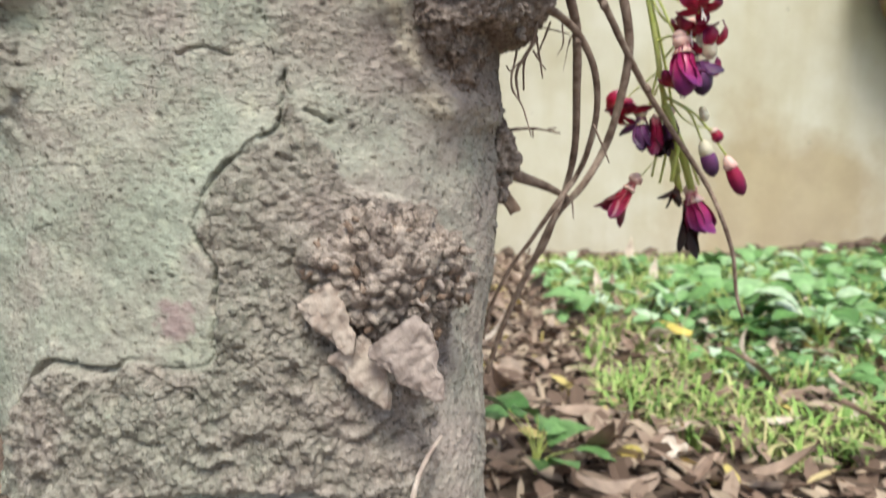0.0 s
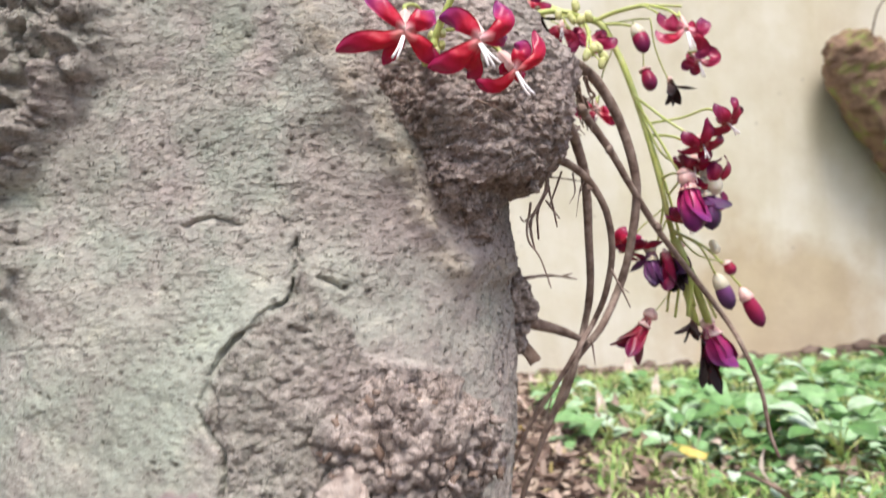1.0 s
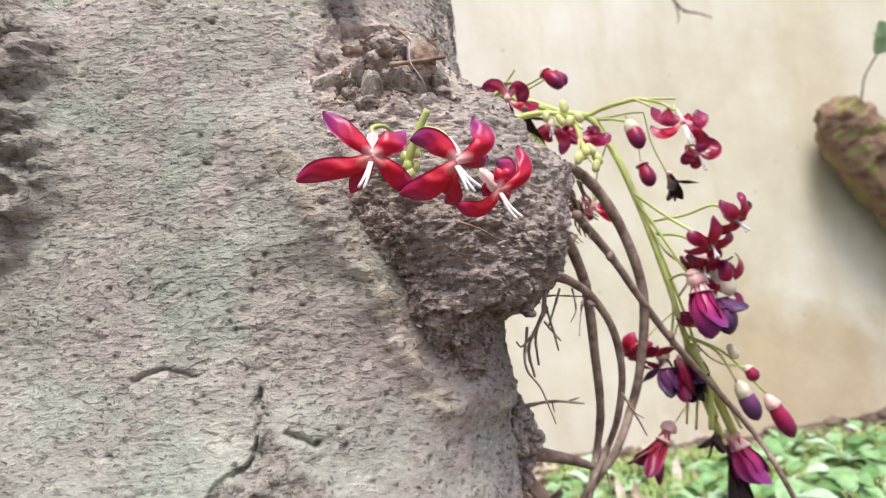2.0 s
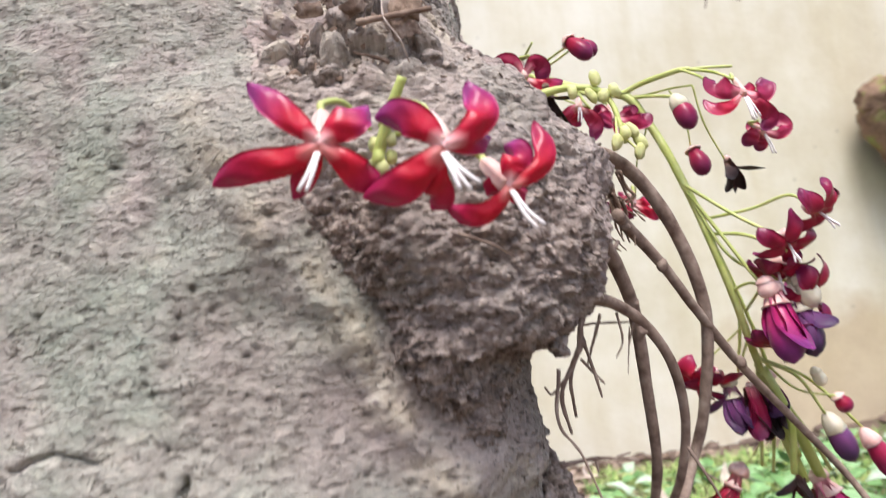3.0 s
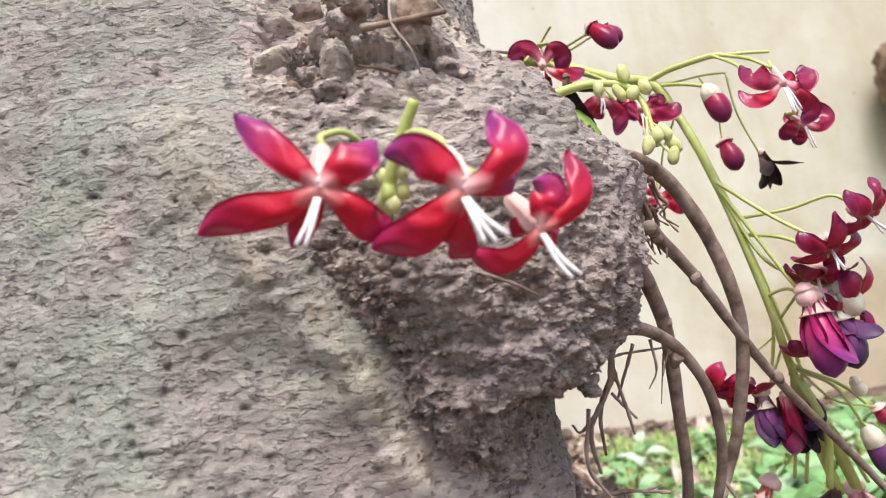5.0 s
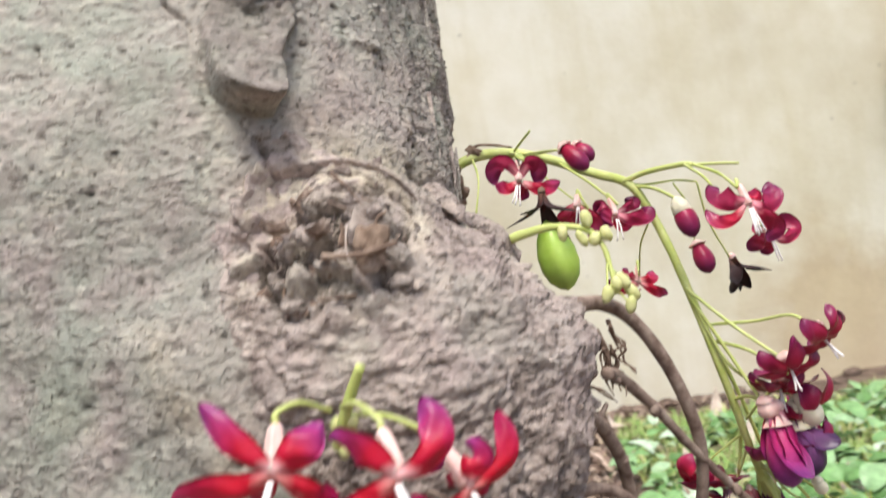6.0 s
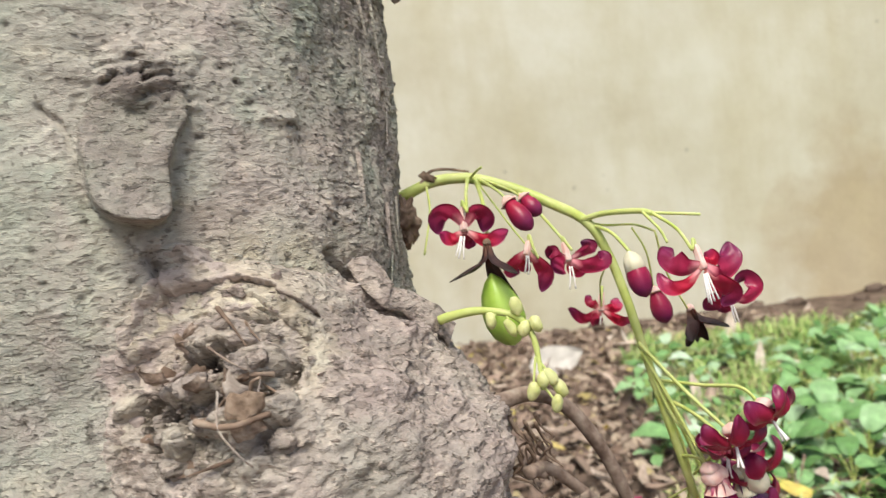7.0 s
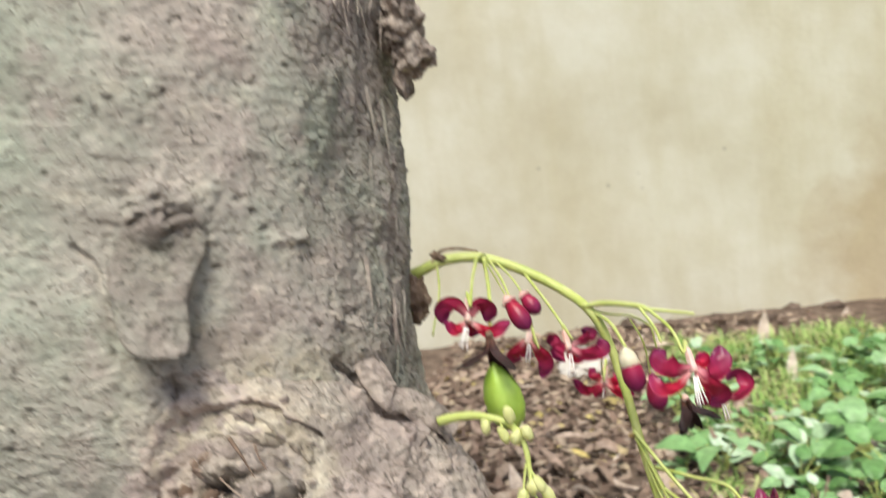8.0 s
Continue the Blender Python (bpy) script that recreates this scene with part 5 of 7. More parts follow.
# dried fibres at the burl's edge
for n in range(14):
    a = np.array((0.0707, 0.3845, 0.4109)) + (0.005 * math.sin(n * 2.1), 0.004 * math.cos(n * 1.3), 0.007 * math.sin(n))
    stalk(tree, [a + (-0.002, -0.002, 0.006), a, a + (0.004 * math.sin(n), 0, -0.004), a + (0.003 * math.sin(n * 3 + 1), 0.001, -0.007), a + (0.003 + 0.003 * math.sin(n * 3), 0.001, -0.012)], 0.0007, 0.0003, DRY, "fibre", 0.5, n)
rootlets = [
    ([(0.0453, 0.3441, 0.3694), (0.0421, 0.3452, 0.3574), (0.0357, 0.3475, 0.3452), (0.0374, 0.3506, 0.3323)], 0.0010), ([(0.0398, 0.3458, 0.3525), (0.0329, 0.3456, 0.3458), (0.0305, 0.3455, 0.348)], 0.0006),
    ([(0.0447, 0.3477, 0.3625), (0.0473, 0.3487, 0.3496), (0.0485, 0.3493, 0.3424)], 0.0007), ([(0.0515, 0.347, 0.3685), (0.0477, 0.3521, 0.3574), (0.0456, 0.3526, 0.3523)], 0.0006),
    ([(0.0583, 0.3547, 0.3687), (0.0591, 0.3555, 0.3595), (0.0562, 0.3561, 0.3539)], 0.0005), ([(0.0643, 0.3589, 0.3647), (0.0617, 0.3596, 0.3569)], 0.0004),
    ([(0.0344, 0.3349, 0.3536), (0.0321, 0.3357, 0.3383), (0.0376, 0.3362, 0.328), (0.0416, 0.3342, 0.3143)], 0.0006), ([(0.0347, 0.3752, 0.3183), (0.0484, 0.3773, 0.319), (0.0628, 0.379, 0.3166)], 0.0010),
    ([(0.0554, 0.3782, 0.3184), (0.0605, 0.3784, 0.3196)], 0.0006), ([(0.0475, 0.3773, 0.319), (0.0481, 0.3766, 0.3142)], 0.0006), ([(0.0772, 0.3655, 0.321), (0.0829, 0.3657, 0.3089), (0.0863, 0.3666, 0.3014)], 0.0006),
    ([(0.0812, 0.3662, 0.3124), (0.0858, 0.3657, 0.3089)], 0.0004), ([(0.0736, 0.4002, 0.2824), (0.0745, 0.3982, 0.2687)], 0.0006), ([(0.051, 0.4057, 0.2506), (0.0467, 0.4042, 0.2408)], 0.0006), ([(0.0401, 0.4052, 0.2474), (0.0424, 0.4038, 0.2382)], 0.0005),
    ([(0.0669, 0.3732, 0.3941), (0.053, 0.3542, 0.3804), (0.0504, 0.3523, 0.3722)], 0.0010), ([(0.0437, 0.3459, 0.365), (0.0476, 0.348, 0.366), (0.0637, 0.362, 0.3651)], 0.0006), ([(0.0449, 0.3465, 0.3615), (0.0394, 0.3478, 0.3507), (0.0397, 0.3518, 0.3371)], 0.0010),
    ([(0.0433, 0.3473, 0.3552), (0.0502, 0.3509, 0.3466)], 0.0006), ([(0.0635, 0.3623, 0.3633), (0.061, 0.3644, 0.3477)], 0.0003), ([(0.0096, 0.2997, 0.3931), (0.017, 0.2986, 0.3894), (0.0234, 0.3015, 0.3855)], 0.0005),
]
for n, (line, r) in enumerate(rootlets):
    part("rootlet", tube(line, r, 0.5 * r, count=7 * len(line), sides=7, bumps=0.3, seed=120 + n), TWIG, tree)

# ragged chips that stand off the knob
for n in range(46):
    az, el = clump.uniform(math.pi, 2 * math.pi), clump.uniform(-0.8, 1.3)
    way = np.array([math.cos(az) * math.cos(el), math.sin(az) * math.cos(el), math.sin(el)])
    flake(knob_at + way * (0.034, 0.021, 0.029) * clump.uniform(0.95, 1.06), (clump.uniform(0.0012, 0.0034), clump.uniform(0.0008, 0.0018)), clump.uniform(-80, 80), clump.uniform(-50, 50), (CHIP, CHIP, SPIKE, DRY)[n % 4], 700 + n, 0.7, tree)

# ---- flowers in front of the burl ----
spray = thing("flower_spray", (-0.0065, 0.2948, 0.4119), "short green stalk with three open crimson flowers", "flower", "flower clusters on the trunk")
stalk(spray, [(0.0011, 0.279, 0.4292), (-0.0031, 0.2819, 0.4216), (-0.0066, 0.2848, 0.4142), (-0.008, 0.2873, 0.4101), (-0.0125, 0.3134, 0.4103)], 0.0013, 0.0019, GREEN_STEM, "stem", 0.08, 2, "cut green stem")
for n, x in enumerate([(-0.008, 0.2852, 0.4151), (-0.0038, 0.2842, 0.416), (-0.0086, 0.2867, 0.4106), (-0.0042, 0.2856, 0.4118), (-0.0066, 0.2846, 0.4092)]):
    part("bud", blob(x, (0.0016, 0.0015, 0.0020), 0.15, 0.002, 140 + n, rows=10, cols=12), BUD_GREEN, spray)


def strap_mesh(line, width, thick=0.0005, twist=0.0, cup=0.45):
    """A petal along a curved line, its inner face towards the viewer's side, cupped, with a rolled tip."""
    nu, nv = 25, 9
    mid, u = glide(line, nu)
    tan = np.gradient(mid, axis=0)
    tan /= np.linalg.norm(tan, axis=1, keepdims=True)
    across = np.cross(tan, (0.05, -0.97, -0.24))
    across /= np.linalg.norm(across, axis=1, keepdims=True)
    up = np.cross(across, tan)
    tw = np.radians(twist) * u[:, None]
    across, up = np.cos(tw) * across + np.sin(tw) * up, np.cos(tw) * up - np.sin(tw) * across
    w = width / 2 * (0.34 + 0.66 * np.sin(np.pi * np.clip(u / 1.2, 0, 1) ** 1.1)) * np.sqrt(np.clip(1 - np.clip((u - 0.74) / 0.265, 0, 1) ** 2, 0.004, 1))
    a = np.linspace(-1, 1, nv)
    wave = 0.10 * np.sin(7 * u[:, None] + 2.5 * a + 40 * width) + 0.06 * np.sin(17 * u[:, None] - 4 * a) - cup * a**2 - 0.30 * step(0.75, 1.0, u)[:, None]
    top = mid[:, None] + (w[:, None] * a)[..., None] * across[:, None] + (w[:, None] * wave)[..., None] * up[:, None]
    low = top - (thick * (1 - 0.8 * a**2) + 0 * w[:, None])[..., None] * up[:, None]
    ids = np.arange(nu * nv).reshape(nu, nv)
    quads = np.stack([ids[:-1, :-1], ids[1:, :-1], ids[1:, 1:], ids[:-1, 1:]], -1).reshape(-1, 4)
    under = quads[:, ::-1] + nu * nv
    rim = list(ids[:, 0]) + list(ids[-1, 1:]) + list(ids[::-1, -1][1:]) + list(ids[0, ::-1][1:-1])
    edge = [(rim[i], rim[(i + 1) % len(rim)], rim[(i + 1) % len(rim)] + nu * nv, rim[i] + nu * nv) for i in range(len(rim))]
    data = bpy.data.meshes.new("petal")
    data.from_pydata(np.concatenate([top.reshape(-1, 3), low.reshape(-1, 3)]).tolist(), [], quads.tolist() + under.tolist() + edge)
    data.polygons.foreach_set("material_index", [0] * len(quads) + [1] * (len(under) + len(edge)))
    uv = data.uv_layers.new(name="along")
    loops = np.zeros(len(data.loops), np.int32)
    data.loops.foreach_get("vertex_index", loops)
    where = loops % (nu * nv)
    uv.data.foreach_set("uv", np.stack([u[where // nv], 0.5 + 0.5 * a[where % nv]], -1).ravel())
    data.update()
    return data


def open_flower(owner, calyx, petals, filaments, join, fat=0.0019):
    """A wide open flower: the pale calyx behind, recurved petals (line, width, tone, twist), white stamens, its pedicel."""
    foot = np.array(calyx[0])
    axis = unit(np.array(calyx[-1]) - foot)
    long = np.linalg.norm(np.array(calyx[-1]) - foot) * 1.12
    cup = part("flower", lathe(foot, axis, [(h * long, fat * r) for h, r in [(0, 0.15), (0.03, 0.5), (0.12, 0.85), (0.35, 1.05), (0.7, 1.12), (0.94, 1.2), (1.0, 0.95), (1.0, 0.05)]], 20, 0.14), CALYX, owner)
    backs = {CRIMSON: MAUVE, SCARLET: SCARLET, PURPLE: MAROON, MAUVE: MAROON}
    for line, width, tone, twist in petals:
        part("petal", strap_mesh(line, width, twist=twist, cup=0.45 if owner is spray else 0.12), [tone, backs.get(tone, PURPLE)], cup)
    for line in filaments:
        part("stamen", tube(line, 0.3 * fat, 0.26 * fat, count=8, sides=6), STAMEN, cup, "white stamen")
    rise = np.array((0, -0.002, 0.0035)) if owner is spray else np.array((0, 0, 0.0006))
    stalk(owner, [join, 0.5 * (np.array(join) + foot) + rise, tuple(foot - 0.0015 * axis + (0, 0, 0.0005)), tuple(foot + 0.0004 * axis)], 0.0006, 0.0009)


open_flower(spray, [(-0.0174, 0.2703, 0.4202), (-0.0176, 0.2679, 0.4154), (-0.0179, 0.2664, 0.4117)], [
    ([(-0.0176, 0.2645, 0.4109), (-0.0245, 0.2646, 0.4081), (-0.034, 0.2652, 0.4076), (-0.0431, 0.2691, 0.4058)], 0.0075, SCARLET, 12),
    ([(-0.0176, 0.2645, 0.4109), (-0.0212, 0.2628, 0.4148), (-0.0263, 0.2627, 0.4203), (-0.0324, 0.2655, 0.4272)], 0.0065, CRIMSON, -15),
    ([(-0.0176, 0.2645, 0.4109), (-0.0135, 0.2634, 0.4132), (-0.0096, 0.2641, 0.4162), (-0.0068, 0.2688, 0.4196)], 0.0085, CRIMSON, 20),
    ([(-0.0176, 0.2645, 0.4109), (-0.013, 0.2654, 0.4064), (-0.0096, 0.267, 0.4029), (-0.0055, 0.2703, 0.4024)], 0.0075, SCARLET, -10),
    ([(-0.0177, 0.2655, 0.4111), (-0.0203, 0.2669, 0.4072), (-0.0235, 0.2702, 0.4046), (-0.0265, 0.2735, 0.4015)], 0.0055, SCARLET, 0),
], [[(-0.0186, 0.2647, 0.4089), (-0.0204, 0.2623, 0.404), (-0.0226, 0.2617, 0.4004)],
    [(-0.0181, 0.2648, 0.4088), (-0.0193, 0.2624, 0.4039), (-0.021, 0.2618, 0.4)]], (-0.0085, 0.2838, 0.4190))
open_flower(spray, [(0.0057, 0.2699, 0.4163), (0.0074, 0.2676, 0.4121), (0.0087, 0.2661, 0.4082)], [
    ([(0.0086, 0.2643, 0.4068), (0.0055, 0.2626, 0.4105), (0.0005, 0.2629, 0.4138), (-0.0056, 0.2674, 0.4157)], 0.008, CRIMSON, 15),
    ([(0.0086, 0.2643, 0.4068), (0.0138, 0.2634, 0.4081), (0.0183, 0.264, 0.4121), (0.018, 0.2663, 0.4172), (0.0157, 0.2686, 0.422)], 0.0075, CRIMSON, -25),
    ([(0.0086, 0.2643, 0.4068), (0.0037, 0.2647, 0.4024), (-0.0018, 0.2659, 0.3992), (-0.0103, 0.2696, 0.3988)], 0.0085, SCARLET, 10),
    ([(0.0086, 0.2653, 0.407), (0.0064, 0.2671, 0.4009), (0.0066, 0.2707, 0.3968), (0.0041, 0.2739, 0.3951)], 0.0065, SCARLET, 0),
    ([(0.0086, 0.2643, 0.4068), (0.0123, 0.2654, 0.4073), (0.017, 0.2686, 0.408), (0.0197, 0.2726, 0.4096)], 0.006, CRIMSON, 0),
], [[(0.0084, 0.2646, 0.405), (0.0099, 0.2623, 0.4002), (0.0111, 0.2619, 0.3961)],
    [(0.0091, 0.2646, 0.405), (0.0117, 0.2623, 0.4007), (0.0154, 0.262, 0.397)],
    [(0.0087, 0.2646, 0.405), (0.0109, 0.2624, 0.4001), (0.0133, 0.2621, 0.3958)]], (-0.0060, 0.2838, 0.4195))
open_flower(spray, [(0.0174, 0.2829, 0.4073), (0.0193, 0.2804, 0.4042), (0.0218, 0.279, 0.4003)], [
    ([(0.0226, 0.2772, 0.399), (0.0266, 0.2773, 0.4001), (0.0315, 0.278, 0.4035), (0.0325, 0.2793, 0.4089), (0.031, 0.2814, 0.4149)], 0.0055, SCARLET, -20),
    ([(0.0226, 0.2772, 0.399), (0.0237, 0.2757, 0.403), (0.0254, 0.2764, 0.406), (0.0226, 0.2789, 0.4089)], 0.007, CRIMSON, 15),
    ([(0.0226, 0.2772, 0.399), (0.0202, 0.2776, 0.3958), (0.0157, 0.2787, 0.3933), (0.0112, 0.2804, 0.3943), (0.0075, 0.2829, 0.397)], 0.0055, SCARLET, 10),
    ([(0.0226, 0.2772, 0.399), (0.0247, 0.2806, 0.3975), (0.0273, 0.2836, 0.3988)], 0.005, SCARLET, 0),
    ([(0.0226, 0.2772, 0.399), (0.0197, 0.279, 0.3999), (0.0174, 0.2822, 0.3982)], 0.005, SCARLET, 0),
], [[(0.0232, 0.2774, 0.3977), (0.0258, 0.2763, 0.3926), (0.0292, 0.276, 0.3887)],
    [(0.0228, 0.2774, 0.3978), (0.0249, 0.2763, 0.392), (0.0274, 0.276, 0.3882)]], (-0.0052, 0.2860, 0.4175))

# ---- the large hanging cluster ----
panicle = thing("flower_panicle", (0.015, 0.4889, 0.5019), "arching yellow-green panicle with maroon flowers and buds", "flower cluster", "flower clusters on the trunk")
main = [(0.014, 0.4908, 0.5024), (0.0217, 0.49, 0.5054), (0.0344, 0.492, 0.5093), (0.051, 0.495, 0.5085), (0.0702, 0.493, 0.5018), (0.0912, 0.487, 0.4903), (0.1054, 0.4727, 0.4808), (0.1129, 0.4697, 0.466), (0.1182, 0.4615, 0.4451), (0.1246, 0.4511, 0.4104), (0.1325, 0.45, 0.3735), (0.1407, 0.4565, 0.3407), (0.1505, 0.4655, 0.314), (0.1582, 0.4721, 0.292)]
part("stem", tube(main, 0.0032, 0.0014, count=120, sides=12, bumps=0.05, seed=7), GREEN_STEM, panicle, "arching yellow-green stem")
for line, r in [
        ([(0.1037, 0.4726, 0.4819), (0.1127, 0.4661, 0.4842), (0.1267, 0.4549, 0.4842), (0.1321, 0.4504, 0.4827)], 0.0015), ([(0.131, 0.4513, 0.483), (0.1411, 0.4485, 0.4816), (0.151, 0.4466, 0.48)], 0.0008),
        ([(0.1283, 0.452, 0.4836), (0.133, 0.4435, 0.4764), (0.1347, 0.4379, 0.471)], 0.0007), ([(0.1321, 0.4504, 0.4827), (0.1394, 0.4403, 0.476), (0.1425, 0.4294, 0.4678)], 0.0008),
        ([(0.1061, 0.4727, 0.4802), (0.1146, 0.4676, 0.4784), (0.1254, 0.4609, 0.4778), (0.1325, 0.4514, 0.4748)], 0.0006), ([(0.1084, 0.4708, 0.4788), (0.1152, 0.4611, 0.4752), (0.1199, 0.4445, 0.4682)], 0.0009),
        ([(0.1115, 0.4703, 0.4719), (0.1131, 0.4723, 0.4622), (0.1095, 0.485, 0.45), (0.1097, 0.502, 0.4338)], 0.0005), ([(0.124, 0.4606, 0.4767), (0.1290, 0.4600, 0.4650), (0.1312, 0.4650, 0.4475)], 0.0005),
        ([(0.1325, 0.4513, 0.4743), (0.1358, 0.4544, 0.4561), (0.1442, 0.458, 0.4366)], 0.0005), ([(0.051, 0.495, 0.5085), (0.0521, 0.463, 0.5023), (0.0538, 0.4365, 0.4949)], 0.0009),
        ([(0.0546, 0.4949, 0.5077), (0.0591, 0.4655, 0.495), (0.0603, 0.442, 0.4788)], 0.0011), ([(0.0574, 0.4944, 0.5067), (0.0665, 0.4612, 0.5013), (0.0731, 0.4313, 0.4957)], 0.0007), ([(0.0607, 0.4942, 0.5055), (0.0715, 0.4622, 0.5011), (0.0781, 0.4363, 0.4975)], 0.0006),
        ([(0.0743, 0.4918, 0.4995), (0.0857, 0.4748, 0.4856), (0.0965, 0.4585, 0.4702)], 0.0008), ([(0.055, 0.4949, 0.507), (0.072, 0.4655, 0.4813), (0.0812, 0.449, 0.4695)], 0.0005),
        ([(0.0518, 0.4952, 0.5082), (0.0572, 0.4801, 0.5117), (0.0605, 0.4634, 0.5127)], 0.0007), ([(0.0301, 0.4905, 0.5083), (0.032, 0.4767, 0.4946), (0.0286, 0.4638, 0.4759)], 0.0006)]:
    stalk(panicle, line, r)
stalk(panicle, [(0.027, 0.4892, 0.5082), (0.0329, 0.4911, 0.5144), (0.0418, 0.4948, 0.5144), (0.0521, 0.4957, 0.5117)], 0.0010, 0.0006, DRY, "dry_bract", 0.2, 3, "brown dried bract")
flake((0.0312, 0.4877, 0.5117), (0.004, 0.0022), 40, 10, DRY, 41, 0.5, panicle, "dry_bract")
open_flower(panicle, [(0.0513, 0.4469, 0.4971), (0.0516, 0.4445, 0.4939), (0.051, 0.4425, 0.4876)], [
    ([(0.0511, 0.4426, 0.4885), (0.0464, 0.4408, 0.4953), (0.0405, 0.4408, 0.4938), (0.0394, 0.4426, 0.4862)], 0.0083, PURPLE, 10),
    ([(0.052, 0.4427, 0.4884), (0.0567, 0.4421, 0.4939), (0.0606, 0.4444, 0.4909), (0.0587, 0.4462, 0.4844)], 0.0083, PURPLE, -15),
    ([(0.0523, 0.4424, 0.4856), (0.0606, 0.4409, 0.481), (0.0699, 0.4458, 0.484)], 0.0067, WINE, 12),
    ([(0.0499, 0.4421, 0.486), (0.0452, 0.4401, 0.4836), (0.0398, 0.4427, 0.4866)], 0.0062, WINE, -8),
    ([(0.0506, 0.4443, 0.4865), (0.0515, 0.4458, 0.4815), (0.0547, 0.4479, 0.4789)], 0.0062, MAROON, 5),
], [[(0.0498, 0.4408, 0.4842), (0.0487, 0.4379, 0.4792), (0.0474, 0.4372, 0.4752)], [(0.0508, 0.4409, 0.4841), (0.05, 0.438, 0.4785), (0.0496, 0.4374, 0.4745)], [(0.0493, 0.4408, 0.4843), (0.0476, 0.4378, 0.4793), (0.0463, 0.4372, 0.4764)]], (0.0538, 0.4365, 0.4949), 0.0014)
open_flower(panicle, [(0.078, 0.4554, 0.4776), (0.077, 0.4539, 0.4754), (0.0763, 0.4523, 0.4718)], [
    ([(0.076, 0.4524, 0.4728), (0.0714, 0.4502, 0.4695), (0.0682, 0.4512, 0.4652), (0.0722, 0.4536, 0.4634)], 0.0062, MAROON, 10),
    ([(0.0772, 0.4524, 0.4717), (0.0814, 0.4513, 0.4666), (0.0836, 0.4519, 0.4614), (0.0807, 0.4525, 0.4538)], 0.0073, MAROON, -15),
    ([(0.0782, 0.4525, 0.4716), (0.0819, 0.4529, 0.4633), (0.086, 0.4549, 0.4586)], 0.0052, WINE, 12),
    ([(0.0762, 0.4533, 0.4717), (0.0736, 0.4543, 0.467), (0.0769, 0.4563, 0.4633)], 0.0052, WINE, -8),
    ([(0.0765, 0.4543, 0.4715), (0.0783, 0.457, 0.467)], 0.0042, MAROON, 5),
], [[(0.0763, 0.4511, 0.4711), (0.0755, 0.4495, 0.4676), (0.0745, 0.4488, 0.4636)], [(0.077, 0.4512, 0.471), (0.0768, 0.4496, 0.467), (0.0759, 0.4489, 0.4628)]], (0.0812, 0.449, 0.4695), 0.0014)
open_flower(panicle, [(0.0932, 0.4619, 0.4743), (0.0933, 0.4604, 0.4705), (0.0942, 0.4589, 0.4662)], [
    ([(0.0942, 0.4589, 0.4662), (0.0895, 0.4565, 0.4687), (0.0874, 0.4586, 0.4709), (0.0877, 0.461, 0.4658)], 0.0062, MAUVE, 10),
    ([(0.0935, 0.4587, 0.4655), (0.091, 0.4552, 0.4648), (0.0868, 0.4552, 0.4623)], 0.0094, PURPLE, -15),
    ([(0.0954, 0.4589, 0.4652), (0.1017, 0.4574, 0.4622), (0.1096, 0.4598, 0.4634), (0.1087, 0.4633, 0.4677)], 0.0083, PURPLE, 12),
    ([(0.0955, 0.4601, 0.4658), (0.1016, 0.4613, 0.4684), (0.1057, 0.4642, 0.4699), (0.1011, 0.4649, 0.4727)], 0.0062, MAUVE, -8),
    ([(0.0944, 0.4598, 0.4652), (0.0967, 0.4605, 0.4603), (0.1035, 0.4635, 0.4599)], 0.0062, WINE, 5),
], [[(0.0946, 0.4575, 0.463), (0.0942, 0.4558, 0.4585), (0.0932, 0.4549, 0.4529)], [(0.0955, 0.4576, 0.4629), (0.0959, 0.456, 0.4582), (0.096, 0.4553, 0.4529)]], (0.0965, 0.4585, 0.4702), 0.0014)
open_flower(panicle, [(0.112, 0.5146, 0.4396), (0.1109, 0.5119, 0.4357), (0.1099, 0.51, 0.4309)], [
    ([(0.1092, 0.5099, 0.4305), (0.1008, 0.5071, 0.427), (0.0931, 0.5099, 0.4332)], 0.0062, MAROON, 10),
    ([(0.1092, 0.5099, 0.431), (0.1052, 0.5089, 0.4353), (0.1057, 0.5125, 0.4384)], 0.0062, MAROON, -15),
    ([(0.1108, 0.5101, 0.4308), (0.117, 0.51, 0.4308), (0.1195, 0.514, 0.435)], 0.0073, WINE, 12),
    ([(0.1106, 0.51, 0.4299), (0.1184, 0.5093, 0.4239), (0.1255, 0.513, 0.421)], 0.0062, WINE, -8),
    ([(0.1098, 0.5099, 0.43), (0.107, 0.5079, 0.4261), (0.1089, 0.5107, 0.4222)], 0.0073, MAROON, 5),
], [[(0.1094, 0.5084, 0.4274), (0.1084, 0.5067, 0.4233)]], (0.1097, 0.502, 0.4338), 0.0014)
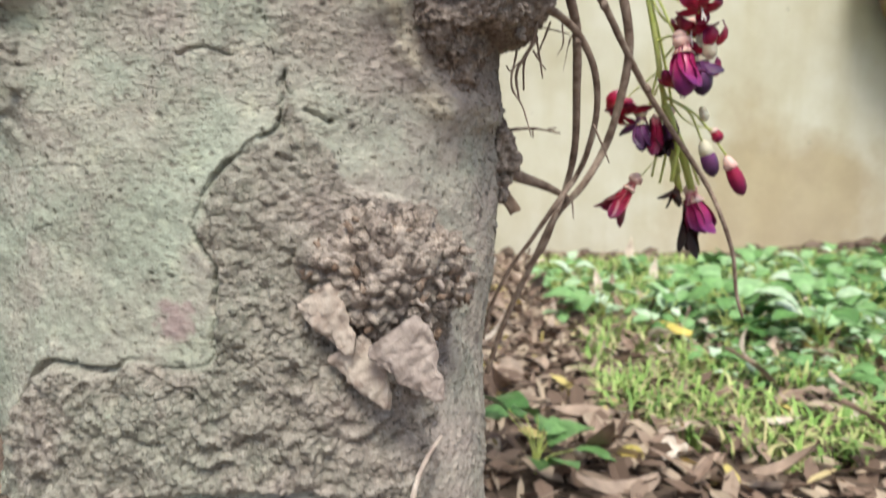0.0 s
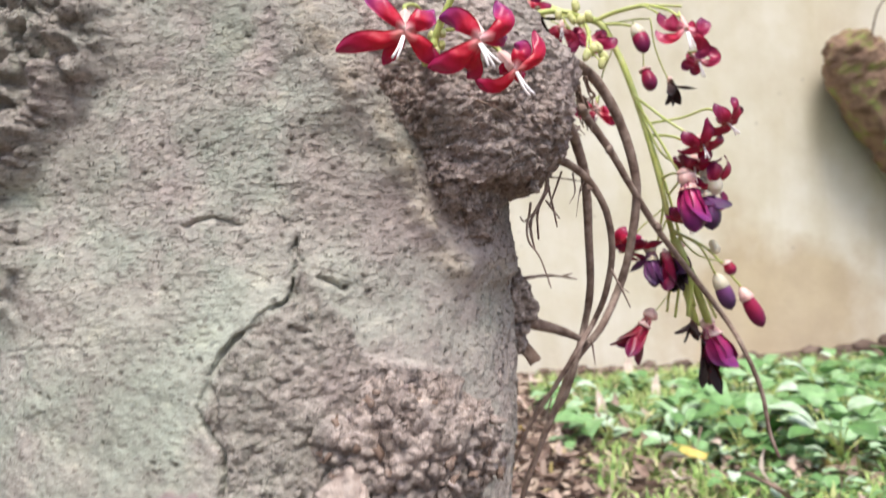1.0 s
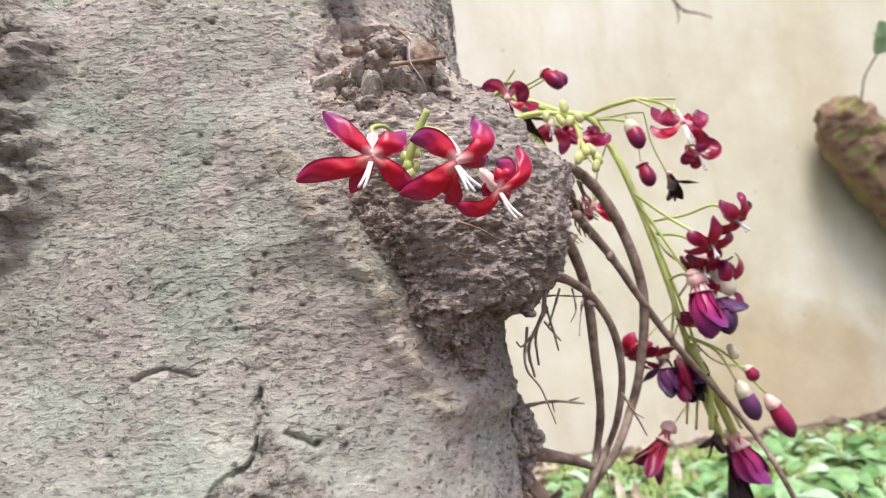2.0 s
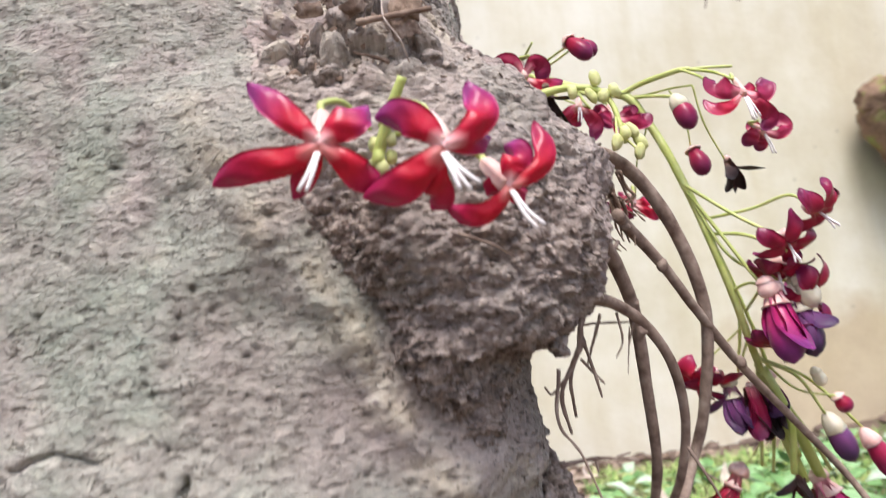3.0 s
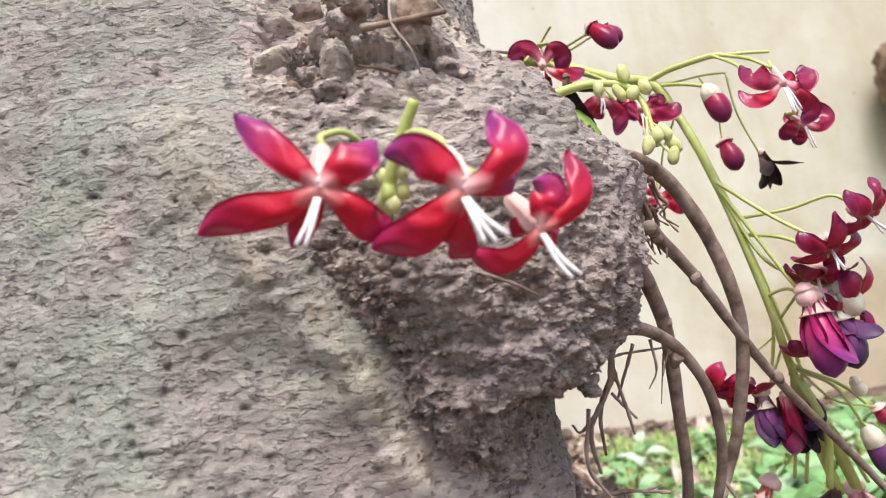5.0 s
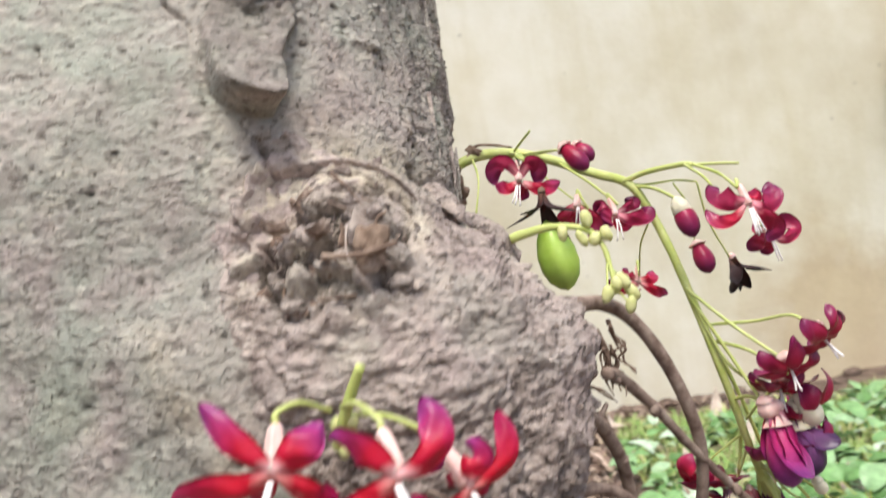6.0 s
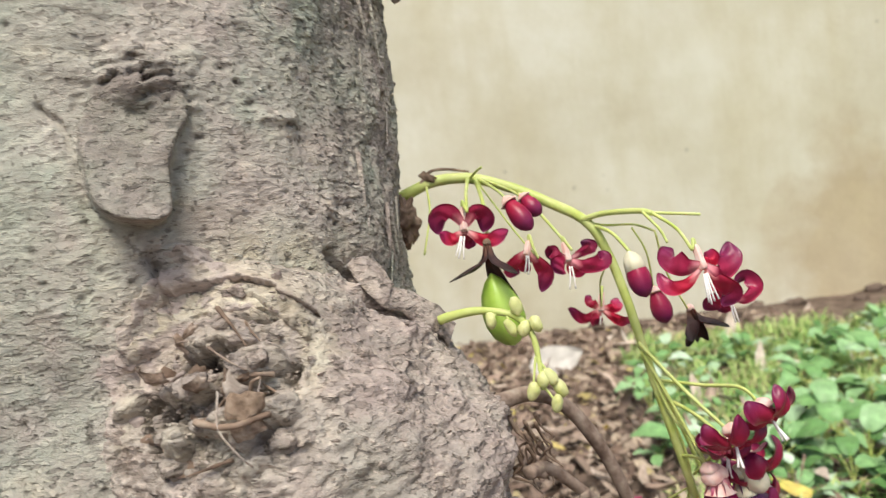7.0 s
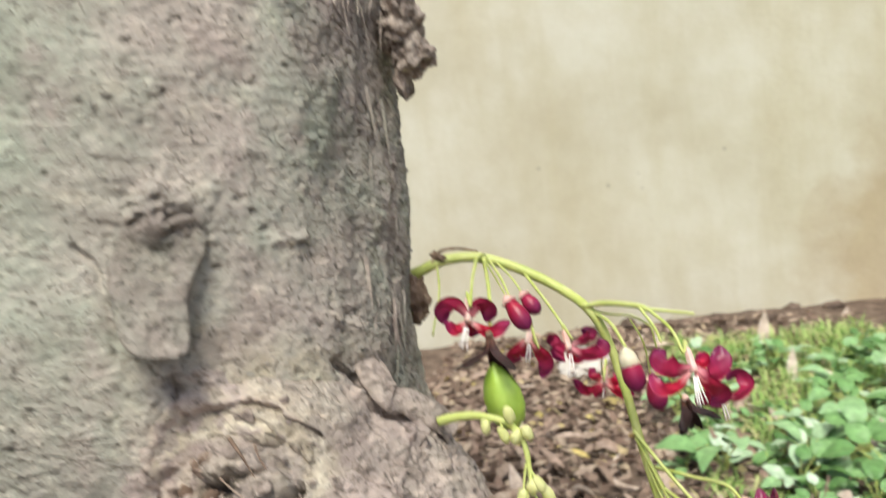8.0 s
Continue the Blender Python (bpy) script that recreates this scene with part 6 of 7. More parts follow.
open_flower(panicle, [(0.1443, 0.433, 0.4697), (0.1447, 0.4306, 0.4668), (0.1458, 0.4289, 0.4607)], [
    ([(0.1455, 0.4289, 0.4611), (0.1381, 0.4258, 0.4616), (0.1334, 0.4268, 0.466), (0.1355, 0.4316, 0.4692)], 0.0104, PURPLE, 10),
    ([(0.145, 0.4286, 0.4598), (0.1383, 0.4259, 0.4546), (0.1316, 0.4259, 0.4542), (0.1281, 0.4293, 0.4602)], 0.0062, WINE, -15),
    ([(0.1468, 0.429, 0.4606), (0.152, 0.4273, 0.4572), (0.157, 0.4297, 0.4622), (0.1578, 0.4348, 0.4688)], 0.0094, PURPLE, 12),
    ([(0.1467, 0.4288, 0.4592), (0.1518, 0.4278, 0.4539), (0.1569, 0.4308, 0.448), (0.1524, 0.4315, 0.4431)], 0.0078, MAROON, -8),
    ([(0.1468, 0.4309, 0.4597), (0.1502, 0.4328, 0.4625), (0.1485, 0.436, 0.4652)], 0.0073, WINE, 5),
], [[(0.1455, 0.4274, 0.4579), (0.1453, 0.4246, 0.4524), (0.1457, 0.4239, 0.4468)], [(0.1463, 0.4275, 0.4578), (0.147, 0.4248, 0.4522), (0.148, 0.4243, 0.447)], [(0.146, 0.4275, 0.4578), (0.1462, 0.4246, 0.4514), (0.1467, 0.4239, 0.446)], [(0.147, 0.4277, 0.458), (0.1481, 0.4251, 0.4528), (0.1498, 0.4246, 0.4476)]], (0.1425, 0.4294, 0.4678), 0.0014)
open_flower(panicle, [(0.1551, 0.4467, 0.4498), (0.1563, 0.4446, 0.4483), (0.1585, 0.4434, 0.4451)], [
    ([(0.158, 0.4435, 0.4457), (0.1639, 0.4418, 0.4425), (0.1698, 0.4443, 0.4464), (0.1666, 0.4465, 0.4515), (0.162, 0.4465, 0.4484)], 0.0067, PURPLE, 10),
    ([(0.1576, 0.4433, 0.4453), (0.1527, 0.4413, 0.4435), (0.1475, 0.4431, 0.4399)], 0.0073, MAROON, -15),
    ([(0.1586, 0.4445, 0.4449), (0.1556, 0.4454, 0.4478), (0.1538, 0.4478, 0.4522)], 0.0062, WINE, 12),
    ([(0.1582, 0.4443, 0.4444), (0.1574, 0.4447, 0.4403), (0.1539, 0.4458, 0.4377)], 0.0062, MAROON, -8),
], [[(0.1584, 0.4422, 0.4436), (0.1594, 0.4407, 0.4389), (0.1605, 0.4401, 0.4334)], [(0.158, 0.4421, 0.4434), (0.1583, 0.4405, 0.4386), (0.1591, 0.4399, 0.4336)]], (0.1548, 0.4389, 0.4496), 0.0014)
bud(panicle, (0.1193, 0.4424, 0.4684), (0.1237, 0.4363, 0.4493), 0.0049, PURPLE, PALE_CALYX, split=0.42)
bud(panicle, (0.1312, 0.4650, 0.4480), (0.1345, 0.4600, 0.4315), 0.0047, PURPLE, CALYX, split=0.15)
bud(panicle, (0.0705, 0.4313, 0.4989), (0.0801, 0.4236, 0.4848), 0.0043, MAROON, CALYX, split=0.2)
bud(panicle, (0.0771, 0.4364, 0.499), (0.0844, 0.4321, 0.4896), 0.0037, PURPLE, CALYX, split=0.2)
flower(panicle, (0.1459, 0.4579, 0.4344), (0.25, -0.1, -0.96), 0.0190, 0.0070, 8, 22, WITHERED, WITHERED, spin=0, stamens=0, label="blackened withered flower")
flower(panicle, (0.0602, 0.4400, 0.4768), (0.0, -0.2, -0.97), 0.0270, 0.0056, 10, 42, WITHERED, WITHERED, TAN, spin=15, stamens=0, label="blackened withered flower above a fruit")
fruit = part("fruit", lathe((0.0600, 0.4420, 0.4665), (0.18, 0.0, -1.0), [(0, 0.0004), (0.003, 0.0038), (0.008, 0.0068), (0.015, 0.0088), (0.022, 0.0089), (0.028, 0.0070), (0.032, 0.0035), (0.0335, 0.0004)], 25, 0.05), FRUIT, panicle, "glossy young green fruit")

# side spray of small green buds
small = thing("bud_spray", (0.0428, 0.3921, 0.4586), "pale green spray of small unopened flower buds", "flower cluster", "flower clusters on the trunk")
stalk(small, [(0.042, 0.3939, 0.4582), (0.0492, 0.3932, 0.4597), (0.0591, 0.391, 0.4605), (0.0704, 0.3883, 0.4578), (0.0757, 0.3862, 0.4509), (0.0771, 0.3832, 0.4413), (0.0773, 0.38, 0.4321)], 0.0019, 0.0008, GREEN_STEM, "stem", 0.12, 5)
for n, (a, c) in enumerate([((0.0643, 0.3896, 0.4595), (0.0618, 0.387, 0.457)), ((0.0674, 0.389, 0.4586), (0.0685, 0.3857, 0.4544)), ((0.0714, 0.3884, 0.4573), (0.0734, 0.3853, 0.4534)), ((0.0733, 0.3876, 0.4559), (0.0779, 0.3851, 0.4546)), ((0.0701, 0.3884, 0.4587), (0.0714, 0.3871, 0.4613)),
                            ((0.076, 0.3833, 0.4434), (0.0739, 0.3787, 0.4329)), ((0.0773, 0.3832, 0.4413), (0.0806, 0.3801, 0.4362)), ((0.0771, 0.3803, 0.434), (0.0815, 0.378, 0.4273)), ((0.0765, 0.3828, 0.4394), (0.0778, 0.3796, 0.4358)), ((0.0771, 0.3817, 0.4376), (0.0832, 0.3809, 0.4322))]):
    stalk(small, [a, tuple(0.5 * (np.array(a) + np.array(c)) + (0, 0, 0.0004)), c], 0.0005)
    part("bud", blob(c, (0.0021, 0.0021, 0.0036), 0.22, 0.003, 160 + n, turn=0.5 * math.sin(n * 2.3), rows=14, cols=16), BUD_GREEN, small)

# lower part of the panicle
lower = thing("flower_bunch", (0.1407, 0.4565, 0.3407), "dense hanging bunch of purple, magenta and withered flowers", "flower cluster", "flower clusters on the trunk")
for line, r in [
        ([(0.1208, 0.4512, 0.4229), (0.1309, 0.4439, 0.3986), (0.1387, 0.4373, 0.3788), (0.1424, 0.4338, 0.371)], 0.0009), ([(0.1199, 0.451, 0.4264), (0.1348, 0.4379, 0.4077), (0.1479, 0.4256, 0.3935)], 0.0009), ([(0.1219, 0.4515, 0.4194), (0.1304, 0.4546, 0.3914), (0.1371, 0.4587, 0.3635), (0.1338, 0.4632, 0.3359)], 0.0009),
        ([(0.1213, 0.4513, 0.4211), (0.1321, 0.4446, 0.3901), (0.1473, 0.442, 0.3788), (0.1595, 0.4401, 0.3719)], 0.0008), ([(0.1229, 0.4516, 0.4176), (0.1364, 0.4592, 0.3811), (0.1462, 0.4646, 0.3492), (0.1527, 0.4698, 0.3206)], 0.0010),
        ([(0.1325, 0.45, 0.3735), (0.138, 0.4406, 0.3758), (0.1434, 0.4337, 0.371)], 0.0008), ([(0.1265, 0.4508, 0.4016), (0.1381, 0.4357, 0.3971), (0.1493, 0.4241, 0.3867)], 0.0009), ([(0.1255, 0.4513, 0.4087), (0.1432, 0.4375, 0.4089), (0.1547, 0.4239, 0.4108), (0.1608, 0.4183, 0.403)], 0.0008),
        ([(0.1407, 0.4565, 0.3407), (0.155, 0.4508, 0.3314), (0.1657, 0.4539, 0.313)], 0.0008), ([(0.1391, 0.4564, 0.3425), (0.1633, 0.4587, 0.329), (0.1853, 0.4621, 0.3034)], 0.0008), ([(0.1428, 0.4589, 0.3354), (0.1563, 0.4676, 0.31), (0.1692, 0.4777, 0.2801)], 0.0030),
        ([(0.1428, 0.4589, 0.3354), (0.152, 0.4711, 0.3065), (0.1613, 0.4781, 0.2788)], 0.0026), ([(0.1413, 0.4587, 0.339), (0.1417, 0.4658, 0.3145), (0.1404, 0.473, 0.2895)], 0.0009), ([(0.1436, 0.4609, 0.3354), (0.1494, 0.4729, 0.3101), (0.1476, 0.4791, 0.2848)], 0.0010),
        ([(0.1413, 0.4587, 0.339), (0.1501, 0.4554, 0.3145), (0.1498, 0.4608, 0.2869)], 0.0018), ([(0.1451, 0.4611, 0.3318), (0.1625, 0.467, 0.3027), (0.172, 0.4723, 0.2841)], 0.0010), ([(0.1467, 0.4713, 0.3068), (0.1381, 0.4756, 0.2947), (0.1294, 0.4768, 0.2845)], 0.0004),
        ([(0.1384, 0.4579, 0.3495), (0.1338, 0.4632, 0.3359), (0.1295, 0.4661, 0.3274)], 0.0006), ([(0.1364, 0.4553, 0.3564), (0.1226, 0.465, 0.3436), (0.1162, 0.4701, 0.3334)], 0.0005), ([(0.1378, 0.4527, 0.3631), (0.1482, 0.4452, 0.3757), (0.1579, 0.4401, 0.373)], 0.0007),
        ([(0.14, 0.4581, 0.3459), (0.1538, 0.4532, 0.3263), (0.1731, 0.4551, 0.32)], 0.0006)]:
    stalk(lower, line, r)
flower(lower, (0.162, 0.4164, 0.4011), (0.35, -0.55, -0.75), 0.0215, 0.0085, 20, 160, MAROON, PURPLE, spin=15, stamens=3)
flower(lower, (0.1496, 0.4219, 0.3896), (0.0, -0.58, -0.80), 0.0215, 0.0085, 20, 150, MAROON, PURPLE, spin=50, stamens=3)
bud(lower, (0.1434, 0.4325, 0.3700), (0.1442, 0.4262, 0.3390), 0.0074, MAGENTA, CALYX, split=0.2)
flower(lower, (0.1434, 0.432, 0.3675), (0.02, -0.20, -0.97), 0.0285, 0.0165, 14, 12, MAGENTA, MAGENTA, spin=18, stamens=0, jitter=6)
bud(lower, (0.1549, 0.4383, 0.3665), (0.1580, 0.4350, 0.3400), 0.0064, VIOLET, PALE_CALYX, split=0.25)
flower(lower, (0.1549, 0.4379, 0.3646), (0.12, -0.10, -0.97), 0.0240, 0.0137, 12, 20, VIOLET, VIOLET, PALE_CALYX, spin=0, stamens=0)
flower(lower, (0.16, 0.4392, 0.3705), (0.45, -0.20, -0.85), 0.0260, 0.0110, 20, 230, MAROON, MAROON, PALE_CALYX, spin=40, stamens=2)
flower(lower, (0.1468, 0.4416, 0.3486), (0.05, -0.20, -0.97), 0.0215, 0.0085, 20, 160, MAROON, MAROON, spin=25, stamens=3)
flower(lower, (0.1144, 0.4702, 0.3328), (-0.75, -0.3, -0.5), 0.0205, 0.0101, 20, 165, WINE, MAUVE, spin=0, stamens=0)
flower(lower, (0.1634, 0.4446, 0.3524), (0.45, -0.15, -0.88), 0.0220, 0.0100, 20, 235, MAROON, MAROON, spin=30, stamens=0)
flower(lower, (0.1226, 0.468, 0.3323), (0.1, -0.15, -0.98), 0.0210, 0.0105, 16, 120, MAROON, PURPLE, spin=60, stamens=0)
flower(lower, (0.147, 0.4634, 0.3275), (0.12, -0.1, -0.98), 0.0230, 0.0110, 8, 26, VIOLET, VIOLET, spin=12, stamens=0)
flower(lower, (0.1497, 0.4368, 0.3788), (-0.1, -0.2, -0.97), 0.0200, 0.0110, 20, 190, MAROON, PURPLE, spin=33, stamens=2)
bud(lower, (0.1294, 0.4664, 0.3275), (0.1305, 0.4640, 0.3060), 0.0048, VIOLET, PALE_CALYX, split=0.2)
flower(lower, (0.1294, 0.4662, 0.3263), (0.05, -0.1, -0.98), 0.0224, 0.0106, 10, 20, VIOLET, VIOLET, PALE_CALYX, spin=10, stamens=0)
flower(lower, (0.1378, 0.462, 0.3253), (0.15, -0.1, -0.98), 0.0271, 0.0119, 8, 18, WITHERED, PURPLE, spin=30, stamens=0)
bud(lower, (0.1662, 0.4549, 0.3136), (0.1749, 0.4546, 0.2901), 0.0053, VIOLET, PALE_CALYX, split=0.4)
bud(lower, (0.1846, 0.4621, 0.3034), (0.1975, 0.4618, 0.2776), 0.0051, PURPLE, CALYX, split=0.3)
bud(lower, (0.173, 0.456, 0.321), (0.1779, 0.4556, 0.3122), 0.0038, MAROON, CALYX, split=0.2)
bud(lower, (0.1561, 0.4347, 0.3776), (0.1616, 0.4339, 0.3614), 0.0048, PALE_CALYX, PALE_CALYX, "pale closed bud")
bud(lower, (0.1398, 0.4313, 0.3775), (0.1418, 0.4311, 0.3676), 0.0045, CALYX, CALYX, "pink closed bud")
bud(lower, (0.1635, 0.4522, 0.3342), (0.1671, 0.4528, 0.3255), 0.0030, PALE_CALYX, PALE_CALYX)
bud(lower, (0.1701, 0.4795, 0.2780), (0.1785, 0.4735, 0.2510), 0.0070, MAGENTA, CALYX, split=0.25)
flower(lower, (0.1701, 0.4791, 0.2756), (0.30, -0.2, -0.93), 0.0300, 0.0165, 12, 18, MAGENTA, MAGENTA, spin=0, stamens=0, jitter=6)
flower(lower, (0.1694, 0.4856, 0.2701), (0.10, 0.0, -0.98), 0.0389, 0.0100, 3, 10, WITHERED, WITHERED, spin=20, stamens=0)
flower(lower, (0.1581, 0.4771, 0.2802), (-0.25, -0.1, -0.95), 0.0177, 0.0063, 20, 55, WITHERED, WITHERED, spin=0, stamens=0)
bud(lower, (0.1279, 0.4770, 0.2840), (0.1140, 0.4755, 0.2610), 0.0050, MAROON, CALYX, split=0.12)
flower(lower, (0.1279, 0.477, 0.2835), (-0.52, -0.05, -0.85), 0.0319, 0.0106, 5, 14, MAROON, MAROON, spin=0, stamens=0, label="dark red drooping flower")

def leaf_mesh(long, wide, fold, curl, seed, lobes=0.0):
    nu, nv = 11, 7
    u, a = np.linspace(0, 1, nu), np.linspace(-1, 1, nv)
    w = wide / 2 * np.sin(np.pi * np.clip(u, 0.015, 0.99) ** 0.8) ** 0.8 * (1 + lobes * np.cos(9 * u))
    x, y = (long * u)[:, None] + 0 * a, w[:, None] * a
    z = fold * np.abs(y) + curl * long * (u[:, None] - 0.3) ** 2 + 0.05 * long * vnoise(np.stack([3 * u[:, None] + 0 * a, 2 * a + 0 * u[:, None], 0 * x + seed], -1), seed)
    top = np.stack([x, y, z], -1)
    return grid_mesh(np.concatenate([top, (top - (0, 0, 0.0007))[::-1]]), close_v=True)


# ---- weathered log against the wall ----
log = thing("mossy_log", (2.75, 2.95, -0.1), "brown mossy log leaning by the wall", "log")
log_line = [(2.9, 2.93, -0.1), (2.42, 2.90, 0.36), (1.98, 2.87, 0.75), (1.80, 2.84, 1.0), (1.73, 2.82, 1.10)]
log_data = tube(log_line, 0.17, 0.12, count=130, sides=72, bumps=0.15, seed=301)
lv = np.zeros(len(log_data.vertices) * 3)
log_data.vertices.foreach_get("co", lv)
lv = lv.reshape(-1, 3)
lv += np.stack([fbm(lv / 0.08, 4, 341 + k) for k in range(3)], -1) * 0.018
log_data.vertices.foreach_set("co", lv.ravel())
part("wood", log_data, MOSSY, log)
part("stump_end", blob((1.735, 2.815, 1.105), (0.105, 0.11, 0.088), 0.22, 0.05, 303, rows=30, cols=40), MOSSY, log)


def from_eye(p):
    """Pushes a place outwards, towards the wall."""
    return tuple(np.array((0.0, 0.03, 0.35)) + 1.62 * (np.array(p) - (0.0, 0.03, 0.35)))


# ---- leafy twig and dead twig far up by the wall ----
sprig = thing("leafy_twig", from_eye((1.0918, 1.6557, 0.843)), "green leafy twig sprouting over the mossy log", "plant")
stalk(sprig, [from_eye(p) for p in [(1.0665, 1.6577, 0.8308), (1.0547, 1.6144, 0.872), (1.0546, 1.5721, 0.8969), (1.0724, 1.5272, 0.9442), (1.0997, 1.5016, 0.9969)]], 0.0034, 0.0024, TWIG, "twig")
for n, (x, turn, size) in enumerate([((1.085, 1.531, 0.925), 3.6, 1.0), ((1.0929, 1.5136, 0.9767), 3.9, 1.4), ((1.1197, 1.5528, 0.8598), 4.3, 0.9), ((1.0717, 1.639, 0.5776), 4.4, 0.6), ((1.1139, 1.6342, 0.6151), 5.0, 0.9)]):
    wide_leaf = leaf_mesh(0.19 * size, 0.12 * size, 0.2, -0.4, 60 + n, 0.03)
    leaf = new("leaf", wide_leaf)
    wide_leaf.materials.append(WEED)
    wide_leaf.polygons.foreach_set("use_smooth", [True] * len(wide_leaf.polygons))
    leaf.parent = sprig
    leaf.matrix_parent_inverse = Matrix.Translation(sprig.location).inverted()
    leaf.matrix_basis = Matrix.Translation(from_eye(x)) @ Euler((1.2, 0.5 * math.sin(n * 2.0), turn)).to_matrix().to_4x4()
dead = thing("dead_twig", from_eye((0.7198, 1.6802, 1.1478)), "dry brown twig hanging by the wall", "twig")
stalk(dead, [from_eye(p) for p in [(0.6317, 1.6786, 1.1969), (0.675, 1.6855, 1.1162), (0.7161, 1.6856, 1.099), (0.7503, 1.6858, 1.0836)]], 0.0065, 0.003, TWIG, "twig", 0.3, 6)
stalk(dead, [from_eye(p) for p in [(0.6663, 1.6843, 1.131), (0.6693, 1.6879, 1.0956), (0.6652, 1.6899, 1.0791)]], 0.005, 0.0025, TWIG, "twig", 0.3, 8)

# ---- ground cover ----
fallen = [leaf_mesh(*p) for p in [(0.10, 0.035, 0.3, 0.5, 1), (0.13, 0.040, -0.4, 0.6, 2), (0.09, 0.045, 0.5, -0.5, 3), (0.12, 0.030, 0.8, 0.3, 4), (0.07, 0.038, -0.2, 0.9, 5), (0.15, 0.034, 0.2, -0.3, 6)]]
for data in fallen:
    data.materials.append(LITTER)
    data.polygons.foreach_set("use_smooth", [True] * len(data.polygons))
pick = random.Random(21)


def lay(name, data, x, y, up, tilt, size=1.0):
    ob = new(name, data)
    z = float(ground_height(np.array([x]), np.array([y]))[0])
    ob.matrix_world = Matrix.LocRotScale((x, y, z + up), Euler((pick.uniform(-tilt, tilt), pick.uniform(-tilt, tilt), pick.uniform(0, 6.28))), (size, size, size))
    return ob


for k in range(300):
    y = pick.uniform(0.55, 1.7) if k < 220 else pick.uniform(1.3, 2.7)
    x = pick.uniform(-0.1, 0.45 + 0.35 * y) if k < 220 else pick.uniform(-0.4, 1.0)
    ob = lay("fallen_leaf", fallen[k % 6], x, y, pick.uniform(0.008, 0.022), 0.75, pick.uniform(0.32, 0.72) * (1.0 if k < 220 else 1.25))
    tagged(ob, "curled dry brown leaf lying on the soil", "fallen leaf", "leaf litter")

pale_data = leaf_mesh(0.16, 0.11, 0.3, 0.5, 9)
pale_data.materials.append(simple_material("bleached_leaf", [(0.3, (0.48, 0.44, 0.40)), (0.7, (0.66, 0.62, 0.57))], 30.0, 0.7))
pale_leaf = new("fallen_leaf", pale_data)
pale_leaf.matrix_world = Matrix.LocRotScale((0.01, 2.17, -0.085), Euler((0.9, -0.1, 0.3)), (1, 1, 1))
tagged(pale_leaf, "bleached whitish dry leaf lying near the wall", "fallen leaf", "leaf litter")

# broad-leaved weeds
weed_leaves = [leaf_mesh(*p) for p in [(0.055, 0.040, 0.15, -0.5, 11, 0.08), (0.070, 0.045, 0.2, -0.7, 12, 0.10), (0.045, 0.036, 0.1, -0.3, 13, 0.0)]]
for data in weed_leaves:
    data.polygons.foreach_set("use_smooth", [True] * len(data.polygons))
weeds = []
for k in range(4):
    w = thing("weed", (0, 0, -3 - k), "low green broad-leaved weed growing from the soil", "plant", "weeds by the wall")
    for j in range(9 + k):
        a, up, out = j * 2.4 + k, 0.03 + 0.055 * ((j * 7 + k) % 5) / 4, 0.012 + 0.035 * ((j * 3) % 4) / 3
        foot = np.array((0.0, 0.0, -3.0 - k))
        tip = foot + (out * math.cos(a), out * math.sin(a), up)
        stalk(w, [foot, foot + (0.3 * out * math.cos(a), 0.3 * out * math.sin(a), 0.6 * up), tip], 0.0014, 0.0009, GREEN_STEM, "leaf_stalk")
        leaf = new("leaf", weed_leaves[(j + k) % 3].copy())
        leaf.data.materials.append(WEED)
        leaf.parent = w
        leaf.matrix_parent_inverse = Matrix.Translation(w.location).inverted()
        leaf.matrix_basis = Matrix.Translation(tip) @ Euler((0.3 * math.sin(j * 5), -0.25 - 0.4 * math.sin(j * 3 + k), a)).to_matrix().to_4x4()
    weeds.append(w)
spots = []
for k in range(270):
    for _ in range(30):
        y = pick.uniform(1.10, 2.22) if k < 210 else pick.uniform(0.75, 1.3)
        x = pick.uniform(0.23 + 0.17 * (y < 1.35) + 0.16 * max(0, y - 1.6), 0.75 + 0.75 * y if k < 210 else 0.9)
        if all((x - a) ** 2 + (y - b) ** 2 > 0.04**2 for a, b in spots):
            break
    spots.append((x, y))
    z = float(ground_height(np.array([x]), np.array([y]))[0])
    size = pick.uniform(0.4, 1.05 - 0.2 * max(0, y - 1.6)) if k < 210 else pick.uniform(0.3, 0.55)
    if k == 5:
        x, y, z, size = 0.088, 0.63, 0.005, 0.7
    m = Matrix.LocRotScale((x, y, z - 0.004), Euler((pick.uniform(-0.15, 0.15), pick.uniform(-0.15, 0.15), pick.uniform(0, 6.28))), (size, size, size))
    if k < 4:
        weeds[k].matrix_basis = m
    else:
        copy_thing(weeds[k % 4], m).scale = (size, size, size)

# clods of earth along the foot of the wall
for k in range(18):
    x = 0.1 + 0.15 * k + pick.uniform(-0.03, 0.03)
    y = 2.8 + 0.1 * x - pick.uniform(0.05, 0.2)
    r = pick.uniform(0.014, 0.036)
    z = float(ground_height(np.array([x]), np.array([y]))[0])
    clod = part("clod", blob((x, y, z + 0.3 * r), (1.3 * r, r, 0.75 * r), 0.35, 0.6 * r, 330 + k, rows=14, cols=18), SOIL, None)
    tagged(clod, "brown clod of earth lying by the wall", "clod", "clods by the wall")

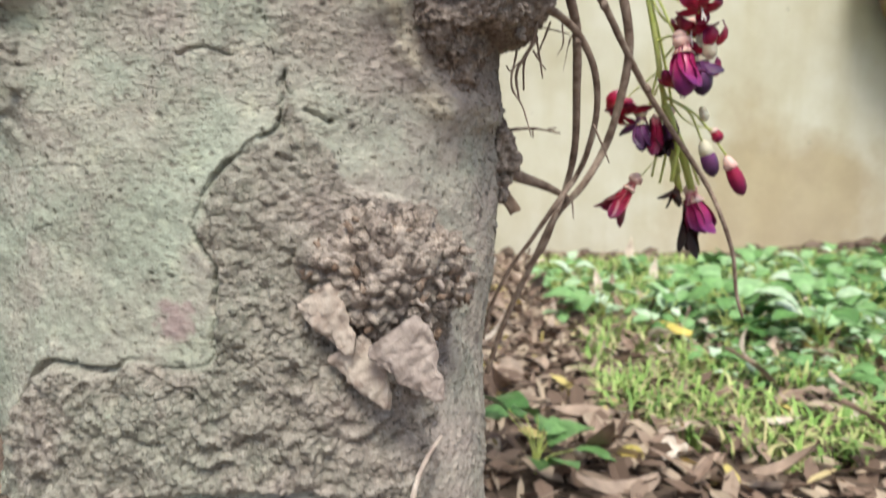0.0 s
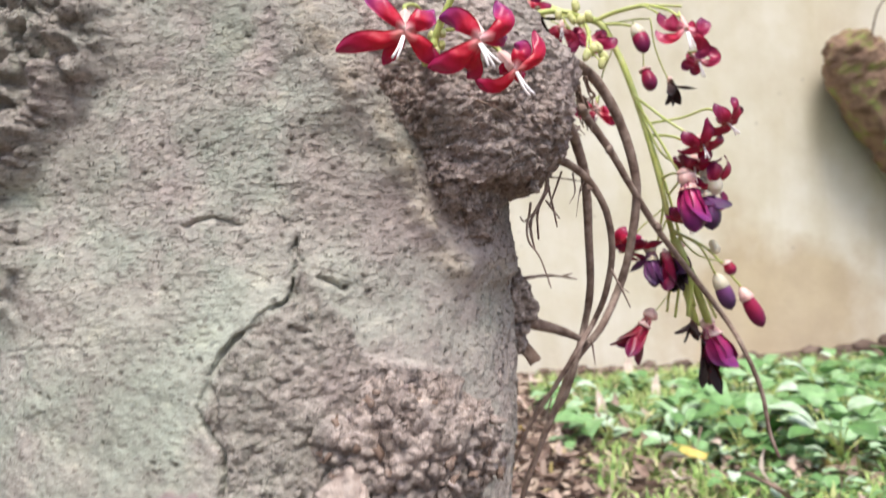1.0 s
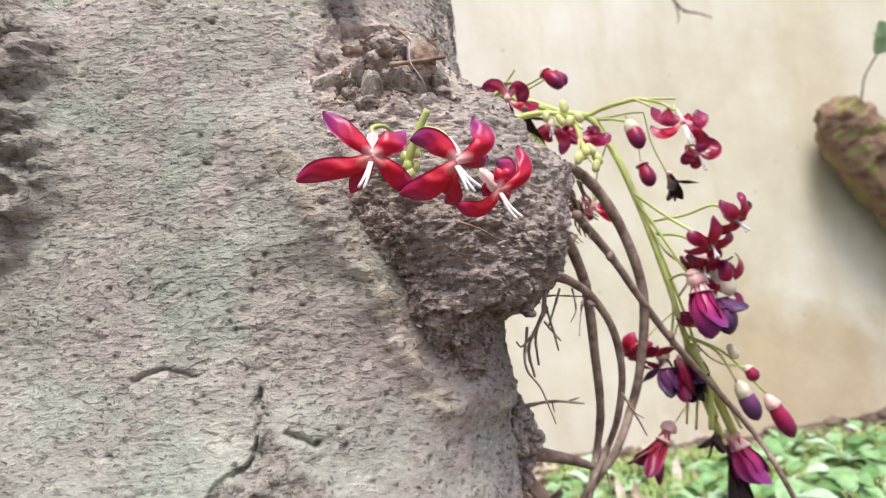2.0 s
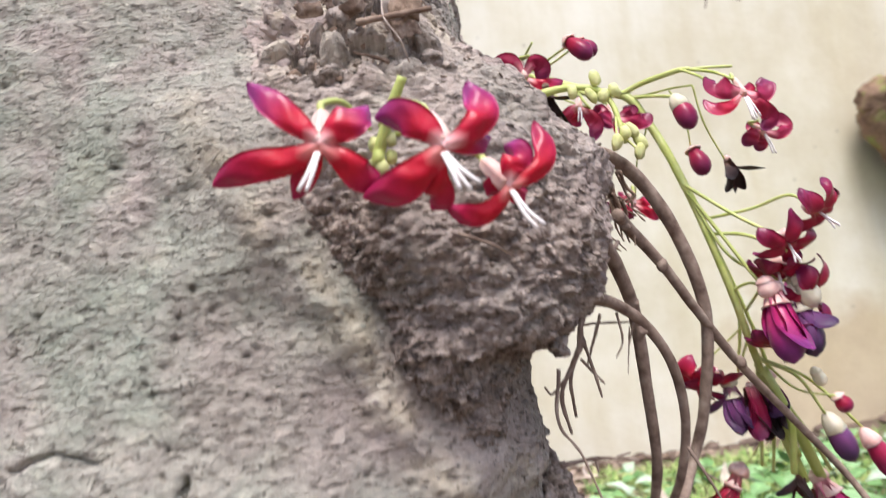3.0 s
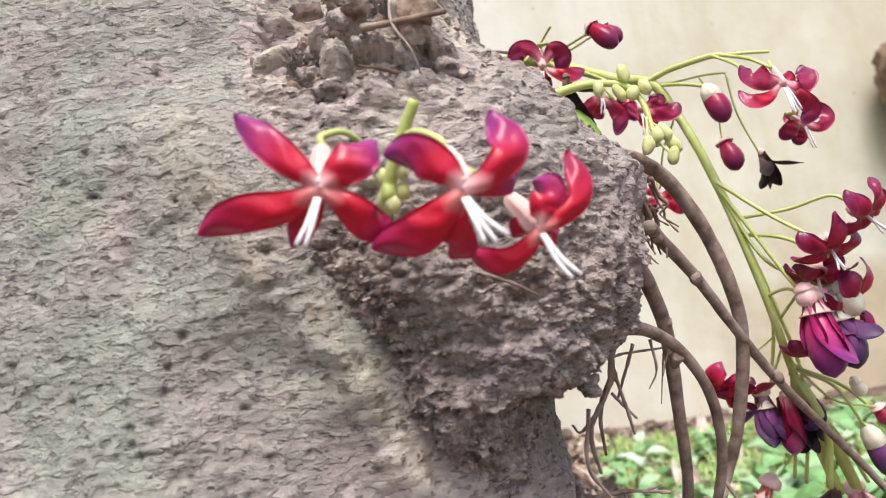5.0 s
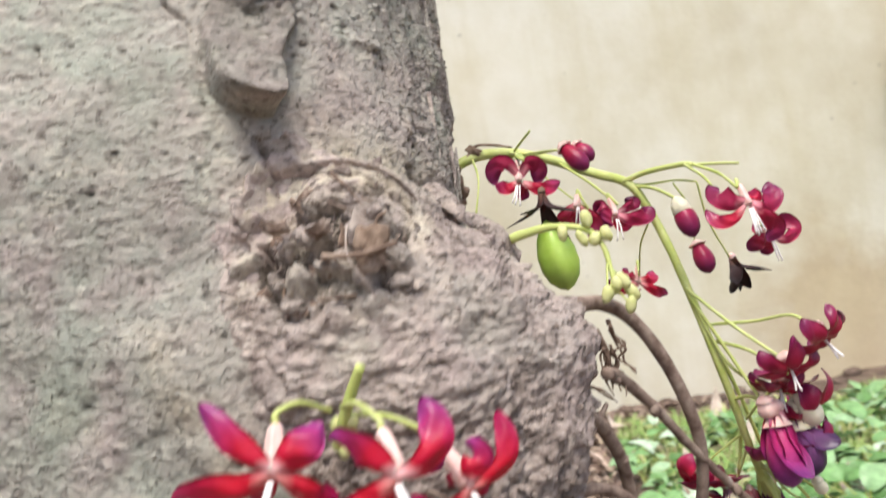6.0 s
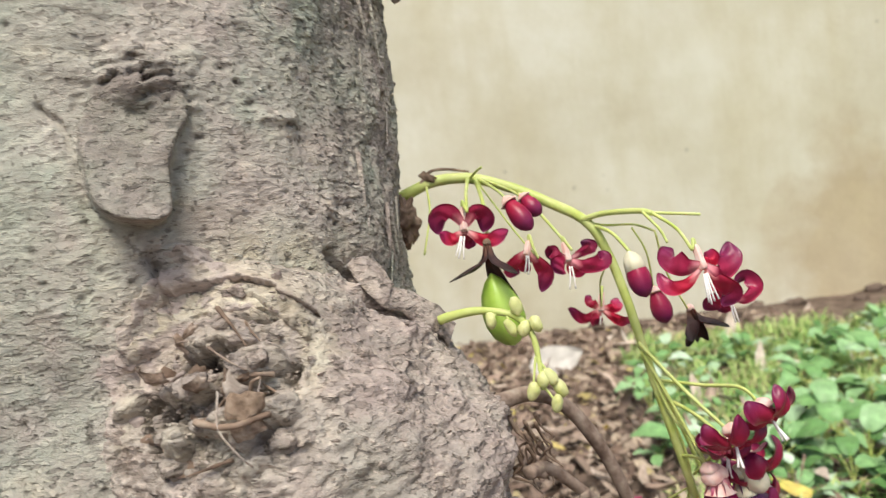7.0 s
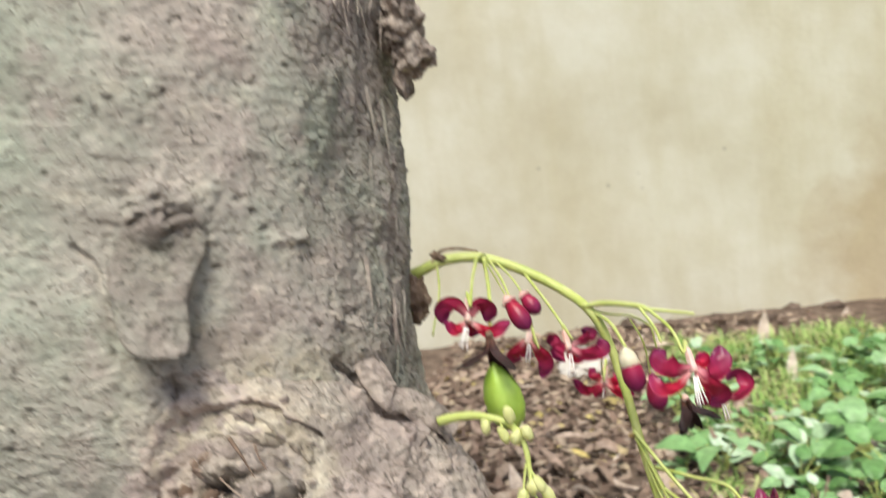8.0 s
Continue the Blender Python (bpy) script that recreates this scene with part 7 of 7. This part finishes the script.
# grass
blades = 76000
gr = np.random.default_rng(8)
bx0, by0 = 3.2 * gr.uniform(0.0, 0.875, blades) * gr.choice([1.0, 1.15], blades, p=[0.85, 0.15]), 0.62 + 1.8 * gr.uniform(0, 1, blades) ** 1.3
keep = 0.09 * vnoise(np.stack([bx0 / 0.12, by0 / 0.12, 0 * bx0], -1), 15) + bx0 > 0.22 + 0.10 * (by0 - 1.0) + 0.25 * step(0.72, 0.55, by0)
edge = vnoise(np.stack([bx0 / 0.25, by0 / 0.25, 0 * bx0], -1), 19)
keep &= (bx0 < 2.75 + 0.45 * edge) & (by0 > 0.62 + step(0.7, 1.2, bx0) * (0.15 + 0.3 * edge))
keep &= vnoise(np.stack([bx0 / 0.06, by0 / 0.06, 0 * bx0], -1), 18) > -0.35
bx0, by0 = bx0[keep], by0[keep]
fx, fy = gr.uniform(-3.0, 4.5, 26000), gr.uniform(-1.8, 2.6, 26000)
keep = ((fx > 2.75) | (fx < -0.55) | (fy < -0.3)) & (vnoise(np.stack([fx / 0.5, fy / 0.5, 0 * fx], -1), 16) + 0.4 * vnoise(np.stack([fx / 0.15, fy / 0.15, 0 * fx], -1), 17) > -0.1 + 0.35 * (fx < 0))
bx0, by0 = np.concatenate([bx0, fx[keep]]), np.concatenate([by0, fy[keep]])
n = len(bx0)
turn, tall, bend = gr.uniform(0, 6.28, n), gr.uniform(0.012, 0.05, n) * (1 + 0.6 * step(1.2, 1.8, by0) + 1.6 * step(1.9, 2.3, by0) * step(1.5, 1.9, bx0) * step(2.7, 2.3, bx0)), gr.uniform(0.3, 1.1, n)
root = np.stack([bx0, by0, ground_height(bx0, by0) - 0.003], -1)
lean_dir = np.stack([np.cos(turn), np.sin(turn), 0 * turn], -1)
side_dir = np.stack([-np.sin(turn), np.cos(turn), 0 * turn], -1)
half = gr.uniform(0.0010, 0.0036, n)[:, None]
mid_p = root + lean_dir * (tall * bend * 0.35)[:, None] + (tall * 0.6)[:, None] * np.array((0, 0, 1.0))
tip_p = root + lean_dir * (tall * bend)[:, None] + (tall * (1 - 0.35 * bend))[:, None] * np.array((0, 0, 1.0))
v = np.stack([root - side_dir * half, root + side_dir * half, mid_p + side_dir * half * 0.8, mid_p - side_dir * half * 0.8, tip_p], 1).reshape(-1, 3)
i0 = np.arange(n) * 5
faces = [(a, a + 1, a + 2, a + 3) for a in i0] + [(a + 3, a + 2, a + 4) for a in i0]
grass_data = bpy.data.meshes.new("grass")
grass_data.from_pydata(v.tolist(), [], faces)
grass = part("grass", grass_data, GRASS, None)
tagged(grass, "short green grass blades over the soil", "grass", kind="stuff")

# crumbled litter between the leaves
bits = 19000
lx, ly = gr.uniform(-0.4, 1.2, bits), gr.uniform(0.45, 2.75, bits)
far_bits = gr.uniform(0, 1, bits) < 0.2
lx, ly = np.where(far_bits, gr.uniform(-2.5, 2.5, bits), lx), np.where(far_bits, gr.uniform(-1.5, 1.8, bits), ly)
keep = far_bits | (lx < 0.5 + 0.5 * gr.uniform(0, 1, bits))
lx, ly = lx[keep], ly[keep]
n = len(lx)
spin, long, wide, roll, lift = gr.uniform(0, 6.28, n), gr.uniform(0.006, 0.028, n), gr.uniform(0.002, 0.010, n), gr.normal(0, 0.5, n), gr.normal(0, 0.35, n)
ahead = np.stack([np.cos(spin) * np.cos(lift), np.sin(spin) * np.cos(lift), np.sin(lift)], -1)
across = np.stack([-np.sin(spin) * np.cos(roll), np.cos(spin) * np.cos(roll), np.sin(roll)], -1)
mid_b = np.stack([lx, ly, ground_height(lx, ly) + gr.uniform(0.002, 0.016, n)], -1)
lx2, wx2 = ahead * long[:, None], across * wide[:, None]
rise = np.array((0, 0, 0.3)) * wide[:, None]
v = np.stack([mid_b - lx2, mid_b - 0.3 * lx2 + wx2 + rise, mid_b + 0.5 * lx2 + 0.8 * wx2 + rise, mid_b + lx2, mid_b + 0.4 * lx2 - wx2 + rise, mid_b - 0.4 * lx2 - 0.9 * wx2 + rise], 1).reshape(-1, 3)
i0 = np.arange(n) * 6
litter_data = bpy.data.meshes.new("litter")
litter_data.from_pydata(v.tolist(), [], [(a, a + 1, a + 2, a + 3) for a in i0] + [(a, a + 3, a + 4, a + 5) for a in i0])
CRUMB = island_material("crumbled_leaf", [(0.0, (0.12, 0.08, 0.06)), (0.4, (0.26, 0.18, 0.14)), (0.8, (0.42, 0.33, 0.26)), (0.96, (0.5, 0.4, 0.3)), (1.0, (0.6, 0.5, 0.15))], 0.8)
tagged(part("litter", litter_data, CRUMB, None, smooth=False), "crumbled brown leaf litter on the soil", "leaf litter", kind="stuff")
